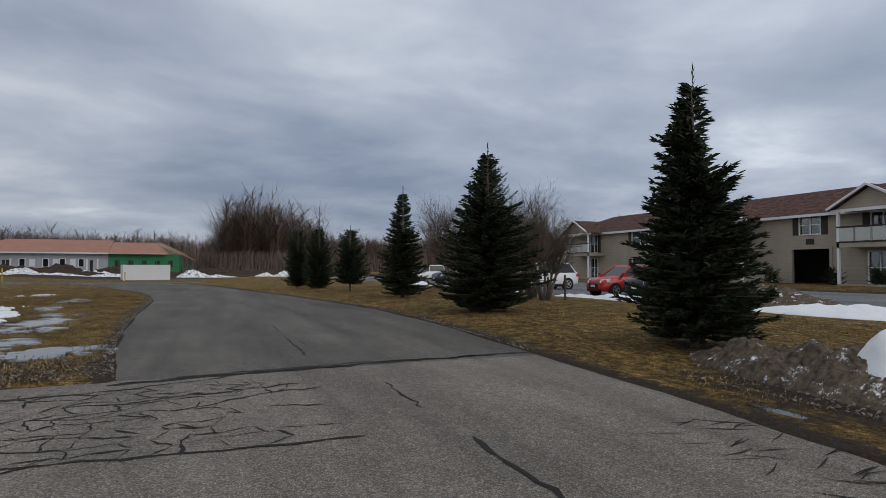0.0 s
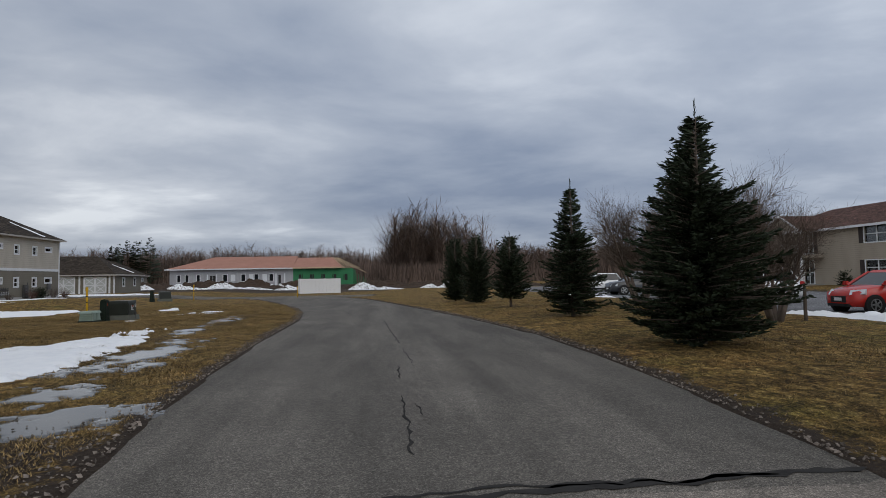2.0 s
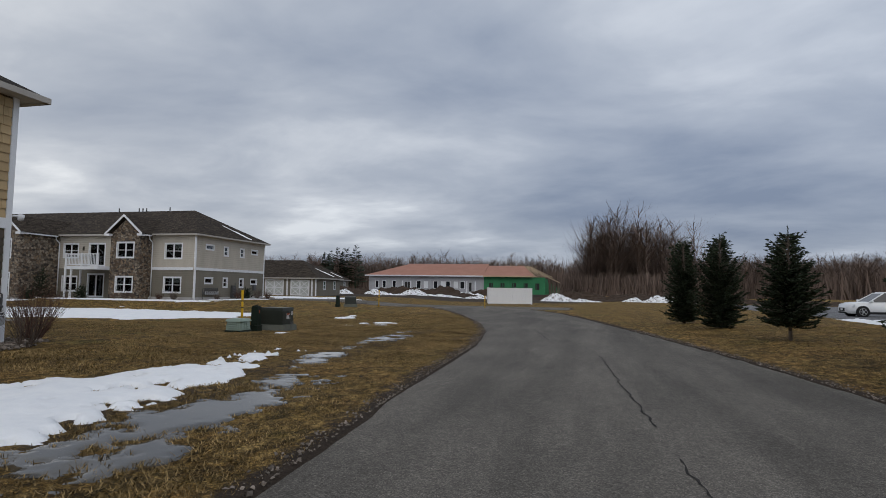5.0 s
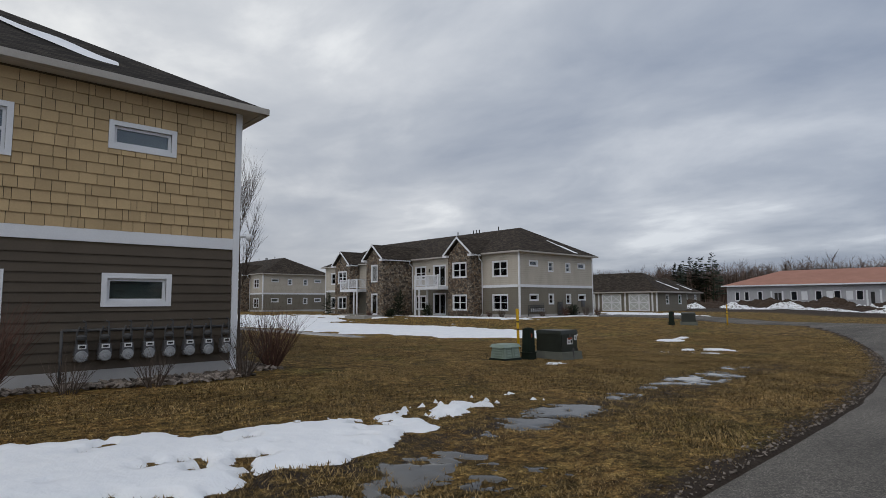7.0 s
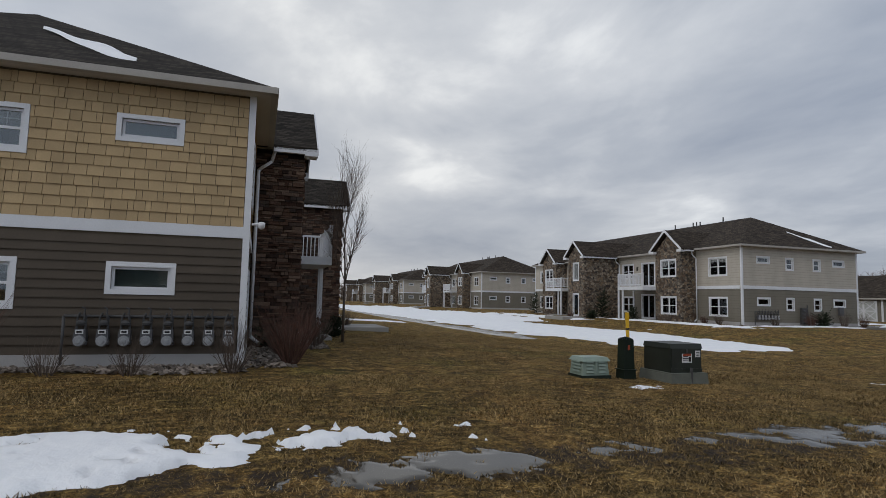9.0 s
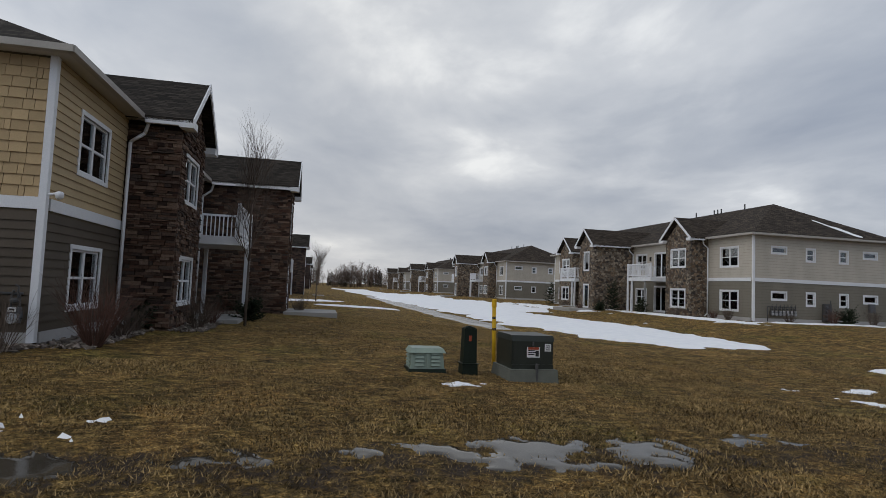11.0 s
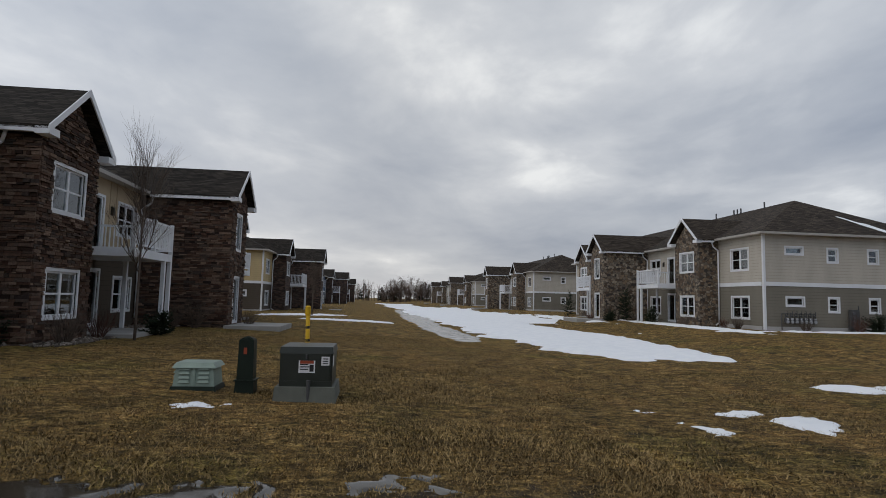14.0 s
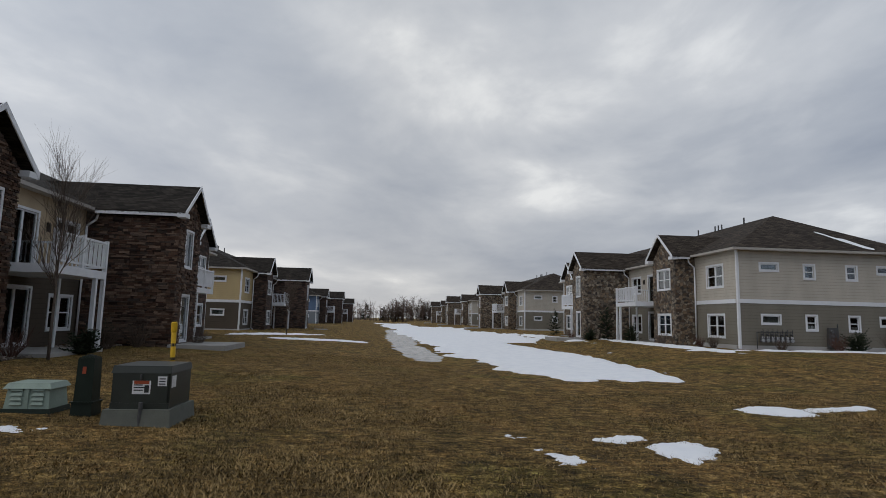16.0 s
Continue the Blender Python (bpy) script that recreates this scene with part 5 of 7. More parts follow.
bare_tree((-17.15, 24.3), 5.0, 21, "slender leafless tree with upright twigs beside the house", 0.5, 0.3, 1, 0.045, 3, 4)
bare_tree((-43.5, 26.3), 3.6, 22, "small leafless tree on the lawn", 0.5, 0.35, 1, 0.05, 3, 4)
for k, (x, y, hh) in enumerate(((12.8, 29.4, 3.9), (13.6, 31.0, 3.9), (13.4, 22.7, 3.6), (12.6, 20.5, 2.6), (13.9, 25.0, 3.2))):
    bare_tree((x, y), hh * 1.12, 30 + k, "leafless sumac with several crooked stems", 0.85, 0.2, 5, 0.075, 3, 4, group="bare sumacs by the lot")


def shrub(at, H, n, seed, mat, label, spread=0.7):
    z = ground_z(*at)
    r = random.Random(seed)
    mb = MB()
    for i in range(n):
        w, t = r.uniform(0, 6.28), r.uniform(0.05, spread)
        d = Vector((t * math.cos(w), t * math.sin(w), 1)).normalized()
        limbs(mb, r, (0.08 * math.cos(w), 0.08 * math.sin(w), -0.04), d, H * r.uniform(0.7, 1.0), 0.007, 1, 0.45, 0.15, 2)
    ob = part("shrub", mb, mat, None)
    ob.location = (at[0], at[1], z)
    return tagged(ob, label, "shrub", "bare shrubs by the houses")


for k, (x, y, hh, n) in enumerate(((-9.35, 17.35, 1.15, 140), (-9.8, 18.55, 0.5, 26), (-9.75, 19.75, 0.5, 30), (-9.9, 21.35, 0.75, 36), (-10.9, 22.4, 1.05, 120), (-12.6, 22.3, 0.7, 60), (-13.9, 22.2, 0.6, 50), (-15.4, 23.3, 0.8, 70), (-17.2, 23.3, 0.7, 70), (-22.0, 23.6, 0.9, 70), (-23.5, 24.0, 1.0, 70), (-25.6, 25.6, 0.7, 60))):
    shrub((x, y), hh, n, 100 + k, M["twig_red"] if k in (0, 4, 8) else M["twig"], "leafless shrub with fine brown twigs in the stone bed")
for k, (x, y, hh) in enumerate(((-30.0, 51.2, 0.6), (-31.3, 51.2, 0.5), (-27.6, 53.4, 0.5), (-27.7, 56.6, 0.8), (-27.6, 59.4, 0.9), (-27.7, 61.4, 0.7), (-33.6, 50.1, 0.6), (-43, 47.6, 0.5))):
    shrub((x, y), hh, 70, 130 + k, M["twig_red"] if k % 2 else M["twig"], "leafless shrub against the grey house")


def evergreen_bush(at, H, R, seed, label):
    z = ground_z(*at)
    _, tv = needles(H, R, seed, first=0.05, power=0.45, whorls=12, per=8, lift=0.5, twig=0.12)
    ob = part("evergreen_shrub", raw_mesh("evergreen_shrub", tv, np.arange(len(tv)).reshape(-1, 3), M["needle"], False), None)
    ob.location = (at[0], at[1], z)
    return tagged(ob, label, "shrub", "evergreen shrubs by the houses")


for k, (x, y, hh, rr) in enumerate(((-37.6, 49.9, 0.9, 0.5), (-41.2, 49.6, 2.3, 0.75), (-27.7, 57.6, 0.8, 0.7), (-40.7, 48.2, 0.6, 0.5), (-14.9, 22.1, 0.55, 0.5), (-19.2, 24.2, 0.6, 0.5), (-24.2, 22.6, 0.8, 0.5), (-53.5, 49.5, 2.2, 0.7))):
    evergreen_bush((x, y), hh, rr, 150 + k, "clipped dark evergreen shrub by the wall")


def wood_mesh(name, spots, seed, hs, mat, conif=0.0, label="", stems=26):
    """Distant woods: many bare crowns in one mesh."""
    r = np.random.RandomState(seed)
    V = []
    for (x, y), hh in zip(spots, hs):
        z = ground_z(x, y)
        w = 0.06 + 0.007 * hh
        base = np.array([x, y, z])
        V.append([base + (-w, 0, -0.2), base + (w, 0, -0.2), base + (0, 0, hh * 0.72)])
        V.append([base + (0, -w, -0.2), base + (0, w, -0.2), base + (0, 0, hh * 0.72)])
        for b in range(stems):
            t = 0.18 + 0.72 * r.rand()
            a = r.rand() * 6.283
            L = hh * (0.16 + 0.26 * r.rand()) * (1.25 - t)
            d = np.array([math.cos(a) * 0.85, math.sin(a) * 0.85, 0.75])
            p = base + np.array([0, 0, hh * t * 0.85])
            e = p + d * L
            s = np.array([-math.sin(a), math.cos(a), 0]) * (0.032 + 0.003 * hh)
            V.append([p - s, p + s, e])
            for c in range(4):
                p2 = p + d * L * (0.3 + 0.6 * r.rand())
                d2 = d + r.randn(3) * 0.5
                e2 = p2 + d2 * L * 0.5
                V.append([p2 - s * 0.5, p2 + s * 0.5, e2])
    v = np.array(V).reshape(-1, 3)
    ob = part(name, raw_mesh(name, v, np.arange(len(v)).reshape(-1, 3), mat, False), None)
    return tagged(ob, label, "woods", kind="stuff")


rw = np.random.RandomState(8)
spots, hs = [], []
for k in range(560):
    t = rw.rand()
    x = -6 + 110 * t + 4 * rw.randn()
    y = 150 - 62 * t + 26 * rw.rand() ** 1.2 + 14 * math.sin(t * 3)
    if x < 0.02 * y:
        x = 0.02 * y + 25 * rw.rand()
    spots.append((x, y))
    hs.append((10.8 + 6.5 * rw.rand()) * (0.6 + 0.85 * math.exp(-((t - 0.17) / 0.12) ** 2)) * (0.75 if t < 0.06 else 1))
wood_mesh("woods", spots, 1, hs, M["twig_far"], label="brown leafless woods beyond the lawn", stems=44)
spots = [(-210 + 370 * rw.rand(), 200 + 75 * rw.rand()) for k in range(1900)]
wood_mesh("far_woods", spots, 2, [11.5 + 4.5 * rw.rand() for s in spots], M["twig_far"], label="far grey-brown tree line behind the site", stems=30)
spots = [(-300 + 30 * rw.rand(), -130 + 330 * rw.rand()) for k in range(1100)]
wood_mesh("far_woods", spots, 3, [7 + 5 * rw.rand() ** 2 for s in spots], M["twig_far"], label="far tree line at the end of the green", stems=20)
spots = [(-290 + 12 * rw.rand(), 37 + 18 * rw.rand()) for k in range(16)]
wood_mesh("far_woods", spots, 9, [11 + 4 * rw.rand() for s in spots], M["twig_far"], label="clump of taller bare trees at the end of the green", stems=70)
spots = [(60 + 60 * rw.rand(), 60 + 70 * rw.rand()) for k in range(260)]
wood_mesh("far_woods", spots, 6, [9 + 4 * rw.rand() for s in spots], M["twig_far"], label="far leafless trees behind the parking lot", stems=20)
# undergrowth at the woods' foot
rv = np.random.RandomState(17)
V = []
for k in range(42000):
    t = rv.rand()
    x, y = -6 + 112 * t, 146 - 62 * t + 22 * rv.rand() + 14 * math.sin(t * 3)
    if k % 3 == 0:
        x, y = -190 + 330 * rv.rand(), 200 + 60 * rv.rand()
    if k % 7 == 0:
        x, y = -298 + 30 * rv.rand(), -120 + 300 * rv.rand()
    z = ground_z(x, y)
    hh = (1.5 + 3.5 * rv.rand()) * (2.6 if y > 190 else 1.5 if x < -200 else 1.2)
    d = rv.randn(2) * 0.8
    w = 0.10 + 0.16 * rv.rand()
    V.append([(x - w, y, z - 0.1), (x + w, y, z - 0.1), (x + d[0], y + d[1], z + hh)])
v = np.array(V).reshape(-1, 3)
tagged(part("undergrowth", raw_mesh("undergrowth", v, np.arange(len(v)).reshape(-1, 3), M["twig_far"], False), None), "tangled brown undergrowth at the edge of the woods", "undergrowth", kind="stuff")


def far_conifers(spots, seed, label):
    r = np.random.RandomState(seed)
    V = []
    for x, y, hh in spots:
        z = ground_z(x, y)
        V.append([(x - 0.2, y, z), (x + 0.2, y, z), (x, y, z + hh)])
        for k in range(130):
            t = r.rand()
            a = r.rand() * 6.283
            L = 0.26 * hh * (1.05 - t) ** 0.7 * (0.5 + 0.6 * r.rand())
            p = np.array([x, y, z + hh * (0.08 + 0.92 * t)])
            e = p + np.array([math.cos(a) * L, math.sin(a) * L, 0.12 * L])
            s = np.array([-math.sin(a) * 0.45, math.cos(a) * 0.45, 0.25]) * (0.5 + 0.5 * r.rand())
            V.append([p, e + s, e - s])
    v = np.array(V).reshape(-1, 3)
    ob = part("far_pines", raw_mesh("far_pines", v, np.arange(len(v)).reshape(-1, 3), M["needle_far"], False), None)
    return tagged(ob, label, "woods", kind="stuff")


rc = random.Random(12)
far_conifers([(rc.uniform(-87, -72), rc.uniform(198, 206), rc.uniform(11, 17)) for k in range(9)] + [(rc.uniform(-95, -50), rc.uniform(215, 240), rc.uniform(8, 11)) for k in range(40)] + [(rc.uniform(-40, -10), rc.uniform(215, 240), rc.uniform(8, 11)) for k in range(22)] + [(rc.uniform(-150, -100), rc.uniform(215, 240), rc.uniform(9, 12)) for k in range(20)] + [(-292, rc.uniform(5, 75), rc.uniform(5, 9)) for k in range(22)], 5, "dark green pines in the far tree line")


# ---- utility boxes on the lawn ----
def louvre_box(at):
    z = ground_z(*at)
    root = thing("utility_cabinet", (at[0], at[1], z), "pale green steel pedestal with louvred sides on the lawn", "utility box")
    w, d, hh = 0.31, 0.25, 0.36
    part("base", MB().box(-d - 0.05, d + 0.05, -w - 0.05, w + 0.05, -0.1, 0.07, 0.03), M["green_plastic"], root, "black plastic base")
    part("body", MB().box(-d, d, -w, w, 0.06, hh, 0.03), M["pale_green"], root)
    part("lid", MB().box(-d - 0.02, d + 0.02, -w - 0.02, w + 0.02, hh - 0.01, hh + 0.07, 0.05), M["pale_green"], root)
    for side in (1, -1):
        for y0, y1 in ((-w + 0.08, -0.06), (0.06, w - 0.08)):
            for k in range(4):
                zz = 0.13 + 0.065 * k
                mb = MB()
                x = d - 0.03 * (zz - 0.06) / 0.36
                mb.hull8([(side * (x + 0.03), y0, zz - 0.005), (side * (x + 0.03), y1, zz - 0.005), (side * x, y1, zz - 0.005), (side * x, y0, zz - 0.005),
                          (side * (x + 0.005), y0 + 0.02, zz + 0.035), (side * (x + 0.005), y1 - 0.02, zz + 0.035), (side * (x - 0.01), y1 - 0.02, zz + 0.035), (side * (x - 0.01), y0 + 0.02, zz + 0.035)])
                part("louvre", mb, M["pale_green"], root, fix=True)
    for k in range(4):
        zz = 0.13 + 0.065 * k
        part("louvre", MB().box(-d + 0.08, d - 0.08, -w - 0.02, -w + 0.03, zz, zz + 0.03, 0.008), M["pale_green"], root)
    part("centre_strip", MB().box(d - 0.02, d + 0.006, -0.02, 0.02, 0.07, hh), M["pale_green"], root)
    return root


louvre_box((-9.52, 28.32))


def pedestal(at):
    z = ground_z(*at)
    root = thing("telecom_pedestal", (at[0], at[1], z), "dark green plastic cable pedestal standing on the lawn", "utility box")
    part("base", MB().box(-0.15, 0.15, -0.15, 0.15, -0.1, 0.2, 0.012), M["green_plastic"], root)
    part("cover", MB().box(-0.125, 0.125, -0.125, 0.125, 0.19, 0.80, 0.012), M["green_plastic"], root)
    mb = MB()
    for k in range(6):
        a = 0.113 * math.cos(k * math.pi / 12)
        mb.box(-a, a, -a, a, 0.80 + 0.011 * k, 0.812 + 0.011 * k)
    part("cap", mb, M["green_plastic"], root)
    part("collar", MB().box(-0.16, 0.16, -0.16, 0.16, 0.185, 0.205), M["green_plastic"], root)
    part("label_plate", MB().box(0.12, 0.126, -0.035, 0.015, 0.6, 0.7), M["orange_print"], root, "small faded orange label")
    return root


pedestal((-9.36, 29.09))


def transformer(at):
    z = ground_z(*at)
    root = thing("pad_transformer", (at[0], at[1], z), "dark green pad-mounted transformer with warning stickers on a concrete pad", "transformer")
    w, d = 0.385, 0.41
    part("pad", MB().box(-2 * d - 0.1, 0.14, -w - 0.08, w + 0.08, -0.15, 0.22, 0.03), M["pad"], root)
    part("tank", MB().box(-2 * d, 0.0, -w, w, 0.215, 0.74), M["green_box"], root)
    part("hood", MB().box(-2 * d - 0.015, 0.02, -w - 0.015, w + 0.015, 0.70, 0.80, 0.02), M["green_box"], root)
    part("front_door", MB().box(-0.005, 0.018, -w + 0.03, w - 0.03, 0.30, 0.70), M["green_box"], root)
    part("sill", MB().box(-0.005, 0.025, -w, w, 0.22, 0.30), M["green_box"], root)
    st = part("warning_sticker", MB().box(0.017, 0.022, -0.11, 0.13, 0.42, 0.6), M["sticker"], root, "white warning sticker with red and black bars")
    part("print_bar", MB().box(0.021, 0.0245, -0.09, 0.11, 0.555, 0.60), M["orange_print"], st)
    for k in range(3):
        part("print_bar", MB().box(0.021, 0.0245, -0.09, 0.03 + 0.03 * (k % 2), 0.535 - 0.035 * k, 0.55 - 0.035 * k), M["ink"], st)
    part("print_block", MB().box(0.021, 0.0245, 0.05, 0.11, 0.44, 0.54), M["ink"], st)
    s2 = part("number_sticker", MB().box(0.017, 0.022, 0.22, 0.34, 0.53, 0.66), M["sticker"], root, "white square number sticker")
    for k in range(3):
        part("print_bar", MB().box(0.021, 0.0245, 0.24, 0.32, 0.55 + 0.035 * k, 0.565 + 0.035 * k), M["ink"], s2)
    s3 = part("side_sticker", MB().box(-0.20, -0.04, w - 0.004, w + 0.004, 0.50, 0.66), M["sticker"], root, "white sticker on the side")
    part("handle", MB().box(0.015, 0.05, -0.01, 0.01, 0.62, 0.69), M["steel"], root)
    part("conduit", MB().stick((0.1, 0.05, -0.1), (0.1, 0.05, 0.32), 0.03, 0.03, 8), M["steel"], root)
    return root


transformer((-8.74, 30.08))
c2 = transformer((-15.6, 53.6))
c2.rotation_euler = (0, 0, radians(25))
tagged(c2, "dark green transformer cabinet on the far lawn")
p2 = pedestal((-16.3, 51.8))
tagged(p2, "dark green pedestal beside the far transformer")


def marker(at, hh, tilt, label):
    z = ground_z(*at)
    root = thing("marker_post", (at[0], at[1], z), label, "marker post")
    root.rotation_euler = (radians(tilt), 0, 0)
    part("tube", MB().stick((0, 0, -0.1), (0, 0, hh), 0.04, 0.04, 10), M["yellow"], root, smooth=True)
    part("cap", MB().lathe(0, 0, [(0.046, hh - 0.14), (0.05, hh - 0.12), (0.05, hh + 0.01), (0.03, hh + 0.03)], 10), M["yellow"], root)
    for zz in (hh * 0.55, hh * 0.72):
        part("print_band", MB().lathe(0, 0, [(0.0412, zz), (0.0412, zz + 0.05)], 10), M["ink"], root)
    return root


marker((-10.40, 29.91), 1.35, 1.5, "yellow plastic gas line marker post on the lawn")
marker((-14.4, 55.6), 1.3, 0, "yellow marker post on the far lawn")
marker((-6.5, 60.2), 1.0, 0, "yellow marker stake by the bend")


# ---- gas meters on the house ends ----
def meter_bank(corner_x, y0, dy, count, zb, label):
    """Meters along an east-facing wall; y0 and dy along the wall."""
    x = corner_x
    mb = MB()
    y_end = y0 + dy * (count - 1)
    mb.tube([(x + 0.14, y0 - 0.28 * (1 if dy > 0 else -1), zb - 0.55), (x + 0.14, y0 - 0.28 * (1 if dy > 0 else -1), zb + 0.30), (x + 0.14, y_end + 0.1 * (1 if dy > 0 else -1), zb + 0.30)], 0.024, 8)
    root = tagged(part("gas_header_pipe", mb, M["steel"], None, smooth=True), "grey steel gas header pipe along the house wall", "gas pipe")
    for k in range(count):
        y = y0 + dy * k
        g = thing("gas_meter", (x, y, zb), "grey gas meter with regulator hanging from the header pipe", "gas meter", "gas meters")
        g.scale = (1.2, 1.2, 1.2)
        body = MB()
        body.box(0.06, 0.20, -0.085, 0.085, -0.10, 0.06, 0.015)
        body.box(0.08, 0.19, -0.06, 0.06, -0.14, -0.09)
        part("case", body, M["meter"], g, smooth=False)
        part("dial", MB().box(0.198, 0.212, -0.05, 0.05, -0.005, 0.055), M["sticker"], g, "white index plate")
        part("dial_window", MB().box(0.211, 0.216, -0.034, 0.034, 0.012, 0.04), M["ink"], g)
        part("round_face", MB().stick((0.17, 0, -0.105), (0.225, 0, -0.105), 0.085, 0.07, 16).stick((0.224, 0, -0.105), (0.24, 0, -0.105), 0.035, 0.03, 12), M["meter_face"], g, "pale round meter cover")
        part("round_cover", MB().lathe(0.13, 0.0, [(0.085, -0.17), (0.095, -0.12), (0.06, -0.09)], 12), M["meter"], g)
        part("regulator", MB().lathe(0.15, 0.0, [(0.03, 0.11), (0.06, 0.13), (0.065, 0.16), (0.03, 0.19)], 12), M["steel"], g)
        for s in (-0.055, 0.055):
            part("pipe", MB().tube([(0.13, s, 0.05), (0.13, s, 0.22), (0.14, s * 0.4, 0.30)], 0.016, 6), M["steel"], g)
        part("vent_pipe", MB().tube([(0.16, 0.04, 0.19), (0.16, 0.04, 0.36), (0.16, 0.0, 0.38)], 0.012, 6), M["steel"], g)
    return root


meter_bank(-10.68, 18.82, 0.345, 8, 0.98, "")
meter_bank(-28.65, 53.0, 0.27, 7, 1.05, "")
# electric meter cabinet and heat pump box on the grey house
em = thing("electric_meter_cabinet", (-28.62, 57.0, 1.1), "grey electric meter cabinet on the house wall", "meter cabinet")
part("case", MB().box(0, 0.2, -0.28, 0.28, -0.55, 0.55, 0.02), M["steel"], em)
for k in range(4):
    part("meter", MB().stick((0.19, -0.12, 0.36 - 0.24 * k), (0.27, -0.12, 0.36 - 0.24 * k), 0.075, 0.07, 12), M["meter"], em)
part("mast", MB().stick((0.08, 0.3, 0.1), (0.08, 0.3, 0.75), 0.03, 0.03, 8), M["steel"], em)
cb = tagged(part("junction_box", MB().box(-28.62, -28.45, 60.2, 60.6, 1.2, 1.75, 0.01), M["meter"], None), "small grey junction box on the wall", "junction box")
# security lamp at the near corner
lamp = thing("security_camera", (-10.68, 21.54, 3.07), "small white dome camera on the corner board", "camera")
part("arm", MB().stick((0, 0, 0), (0.02, 0.16, 0.02), 0.025, 0.025, 8), M["white"], lamp)
part("dome", MB().lathe(0.02, 0.18, [(0.02, -0.09), (0.06, -0.06), (0.07, -0.01), (0.07, 0.04), (0.03, 0.06)], 12), M["white"], lamp, smooth=True)


# ---- old snow on the roofs ----
def roof_snow(corner, m, v0, v1, s0, s1, label, eave=EAVE + 0.04, rise=2.81 / (HIP + 0.42)):
    """Snow on the east hip face, along v (from the front corner back) and up the slope."""
    cx, cy, cz = corner
    n, k = 40, 10
    V = []
    for i in range(n + 1):
        t = i / n
        for j in range(k + 1):
            s = j / k
            mid = s0 + (s1 - s0) * t
            half = (0.03 + 0.26 * math.sin(math.pi * (0.04 + 0.94 * t) ** 1.7) ** 0.7) * (1 + 0.2 * math.sin(9 * t + 2))
            u = mid + (2 * s - 1) * half + 0.05 * math.sin(13 * t)
            v = v0 + (v1 - v0) * t
            z = eave + rise * (u + 0.42) + 0.05 * math.sin(math.pi * s) - 0.012
            V.append((cx - u, cy + m * v, cz + z))
    F = [(i * (k + 1) + j, (i + 1) * (k + 1) + j, (i + 1) * (k + 1) + j + 1, i * (k + 1) + j + 1) for i in range(n) for j in range(k)]
    ob = part("roof_snow", raw_mesh("roof_snow", np.array(V), np.array(F), M["snow"]), None)
    return tagged(ob, label, "snow")


roof_snow((-10.68, 21.48, 0.40), 1, -4.35, -2.2, 2.1, 0.36, "strip of old snow left on the dark roof")
roof_snow((-28.65, 51.84, 0.45), -1, -5.95, -7.9, 1.75, -0.1, "strip of old snow left on the dark roof")


roof_snow((-32.0, 80.8, ground_z(-32, 80.8)), -1, -3.7, -5.9, 1.9, 0.1, "strip of old snow left on the garage roof", 2.36, 2.5 / 4.3)
roof_snow((-40.5, 104.5, ground_z(-40, 104)), -1, -3.7, -5.6, 1.9, 0.3, "strip of old snow left on the garage roof", 2.36, 2.5 / 4.3)


# ---- white fence ----
fence = thing("fence", (-8.3, 74.6, ground_z(-8.3, 74.6)), "white vinyl privacy fence round the bins at the bend", "fence")
fd = Vector((4.65, 0.9, 0)).normalized()
ang = math.degrees(math.atan2(fd.y, fd.x))
fence.rotation_euler = (0, 0, radians(ang))
for sx, sy, ex, ey in ((0, 0, 1.15, 0), (1.15, 0, 4.7, 0), (0, 0, 0, 3.5), (4.7, 0, 4.7, 3.5)):
    n = int(max(abs(ex - sx), abs(ey - sy)) / 0.16)
    for k in range(n):
        a, b = k / n, (k + 1) / n
        x0, x1, y0, y1 = sx + (ex - sx) * a, sx + (ex - sx) * b, sy + (ey - sy) * a, sy + (ey - sy) * b
        part("slat", MB().box(x0 + (0.003 if ex > sx else -0.012), x1 - (0.003 if ex > sx else -0.012), y0 + (0.003 if ey > sy else -0.012), y1 - (0.003 if ey > sy else -0.012), 0.08, 1.72), M["fence"], fence)
    for z0 in (0.04, 1.68):
        part("rail", MB().box(min(sx, ex) - 0.03, max(sx, ex) + 0.03, min(sy, ey) - 0.03, max(sy, ey) + 0.03, z0, z0 + 0.1), M["fence"], fence)
for x, y in ((0, 0), (1.15, 0), (2.9, 0), (4.7, 0), (0, 3.5), (4.7, 3.5)):
    part("post", MB().box(x - 0.065, x + 0.065, y - 0.065, y + 0.065, -0.1, 1.82, 0.0), M["fence"], fence)


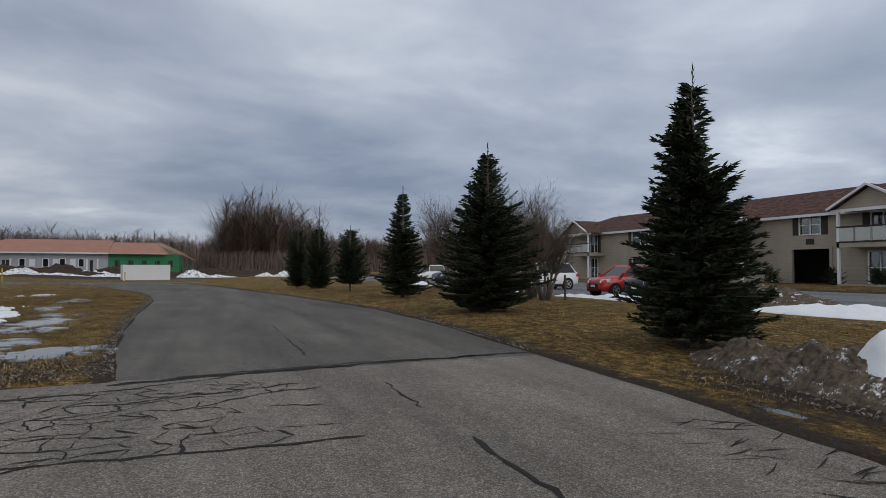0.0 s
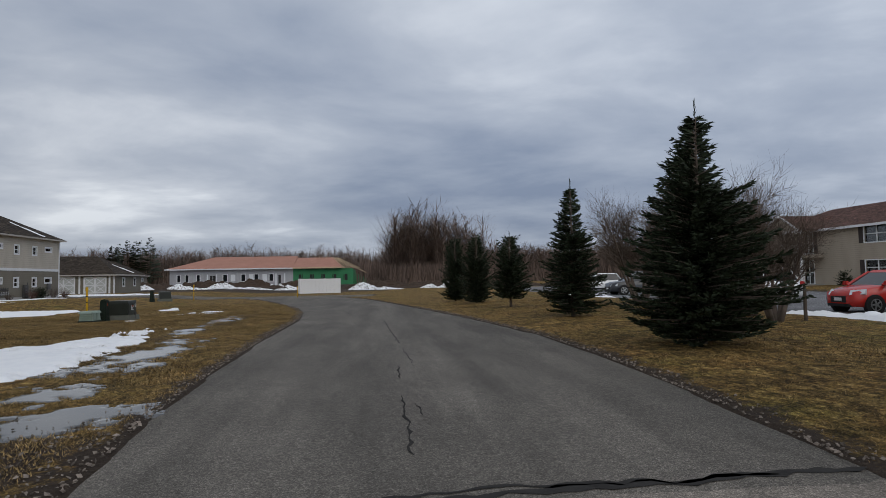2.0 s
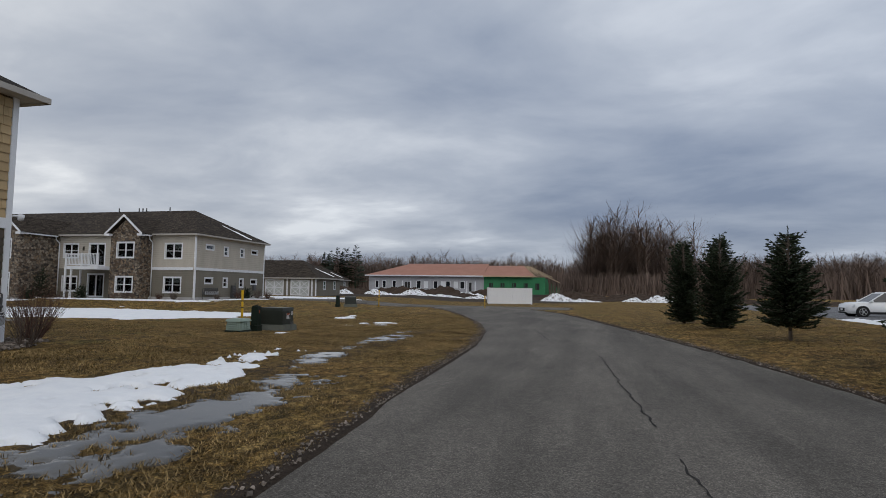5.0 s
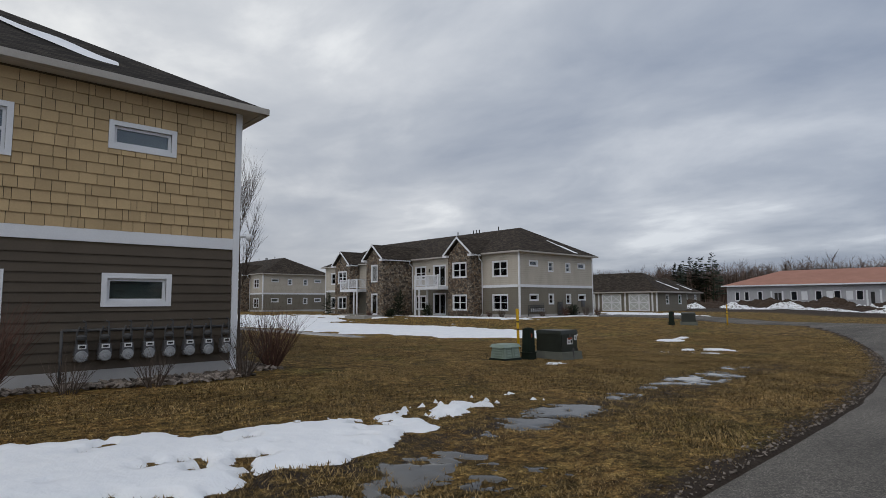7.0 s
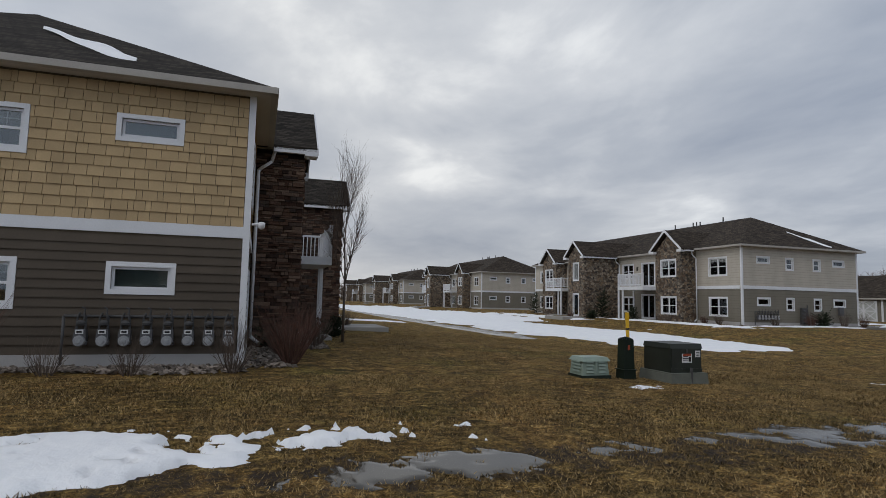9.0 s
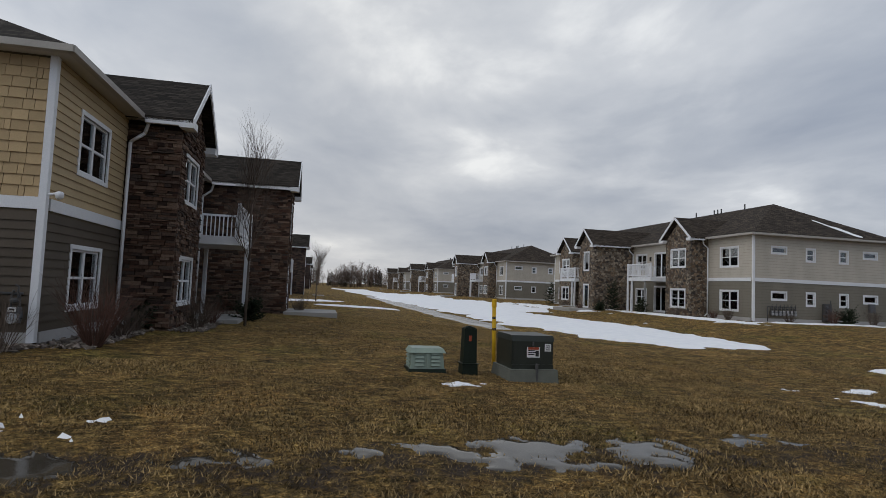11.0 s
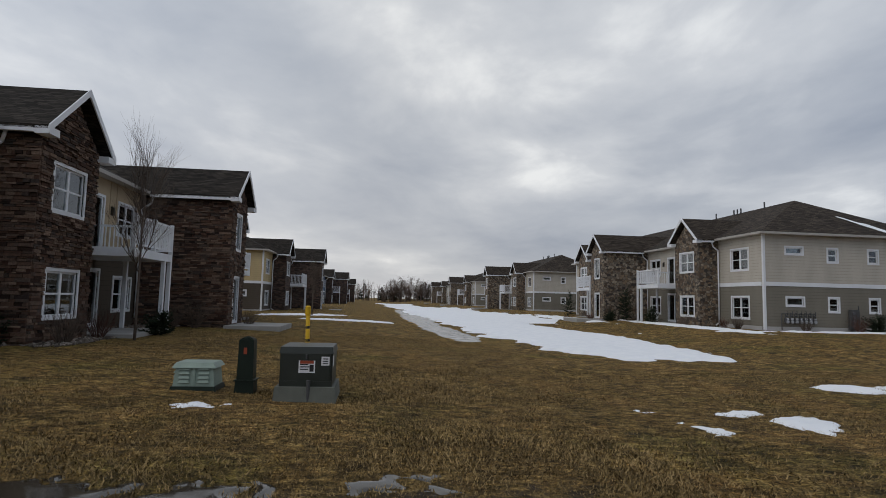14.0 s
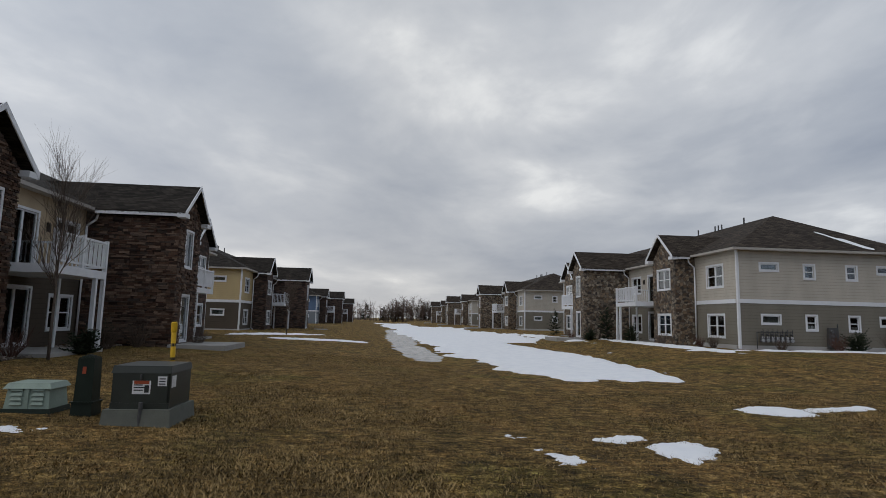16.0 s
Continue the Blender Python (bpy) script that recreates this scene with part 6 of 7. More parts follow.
# ---- garages with barn doors ----
def garage(at, L, D, label):
    h = House(-1)
    root = thing("garage", at, label, "garage", "garages")
    ez, th = 2.35, 0.15
    part("end_wall", h.wall(-D, 0, 0, ez, [(-3.0, -2.2, 0.8, 2.0), (-6.3, -5.5, 0.8, 2.0)], 0, th, False), M["b_lo"], root, fix=True)
    h.window(root, -3.0, -2.2, 0.8, 2.0, 0, False, 1)
    h.window(root, -6.3, -5.5, 0.8, 2.0, 0, False, 1)
    mb = MB()
    h.box(mb, th, L, -th, 0, 0, ez)
    part("front_wall", mb, M["b_lo"], root)
    mb = MB()
    h.box(mb, L - th, L, -D, -th, 0, ez)
    h.box(mb, th, L - th, -D, -D + th, 0, ez)
    part("back_wall", mb, M["b_lo"], root)
    for u in (0.9, 4.6, 8.3, 12.0):
        mb = MB()
        h.box(mb, u, u + 2.7, 0.003, 0.05, 0.02, 2.1)
        door = part("barn_door", mb, M["blind"], root, "grey barn door with white cross bracing")
        for a0, a1, z0, z1 in ((0, 2.7, 0.02, 0.16), (0, 2.7, 1.96, 2.1), (0, 0.14, 0.16, 1.96), (2.56, 2.7, 0.16, 1.96), (1.26, 1.44, 0.16, 1.96), (0.14, 1.26, 1.0, 1.1), (1.44, 2.56, 1.0, 1.1)):
            mb = MB()
            h.box(mb, u + a0, u + a1, 0.05, 0.085, z0, z1)
            part("board", mb, M["white"], door)
        for c0, c1 in ((0.14, 1.26), (1.44, 2.56)):
            for z0, z1 in ((0.16, 1.0), (1.1, 1.96)):
                for f in (0, 1):
                    q0, q1 = (c0, c1) if f else (c1, c0)
                    part("brace", MB().stick(h.p(u + q0, 0.066, z0), h.p(u + q1, 0.066, z1), 0.05, 0.05, 4), M["white"], door)
    for u in (0.55, 4.1, 7.8, 11.5, 15.1):
        mb = MB()
        h.box(mb, u - 0.1, u + 0.1, 0.004, 0.06, 0.0, ez)
        part("post", mb, M["white"], root)
    o, zr = 0.4, ez + 2.5
    q = [(-o, o, ez), (L + o, o, ez), (L + o, -D - o, ez), (-o, -D - o, ez)]
    r0, r1 = (D / 2, -D / 2, zr), (L - D / 2, -D / 2, zr)
    mb = MB()
    h.poly(mb, q[0], r0, r1, q[1])
    h.poly(mb, q[1], r1, q[2])
    h.poly(mb, q[2], r1, r0, q[3])
    h.poly(mb, q[3], r0, q[0])
    h.poly(mb, *q)
    part("hip_roof", mb, M["roof_b"], root, fix=True)
    for u0, u1, v0, v1 in ((-o, L + o, o - 0.1, o + 0.02), (-o - 0.02, -o + 0.1, -D - o, o)):
        mb = MB()
        h.box(mb, u0, u1, v0, v1, ez - 0.14, ez + 0.02)
        part("gutter", mb, M["gutter"], root)
    mb = MB()
    h.box(mb, -0.04, 0.1, -0.1, 0.04, 0, ez)
    part("corner_board", mb, M["white"], root)
    return root


garage((-32.0, 80.8, ground_z(-32, 80.8)), 18, 7.8, "low grey garage with white barn doors and brown hip roof")
g2 = garage((-40.5, 104.5, ground_z(-40, 104)), 14, 7.8, "second low garage with brown hip roof behind the first")

# ---- long low building under construction ----
def site_building():
    z0 = ground_z(-25, 126)
    root = thing("unfinished_building", (0, 0, z0), "long low building under construction with orange roof sheathing", "building")
    h = House(-1)
    y, ez, th = 126.0, 3.6, 0.2

    def bx(mb, x0, x1, ya, yb, a, b):
        return mb.box(x0, x1, ya, yb, a, b)
    holes = [(-40.0, -39.4), (-38.4, -37.8), (-36.2, -35.6), (-31.0, -30.2), (-27.4, -26.6), (-24.8, -24.0), (-21.8, -21.0)]
    xs = [-41.5]
    for a, b in holes:
        xs += [a, b]
    xs.append(-17.0)
    mb = MB()
    bx(mb, -41.5, -17.0, y, y + th, 0, 1.0)
    bx(mb, -41.5, -17.0, y, y + th, 2.4, ez)
    for a, b in zip(xs[::2], xs[1::2]):
        bx(mb, a, b, y, y + th, 1.0, 2.4)
    bx(mb, -41.5, -41.3, y + th, y + 14, 0, ez)
    part("grey_wall", mb, M["red_wall"], root)
    for a, b in holes:
        w = part("window", MB().box(a - 0.12, a, y - 0.04, y + 0.05, 0.9, 2.5).box(b, b + 0.12, y - 0.04, y + 0.05, 0.9, 2.5).box(a, b, y - 0.04, y + 0.05, 2.4, 2.5).box(a, b, y - 0.04, y + 0.05, 0.9, 1.0), M["white"], root)
        part("pane", MB().box(a, b, y + 0.06, y + 0.08, 1.0, 2.4), M["car_glass"], w)
    for a in (-33.6, -33.0, -20.0):
        part("door_opening", MB().box(a, a + 0.5, y - 0.02, y - 0.01, 0.1, 2.2), M["dark"], root)
    for a, b in ((-34.2, -32.2), (-20.6, -18.6)):
        part("white_panel", MB().box(a, a + 0.25, y - 0.05, y - 0.022, 0.0, 2.5).box(b - 0.25, b, y - 0.05, y - 0.022, 0.0, 2.5), M["white"], root)
    for a in (-32.5 + 3.0, -25.9, -23.2):
        part("white_panel", MB().box(a, a + 0.9, y - 0.05, y - 0.022, 1.0, 2.4), M["white"], root)
    mb = MB()
    bx(mb, -17.0, -4.8, y, y + th, 0, ez - 0.2)
    bx(mb, -5.0, -4.8, y + th, y + 12, 0, ez - 0.4)
    part("green_wall", mb, M["green_board"], root)
    for k in range(11):
        part("stud", MB().box(-16.5 + 1.1 * k, -16.4 + 1.1 * k, y - 0.05, y - 0.002, 0, ez - 0.2), M["green_board"], root)
    for k in range(5):
        part("window_opening", MB().box(-15.9 + 2.3 * k, -15.1 + 2.3 * k, y - 0.012, y - 0.007, 0.9, 2.2), M["dark"], root)
    def roof(x0, x1, zr, hip0, hip1, nm, d=14, dz=0.0):
        q = [(x0 - 0.6, y - 0.8, ez - dz), (x1, y - 0.8, ez - dz), (x1, y + d + 0.8, ez - dz), (x0 - 0.6, y + d + 0.8, ez - dz)]
        a, b = (x0 + hip0, y + d / 2, zr), (x1 - hip1, y + d / 2, zr)
        mb = MB()
        mb.poly(q[0], q[1], b, a)
        mb.poly(q[1], q[2], b)
        mb.poly(q[2], q[3], a, b)
        mb.poly(q[3], q[0], a)
        mb.poly(*q[::-1])
        return part(nm, mb, M["plywood"], root, fix=True)
    roof(-41.5, -17.0, 6.3, 7, 0.05, "roof_deck")
    roof(-16.4, -7.0, 5.9, -0.5, 2.5, "roof_deck", 12, 0.0)
    part("fascia", MB().box(-42.2, -17.0, y - 0.86, y - 0.8, ez - 0.2, ez + 0.04), M["white"], root)
    part("fascia", MB().box(-17.0, -6.9, y - 0.86, y - 0.8, ez - 0.2, ez + 0.04), M["lumber"], root)
    for k in range(9):
        x = -13.0 + 0.75 * k
        part("truss", MB().box(x, x + 0.08, y + 5.2, y + 5.3, 4.9, 6.3 - 0.05 * k), M["lumber"], root)
    for k in range(7):
        x = -7.0 + 0.6 * k
        part("rafter", MB().stick((x, y - 0.5, ez - 0.2), (-9.5 + 0.2 * k, y + 6, 5.8), 0.06, 0.06, 4), M["lumber"], root)
    for k in range(6):
        part("stud", MB().box(-4.7 + 0.5 * k, -4.6 + 0.5 * k, y + 1.0, y + 1.1, 0, 2.6 - 0.25 * k), M["green_board"], root)
    part("top_plate", MB().stick((-9.5, y + 6, 5.9), (-2.0, y - 0.5, 2.4), 0.07, 0.07, 4), M["lumber"], root)
    return root


site_building()


# ---- brick-roofed apartment building across the parking lot ----
def lot_apartments():
    X, z0 = 41.0, ground_z(41, 30)
    root = thing("lot_apartment_building", (X, 0, z0), "two-storey tan apartment building with red-brown roof and gabled porches", "apartment building")
    ez, dep, y0, y1 = 5.0, 11.0, 2.0, 62.0
    opens = [(28.1, 30.9, 0.0, 2.5), (28.75, 30.25, 3.6, 4.95), (46.0, 48.3, 3.55, 4.9), (42.4, 44.3, 3.55, 4.9), (46.0, 48.3, 0.9, 2.05), (42.4, 44.3, 0.9, 2.05), (39.2, 40.9, 3.55, 4.9), (39.2, 40.9, 0.9, 2.05), (12.0, 13.6, 3.55, 4.9), (16.0, 17.6, 3.55, 4.9), (12.0, 13.6, 0.9, 2.1), (16.0, 17.6, 0.9, 2.1),
             (24.2, 25.5, 0.1, 2.2), (35.3, 36.9, 0.9, 2.1), (35.3, 36.9, 3.5, 4.8), (23.9, 25.3, 2.9, 4.8), (54.0, 55.2, 0.1, 2.2), (54.0, 55.2, 2.9, 4.8)]
    ys = sorted({y0, y1, *[o[0] for o in opens], *[o[1] for o in opens]})
    zs = sorted({0.0, ez, *[o[2] for o in opens], *[o[3] for o in opens]})
    mb = MB()
    for a, b in zip(ys, ys[1:]):
        for c, d in zip(zs, zs[1:]):
            if not any(o[0] < (a + b) / 2 < o[1] and o[2] < (c + d) / 2 < o[3] for o in opens):
                mb.box(0, 0.2, a, b, c, d)
    part("wall", mb, M["apt_wall"], root, fix=True)
    part("end_wall", MB().box(0.2, dep, y0, y0 + 0.2, 0, ez), M["apt_wall"], root)
    part("end_wall", MB().box(0.2, dep, y1 - 0.2, y1, 0, ez), M["apt_wall"], root)
    part("back_wall", MB().box(dep, dep + 0.2, y0, y1, 0, ez), M["apt_wall"], root)
    part("inner_wall", MB().box(4.0, 4.1, y0 + 0.2, y1 - 0.2, 0, ez), M["dark"], root)
    part("breezeway_trim", MB().box(-0.06, 0.0, 27.9, 28.1, 0, 2.7).box(-0.06, 0.0, 30.9, 31.1, 0, 2.7).box(-0.06, 0.0, 28.1, 30.9, 2.5, 2.7), M["apt_wall"], root)
    nm = part("number_plate", MB().box(-0.05, -0.005, 29.2, 29.8, 2.85, 3.25), M["shutter"], root, "dark number plate over the breezeway")
    for a, b, c, d in opens[1:]:
        w = part("window", MB().box(-0.05, 0.0, a - 0.08, a, c - 0.08, d + 0.08).box(-0.05, 0.0, b, b + 0.08, c - 0.08, d + 0.08).box(-0.05, 0.0, a, b, d, d + 0.08).box(-0.05, 0.0, a, b, c - 0.08, c).box(0.02, 0.06, (a + b) / 2 - 0.04, (a + b) / 2 + 0.04, c, d).box(0.03, 0.07, a, b, (c + d) / 2 - 0.03, (c + d) / 2 + 0.03), M["white"], root)
        part("pane", MB().box(0.08, 0.09, a, b, c, d), M["glass"], w)
        if c > 0.5:
            for s0, s1 in ((a - 0.55, a - 0.1), (b + 0.1, b + 0.55)):
                part("shutter", MB().box(-0.05, -0.004, s0, s1, c - 0.05, d + 0.05), M["shutter"], w)
    for c0, c1 in ((52.8, 57.2), (33.4, 37.8), (21.9, 26.2), (6.0, 10.3)):
        mid = (c0 + c1) / 2
        po = 2.2
        part("porch_floor", MB().box(-po, -0.004, c0, c1, 2.45, 2.75), M["apt_wall"], root)
        part("porch_slab", MB().box(-po, -0.004, c0, c1, -0.2, 0.06), M["slab"], root)
        for yy in (c0 + 0.08, c1 - 0.08):
            part("porch_post", MB().box(-po, -po + 0.16, yy - 0.08, yy + 0.08, 0, ez), M["white"], root)
        part("railing_cap", MB().box(-po - 0.02, -po + 0.08, c0, c1, 3.75, 3.85).box(-po - 0.02, -po + 0.08, c0, c1, 2.75, 2.85), M["shutter"], root)
        n = 4
        for k in range(n):
            a, b = c0 + 0.12 + (c1 - c0 - 0.24) * k / n, c0 + 0.12 + (c1 - c0 - 0.24) * (k + 1) / n
            part("railing_panel", MB().box(-po + 0.01, -po + 0.05, a + 0.06, b - 0.06, 2.88, 3.72), M["blind"], root)
        part("porch_ceiling", MB().box(-po, -0.004, c0, c1, ez - 0.12, ez), M["apt_wall"], root)
        mb = MB()
        e, zt, ze = 0.35, ez + 1.45, ez
        for s in (c0 - e, c1 + e):
            q = [(-po - 0.4, s, ze), (4.5, s, ze), (4.5, mid, zt), (-po - 0.4, mid, zt)]
            mb.poly(*q)
            mb.poly(*[(x, y, z - 0.1) for x, y, z in q])
        part("porch_roof", mb, M["roof_red"], root)
        mb = MB()
        mb.poly((-po, c0, ze), (-po, c1, ze), (-po, mid, zt - 0.15))
        part("gable", mb, M["apt_wall"], root)
        for s in (c0 - e, c1 + e):
            part("rake_board", MB().stick((-po - 0.41, s, ze - 0.03), (-po - 0.41, mid, zt - 0.03), 0.1, 0.1, 4), M["white"], root)
        part("beam", MB().box(-po - 0.03, -po + 0.1, c0 - e, c1 + e, ez - 0.22, ez - 0.02), M["white"], root)
    mb = MB()
    o, zr = 0.5, ez + 2.4
    q = [(-o, y0 - o, ez), (dep + o, y0 - o, ez), (dep + o, y1 + o, ez), (-o, y1 + o, ez)]
    a, b = (dep / 2, y0 + 4, zr), (dep / 2, y1 - 4, zr)
    mb.poly(q[3], q[0], a, b)
    mb.poly(q[0], q[1], a)
    mb.poly(q[1], q[2], b, a)
    mb.poly(q[2], q[3], b)
    mb.poly(*q)
    part("roof", mb, M["roof_red"], root, fix=True)
    part("fascia", MB().box(-o - 0.04, -o + 0.06, y0 - o, y1 + o, ez - 0.18, ez + 0.02), M["white"], root)
    part("chimney_pipe", MB().box(3.0, 3.25, 45.5, 45.75, ez + 1.2, ez + 2.2), M["shutter"], root)
    for k, yy in enumerate((27.0, 31.6, 24.2, 38.2, 41.5, 45, 49)):
        evergreen_bush((X - 1.3, yy), 1.0, 0.75, 180 + k, "clipped dark hedge shrub before the tan building")
    return root


lot_apartments()


# ---- parked cars ----
def car(at, heading, kind, paint, label):
    z = ground_z(*at)
    root = thing("car", (at[0], at[1], z), label, "car", "cars in the lot")
    root.rotation_euler = (0, 0, radians(heading))
    L, W, Ht, belt, nose = {"suv": (4.6, 1.86, 1.70, 1.02, 0.95), "hatch": (3.7, 1.6, 1.48, 0.95, 0.85), "sedan": (4.6, 1.84, 1.66, 1.0, 0.95)}[kind]
    # sections from nose (+x) to tail: x, half width at sill, half width at belt, belt height, floor
    secs = [(L / 2, 0.62, 0.60, nose * 0.62, 0.30), (L / 2 - 0.12, 0.86, 0.84, nose * 0.86, 0.22), (L / 2 - 0.55, 0.97, 0.93, nose, 0.2), (L * 0.2, 1.0, 0.96, belt, 0.2), (-L * 0.1, 1.0, 0.97, belt + 0.02, 0.2), (-L / 2 + 0.5, 1.0, 0.95, belt + 0.06, 0.22), (-L / 2 + 0.1, 0.92, 0.88, belt + 0.05, 0.3), (-L / 2, 0.75, 0.75, belt - 0.1, 0.42)]
    mb = MB()
    rows = []
    hw = W / 2
    for x, a, b, t, f in secs:
        rows.append([(x, -hw * a * 0.94, f), (x, -hw * a, f + 0.22), (x, -hw * b, t - 0.05), (x, -hw * b * 0.9, t), (x, 0, t + 0.02), (x, hw * b * 0.9, t), (x, hw * b, t - 0.05), (x, hw * a, f + 0.22), (x, hw * a * 0.94, f)])
    k = len(mb.v)
    n = len(rows[0])
    for r in rows:
        mb.v += r
    for i in range(len(rows) - 1):
        for j in range(n):
            j2 = (j + 1) % n
            mb.f.append((k + i * n + j, k + i * n + j2, k + (i + 1) * n + j2, k + (i + 1) * n + j))
    mb.f += [tuple(range(k, k + n)), tuple(range(k + (len(rows) - 1) * n + n - 1, k + (len(rows) - 1) * n - 1, -1))]
    part("body", mb, paint, root, smooth=True, fix=True)
    xs = (L * 0.22, L * 0.02, -L * 0.30, -L / 2 + (0.28 if kind != "hatch" else 0.2))
    gl = MB()
    b0, b1 = hw * 0.93, hw * 0.74
    zt = Ht - 0.06
    lo = [(xs[0], -b0, belt - 0.02), (xs[3], -b0, belt + 0.03), (xs[3], b0, belt + 0.03), (xs[0], b0, belt - 0.02)]
    hi = [(xs[1], -b1, zt), (xs[2] - 0.25, -b1, zt - 0.03), (xs[2] - 0.25, b1, zt - 0.03), (xs[1], b1, zt)]
    gl.hull8(lo + hi)
    part("cabin_glass", gl, M["car_glass"], root, "dark glass round the cabin", fix=True)
    rf = MB()
    rf.hull8([(xs[1] + 0.05, -b1 - 0.01, zt - 0.03), (xs[2] - 0.32, -b1 - 0.01, zt - 0.05), (xs[2] - 0.32, b1 + 0.01, zt - 0.05), (xs[1] + 0.05, b1 + 0.01, zt - 0.03), (xs[1] - 0.1, -b1 + 0.12, Ht), (xs[2] - 0.1, -b1 + 0.12, Ht - 0.02), (xs[2] - 0.1, b1 - 0.12, Ht - 0.02), (xs[1] - 0.1, b1 - 0.12, Ht)])
    part("roof", rf, paint, root, fix=True)
    for s in (-1, 1):
        for xa, xb in ((xs[0], xs[1]), (xs[3], xs[2] - 0.25)):
            part("pillar", MB().stick((xa, s * b0, belt), (xb, s * b1, zt), 0.045, 0.04, 6), paint, root)
        part("pillar", MB().stick((-0.15 * L / 4, s * b0 * 1.005, belt), (-0.2 * L / 4, s * b1 * 1.01, zt), 0.04, 0.035, 6), paint, root)
        part("mirror", MB().box(L * 0.19, L * 0.19 + 0.12, s * (hw * 0.97), s * (hw * 0.97 + 0.2), belt, belt + 0.14, 0.02), paint, root)
        part("headlight", MB().hull8([(L / 2 - 0.05, s * hw * 0.55, 0.62), (L / 2 - 0.42, s * hw * 0.93, 0.64), (L / 2 - 0.46, s * hw * 0.90, 0.80), (L / 2 - 0.2, s * hw * 0.5, 0.78), (L / 2 - 0.01, s * hw * 0.58, 0.63), (L / 2 - 0.30, s * hw * 0.97, 0.66), (L / 2 - 0.42, s * hw * 0.95, 0.83), (L / 2 - 0.10, s * hw * 0.55, 0.79)]), M["lamp_lens"], root, "clear headlight", fix=True)
        part("tail_lamp", MB().box(-L / 2 - 0.01, -L / 2 + 0.25, s * hw * 0.72, s * hw * 0.94, belt - 0.22, belt - 0.02, 0.02), M["tail_lens"], root, "red tail lamp")
        part("sill", MB().box(-L * 0.28, L * 0.26, s * hw * 0.93, s * hw * 1.0, 0.19, 0.34), M["black_trim"], root)
        for x in (L * 0.31, -L * 0.30):
            R = 0.34 if kind != "hatch" else 0.29
            arch = MB().stick((x, s * hw * 0.80, R), (x, s * (hw * 1.003), R), R + 0.06, R + 0.06, 20)
            part("wheel_arch", arch, M["black_trim"], root)
            wh = part("wheel", MB().stick((x, s * (hw - 0.2), R), (x, s * (hw + 0.015), R), R, R, 24), M["tyre"], root, "black tyre", smooth=False)
            rim = MB().stick((x, s * (hw + 0.0), R), (x, s * (hw + 0.022), R), R * 0.2, R * 0.16, 12)
            for q in range(5):
                w = 2 * math.pi * q / 5
                rim.stick((x, s * (hw + 0.018), R), (x + R * 0.66 * math.cos(w), s * (hw + 0.018), R + R * 0.66 * math.sin(w)), 0.035, 0.03, 4)
            ring = [(x + R * 0.66 * math.cos(2 * math.pi * q / 18), s * (hw + 0.018), R + R * 0.66 * math.sin(2 * math.pi * q / 18)) for q in range(19)]
            rim.tube(ring, 0.018, 4)
            part("rim", rim, M["rim"], wh, "alloy rim")
    part("grille", MB().box(L / 2 - 0.06, L / 2 + 0.012, -hw * 0.42, hw * 0.42, 0.36, 0.58), M["black_trim"], root)
    part("licence_plate", MB().box(L / 2 + 0.01, L / 2 + 0.022, -0.16, 0.16, 0.42, 0.53), M["sticker"], root)
    part("bumper_trim", MB().box(L / 2 - 0.1, L / 2 + 0.008, -hw * 0.6, hw * 0.6, 0.22, 0.32), M["black_trim"], root)
    part("rear_bumper", MB().box(-L / 2 - 0.03, -L / 2 + 0.1, -hw * 0.7, hw * 0.7, 0.36, 0.6), M["black_trim"], root)
    return root


car((19.8, 32.2), 180, "suv", M["paint_white"], "white compact SUV parked in the lot")
car((19.4, 24.0), 180, "hatch", M["paint_red"], "small red hatchback parked in the lot")
car((19.8, 21.1), 180, "sedan", M["paint_dark"], "dark grey crossover parked beside the red hatchback")
car((20.5, 46.5), 180, "suv", M["paint_dark"], "dark crossover parked further along the lot")
car((21.0, 56.0), 180, "sedan", M["paint_white"], "white car parked far along the lot")
for x, y in ((13.6, 20.6), (15.6, 27.0)):
    z = ground_z(x, y)
    tagged(part("wooden_post", MB().stick((x, y, z - 0.1), (x, y, z + 1.0), 0.05, 0.045, 8), M["bark"], None), "short weathered wooden post by the parking lot", "post")
z = ground_z(15.2, 26.0)
tagged(part("green_post", MB().stick((15.2, 24.3, z - 0.1), (15.2, 24.3, z + 0.9), 0.045, 0.04, 8), M["black_trim"], None), "short dark post at the lot's edge", "post")


# ---- stone bed along the near house ----
def pebbles(name, spots, seed, lo, hi, mat, label, category):
    r = np.random.RandomState(seed)
    base = np.array([(1, 0, 0), (-1, 0, 0), (0, 1, 0), (0, -1, 0), (0, 0, 1), (0, 0, -1)], float)
    faces = np.array([(0, 2, 4), (2, 1, 4), (1, 3, 4), (3, 0, 4), (2, 0, 5), (1, 2, 5), (3, 1, 5), (0, 3, 5)])
    V, F = [], []
    for k, (x, y) in enumerate(spots):
        s = lo + (hi - lo) * r.rand() ** 1.5
        m = Euler(r.rand(3) * 0.7 + np.array([0, 0, r.rand() * 6])).to_matrix()
        p = (base * (1 + 0.35 * r.randn(6, 1)) * np.array([s, s * (0.6 + 0.4 * r.rand()), s * 0.5])) @ np.array(m).T
        V.append(p + np.array([x, y, ground_z(x, y) + s * 0.2 + 0.02]))
        F.append(faces + 6 * k)
    ob = part(name, raw_mesh(name, np.concatenate(V), np.concatenate(F), mat, False), None)
    return tagged(ob, label, category, kind="stuff")


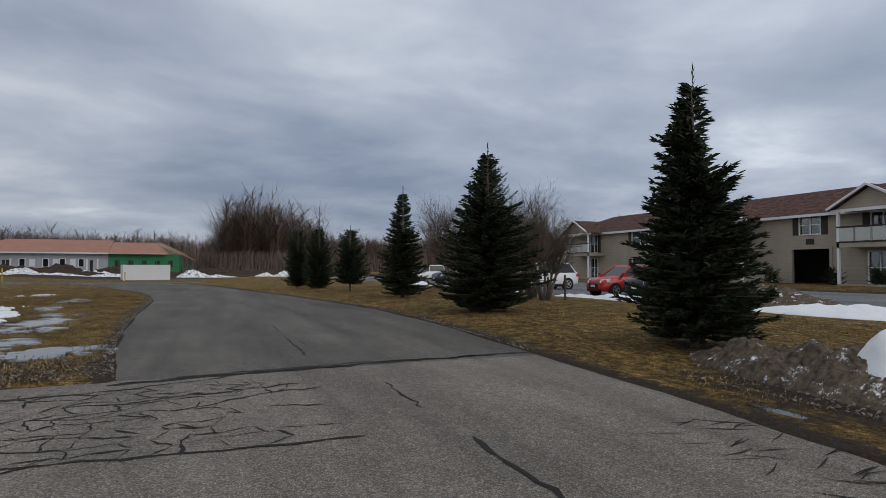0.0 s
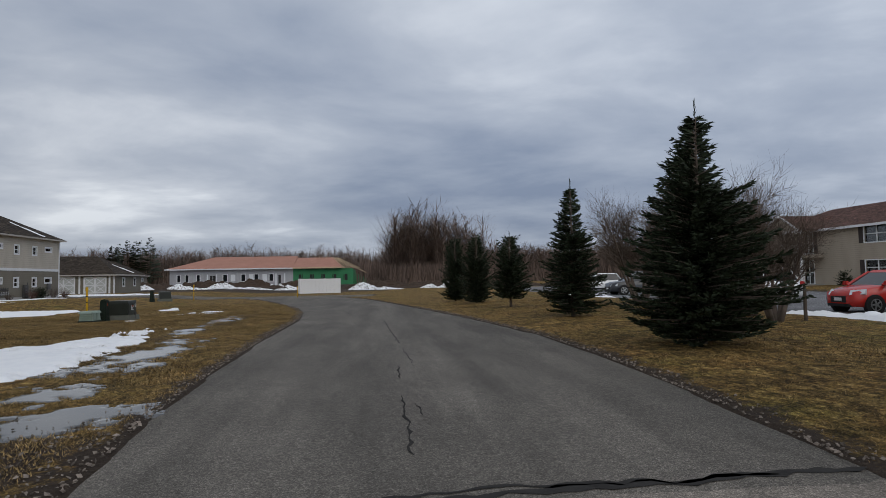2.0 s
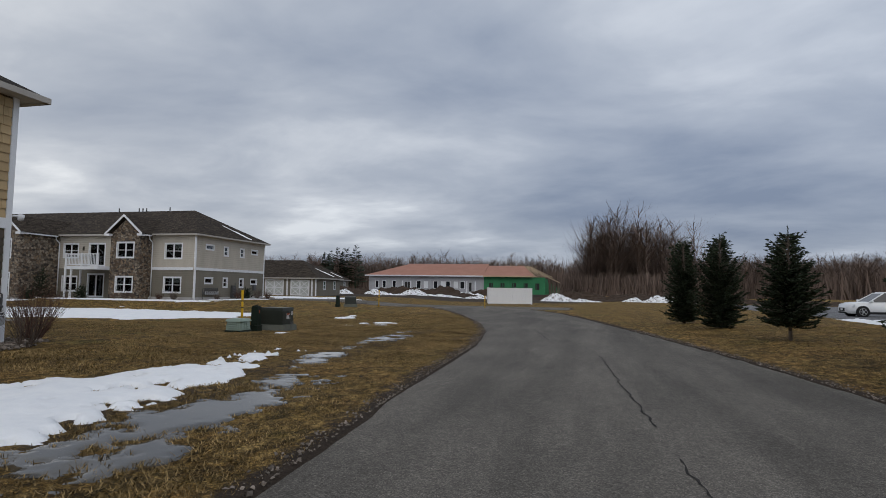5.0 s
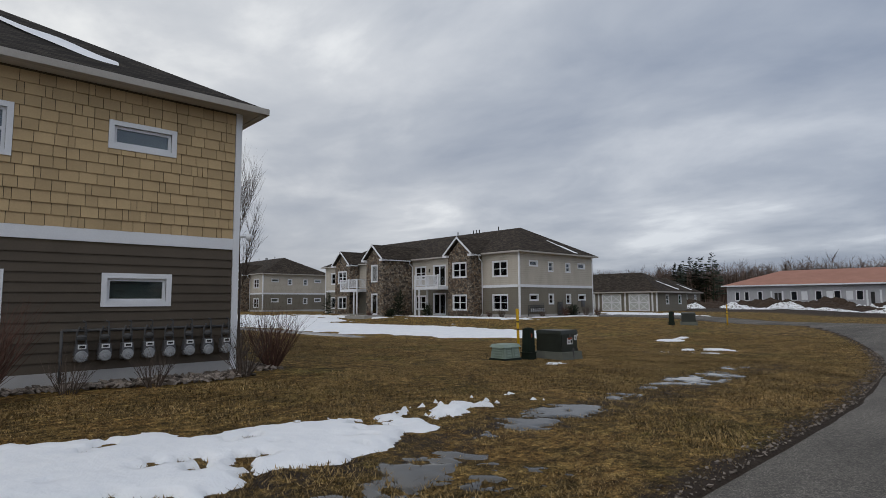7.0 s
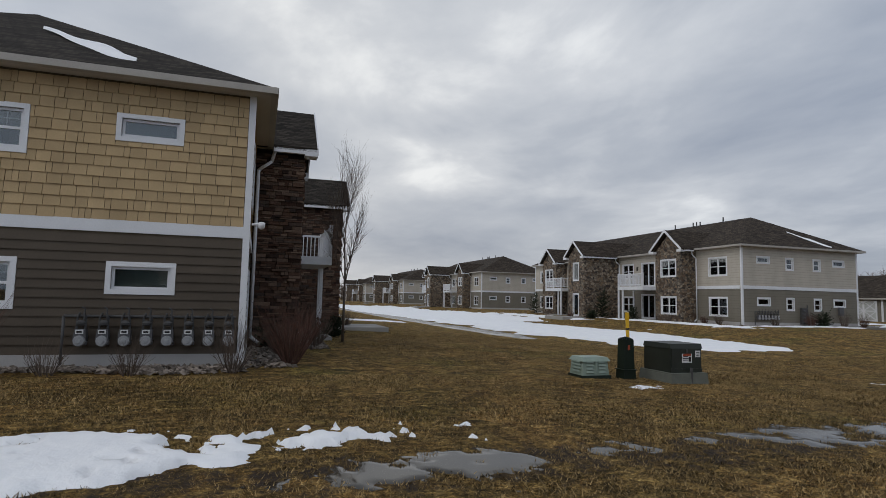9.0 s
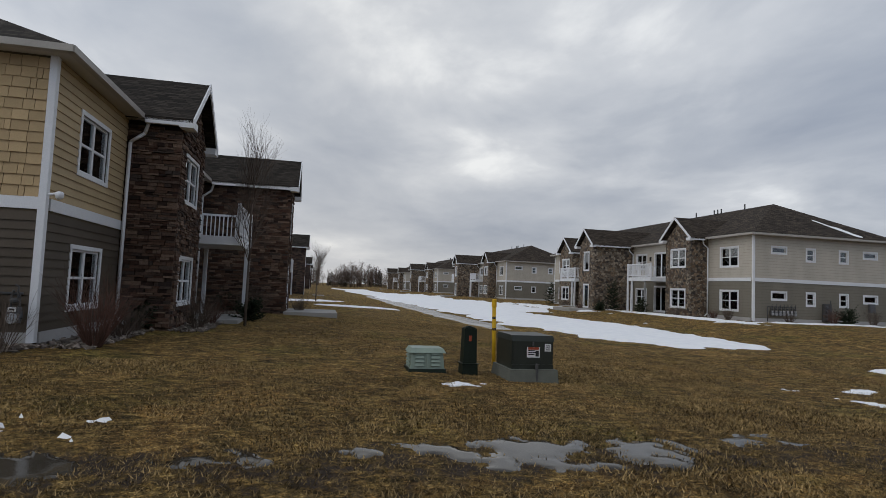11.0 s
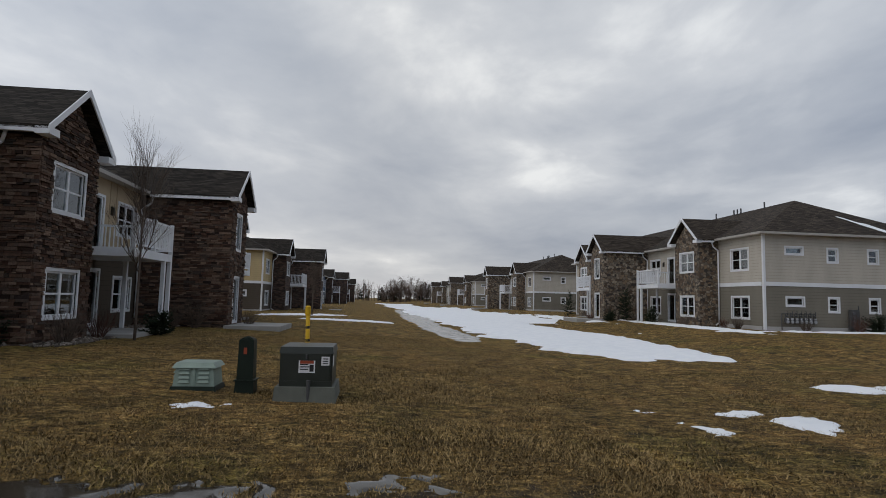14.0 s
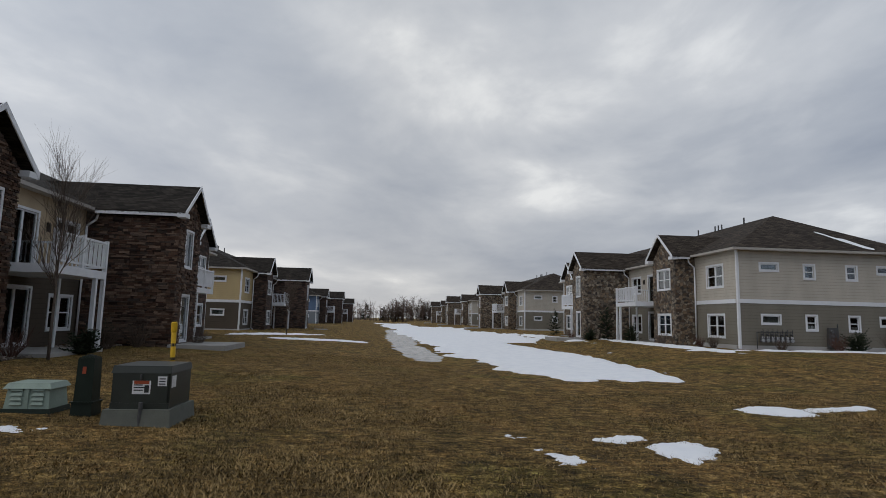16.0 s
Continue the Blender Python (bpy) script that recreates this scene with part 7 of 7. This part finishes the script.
rb = np.random.RandomState(33)
spots = [(-10.72 + 1.05 * rb.rand() * (0.75 + 0.25 * math.sin(y0 * 1.3)), y0) for y0 in (12.0 + 9.6 * rb.rand(2300))]
spots += [(x0, 21.5 + 1.0 * rb.rand()) for x0 in (-14.6 + 4.2 * rb.rand(700))]
spots += [(x0, 22.8 + 0.8 * rb.rand()) for x0 in (-18.5 + 4.0 * rb.rand(500))] + [(x0, 21.6 + 1.7 * rb.rand()) for x0 in (-24.0 + 3.5 * rb.rand(450))]
pebbles("stone_mulch", spots, 3, 0.03, 0.085, M["rock"], "bed of grey and brown river stones along the house", "stones")
spots = [(-2.4 + 1.3 * rb.randn(), 10.3 + 0.9 * rb.randn()) for k in range(1100)]
spots = [(x, y) for x, y in spots if x < float(road_left(y)) - 0.02 and y > 9.3]
spots += [(5.9 + 1.0 * rb.rand() ** 2 * 2, 3.4 + 4.0 * rb.rand()) for k in range(500)]
for k in range(1500):
    y = 9.5 + 30 * rb.rand()
    spots.append((float(road_left(y)) - 0.05 - 0.3 * rb.rand() ** 2, y))
    y = 9.5 + 26 * rb.rand()
    spots.append((float(road_right(y)) + 0.02 + 0.35 * rb.rand() ** 2, y))
pebbles("gravel", spots, 4, 0.008, 0.03, M["rock"], "loose gravel and grit along the pavement edge", "gravel")

# ---- dead grass ----
def grass(n, x0, x1, y0, y1, seed, hlo, hhi, focus):
    r = np.random.RandomState(seed)
    x, y = x0 + (x1 - x0) * r.rand(n), y0 + (y1 - y0) * r.rand(n)
    keep = (paved(x, y) < -0.12) & (near_snow(x, y) < -0.02)
    keep &= ~((x > -10.9) & (x < -9.6) & (y < 22)) & ~((x < -9.6) & (y < 23.8))
    keep &= r.rand(n) < (0.15 + 1.25 * fractal(x, y, 1.4, 66, 3) ** 1.2)
    for mask, a, b, c, d in PUDDLES:
        keep &= patchy(mask, PUDDLES.index((mask, a, b, c, d)))(x, y) < 0.04
    x, y = x[keep], y[keep]
    m = len(x)
    z = ground(x, y) + 0.0
    a, lean = r.rand(m) * 6.283, 0.8 + 1.8 * r.rand(m)
    h = (hlo + (hhi - hlo) * r.rand(m)) * (0.6 + 0.9 * fractal(x, y, 0.9, 67, 3))
    w = 0.004 + 0.006 * r.rand(m)
    dx, dy = np.cos(a), np.sin(a)
    base = np.stack([x, y, z - 0.012], 1)
    side = np.stack([-dy * w, dx * w, 0 * w], 1)
    tip = base + np.stack([dx * h * lean, dy * h * lean, h + 0.015], 1)
    v = np.stack([base - side, base + side, tip], 1).reshape(-1, 3)
    return v


v = np.concatenate([grass(330000, -9.5, -1.2, 8.5, 34, 41, 0.013, 0.033, 0), grass(130000, -14, -1.2, 30, 46, 42, 0.015, 0.036, 0), grass(90000, -26, -9.3, 22, 36, 44, 0.016, 0.038, 0), grass(110000, 4.9, 14, 5, 40, 43, 0.012, 0.032, 0)])
tagged(part("dead_grass", raw_mesh("dead_grass", v, np.arange(len(v)).reshape(-1, 3), M["blade"], False), None), "short straw-coloured dead grass covering the lawn", "grass", kind="stuff")

# ---- battens behind the near balcony ----
hb = House(1)
for k in range(13):
    u = 7.15 + 0.5 * k
    if 8.5 < u < 10.35 or 11.2 < u < 12.95:
        continue
    mb = MB()
    hb.box(mb, u, u + 0.06, 0.0, 0.025, BAND + 0.02, EAVE - 0.06)
    part("batten", mb, M["h_batten"], H1)


# ---- siding and shakes of the near house, piece by piece ----
def runs(a, b, holes, z0, z1):
    """Stretches of a course between the window openings."""
    cuts = sorted((h[0], h[1]) for h in holes if h[2] < z1 - 0.01 and h[3] > z0 + 0.01)
    out, p = [], a
    for c, d in cuts:
        if c > p:
            out.append((p, c))
        p = max(p, d)
    if p < b:
        out.append((p, b))
    return out


def courses(a, b, holes, z0, z1):
    """The pieces of one course: full height beside the openings, cut down above and below them."""
    out = [(c, d, z0, z1) for c, d in runs(a, b, holes, z0, z1)]
    for h in holes:
        if h[2] < z1 - 0.01 and h[3] > z0 + 0.01:
            c, d = max(a, h[0]), min(b, h[1])
            if h[2] > z0 + 0.015:
                out.append((c, d, z0, h[2]))
            if h[3] < z1 - 0.015:
                out.append((c, d, h[3], z1))
    return out


def wedge(length, hh, t_low, t_top):
    """A course piece: x outward, y along, z up."""
    mb = MB()
    mb.hull8([(0, 0, 0), (t_low, 0, 0), (t_low, length, 0), (0, length, 0), (0, 0, hh), (t_top, 0, hh), (t_top, length, hh), (0, length, hh)])
    return mb


east_up, east_lo = bpy.data.objects[H1["east_upper_wall"]], bpy.data.objects[H1["east_lower_wall"]]
front_up, front_lo = bpy.data.objects[H1["front_upper_wall"]], bpy.data.objects[H1["front_lower_wall"]]
# walls behind the pieces go dark: shade between shakes and boards, painted on
for ob in (east_up, east_lo, front_lo, front_up):
    ob.data = ob.data.copy()
    ob.data.materials[0] = M["gap_shade"]
END = [(-2.38, -1.23, 4.08, 4.60), (-4.46, -3.74, 3.70, 4.58), (-6.92, -6.2, 3.70, 4.58), (-9.17, -8.02, 4.08, 4.60), (-2.38, -1.23, 1.27, 1.86), (-4.46, -3.74, 0.98, 1.88), (-6.92, -6.2, 0.98, 1.88), (-9.17, -8.02, 1.27, 1.86)]
board = wedge(1.0, 0.168, 0.027, 0.003).data("siding_board", M["board_lo"], fix=True)
board_up = wedge(1.0, 0.168, 0.027, 0.003).data("siding_board", M["board_up"], fix=True)
z = 0.2
while z + 0.1 < BAND - 0.06:
    hgt = min(0.165, BAND - 0.06 - z)
    for a, b, za, zb in courses(-HD + 0.1, -0.095, END, z, z + hgt):
        o = part("siding_board", board, None, east_lo)
        o.location, o.scale = (0.001, a, za), (1, b - a, (zb - za) / 0.168)
    for a, b, za, zb in courses(0.1, 4.0, [(1.2, 2.9, 0.5, 1.85)], z, z + hgt):
        o = part("siding_board", board, None, front_lo)
        o.location, o.scale, o.rotation_euler = (-a, 0.001, za), (1, b - a, (zb - za) / 0.168), (0, 0, radians(90))
    z += 0.165
z = BAND + 0.16
while z + 0.1 < EAVE - 0.06:
    hgt = min(0.165, EAVE - 0.06 - z)
    for a, b, za, zb in courses(0.1, 4.0, [(1.2, 2.9, 3.25, 4.60)], z, z + hgt):
        o = part("siding_board", board_up, None, front_up)
        o.location, o.scale, o.rotation_euler = (-a, 0.001, za), (1, b - a, (zb - za) / 0.168), (0, 0, radians(90))
    z += 0.165
shake = wedge(1.0, 0.19, 0.030, 0.007).data("shake", M["shingle"], fix=True)
rs = random.Random(77)
rest = MB()
count = 0
z = BAND + 0.16
row = 0
while z + 0.08 < EAVE - 0.06:
    hgt = min(0.196, EAVE - 0.06 - z)
    for a, b, za, zb in courses(-HD + 0.1, -0.095, END, z, z + hgt):
        y = b
        while y > a + 0.01:
            w = rs.choice((0.10, 0.19, 0.23, 0.25, 0.27, 0.29))
            w = w if y - w > a + 0.05 else y - a
            dz = rs.uniform(-0.006, 0.0)
            if y > -4.0 and count < 300:
                o = part("shake", shake, None, east_up)
                o.location, o.scale = (0.001, y - w + 0.005, za + dz), (rs.uniform(0.85, 1.15), w - 0.010, (zb - za) / 0.19 * 1.03)
                count += 1
            elif y > -10.3:
                k = rs.uniform(0.026, 0.034)
                y0, y1 = y - w + 0.005, y - 0.005
                rest.hull8([(0.001, y0, za + dz), (k, y0, za + dz), (k, y1, za + dz), (0.001, y1, za + dz), (0.001, y0, zb), (0.006, y0, zb), (0.006, y1, zb), (0.001, y1, zb)])
            y -= w
    z += 0.196
part("shake_facing", rest, M["shingle"], east_up)["kind"] = "stuff"


# ---- ledger stones of the near house ----
def ledger(parent, face, a, b, z0, z1, plane, holes, limit, seed, peak=0.0):
    """Stone courses on a wall of the near house. face 'e': looks east, along y; 'n': looks north, along x."""
    r = random.Random(seed)
    mb, made = MB(), 0
    unit = MB().hull8([(0, 0, 0), (1, 0.02, 0.03), (1, 0.98, 0.02), (0, 1, 0), (0, 0, 1), (0.85, 0.03, 0.96), (0.85, 0.97, 0.97), (0, 1, 1)]).data("ledger_stone", M["ledge_part"], fix=True)
    z = z0
    while z < z1 - 0.02:
        hh = min(r.choice((0.045, 0.06, 0.075, 0.1)), z1 - z)
        cut = (b - a) / 2 * max(0.0, (z + hh - EAVE) / peak) if peak else 0.0
        for c, d, za, zb in courses(a + cut, b - cut, holes, z, z + hh):
            y = c
            while y < d - 0.01:
                w = r.choice((0.1, 0.16, 0.22, 0.3, 0.4))
                w = w if y + w < d - 0.08 else d - y
                t = r.uniform(0.02, 0.085)
                if made < limit:
                    o = part("ledger_stone", unit, None, parent)
                    o.scale = (t, w - 0.006, zb - za - 0.006)
                    if face == "e":
                        o.location = (plane, y + 0.003, za + 0.003)
                    else:
                        o.location, o.rotation_euler = (-y - 0.003, plane, za + 0.003), (0, 0, radians(90))
                    made += 1
                else:
                    q = [(0, 0, 0), (1, 0.02, 0.03), (1, 0.98, 0.02), (0, 1, 0), (0, 0, 1), (0.85, 0.03, 0.96), (0.85, 0.97, 0.97), (0, 1, 1)]
                    q = [(p[0] * t, y + 0.003 + p[1] * (w - 0.006), za + 0.003 + p[2] * (zb - za - 0.006)) for p in q]
                    mb.hull8([(plane + p[0], p[1], p[2]) if face == "e" else (-p[1], plane + p[0], p[2]) for p in q])
                y += w
        z += hh
    if mb.f:
        part("stone_facing", mb, M["ledge_rest"], parent, fix=True)["kind"] = "stuff"


bay1, bay2 = bpy.data.objects[H1["bay1"]], bpy.data.objects[H1["bay2"]]
for ob in (bay1, bay2):
    ob.data = ob.data.copy()
    ob.data.materials[0] = M["mortar"]
mid1 = (BAY1[0] + BAY1[1]) / 2
mid2 = (BAY2[0] + BAY2[1]) / 2
ledger(bay1, "e", 0.0, BAY1[2] + 0.03, -0.1, EAVE - 0.16, -BAY1[0], [], 160, 1)
ledger(bay1, "n", BAY1[0], BAY1[1], -0.1, EAVE + 1.1, BAY1[2], [(mid1 - 0.85, mid1 + 0.85, 3.25, 4.60), (mid1 - 0.85, mid1 + 0.85, 0.50, 1.85)], 130, 2, 1.2)
ledger(bay2, "e", 0.0, BAY2[2] + 0.03, -0.1, EAVE - 0.16, -BAY2[0], [], 280, 3)
ledger(bay2, "n", BAY2[0], BAY2[1], -0.1, EAVE + 1.0, BAY2[2], [(mid2 - 0.5, mid2 + 0.5, 3.1, 4.75), (mid2 - 0.5, mid2 + 0.5, 0.05, 2.05)], 0, 4, 1.1)
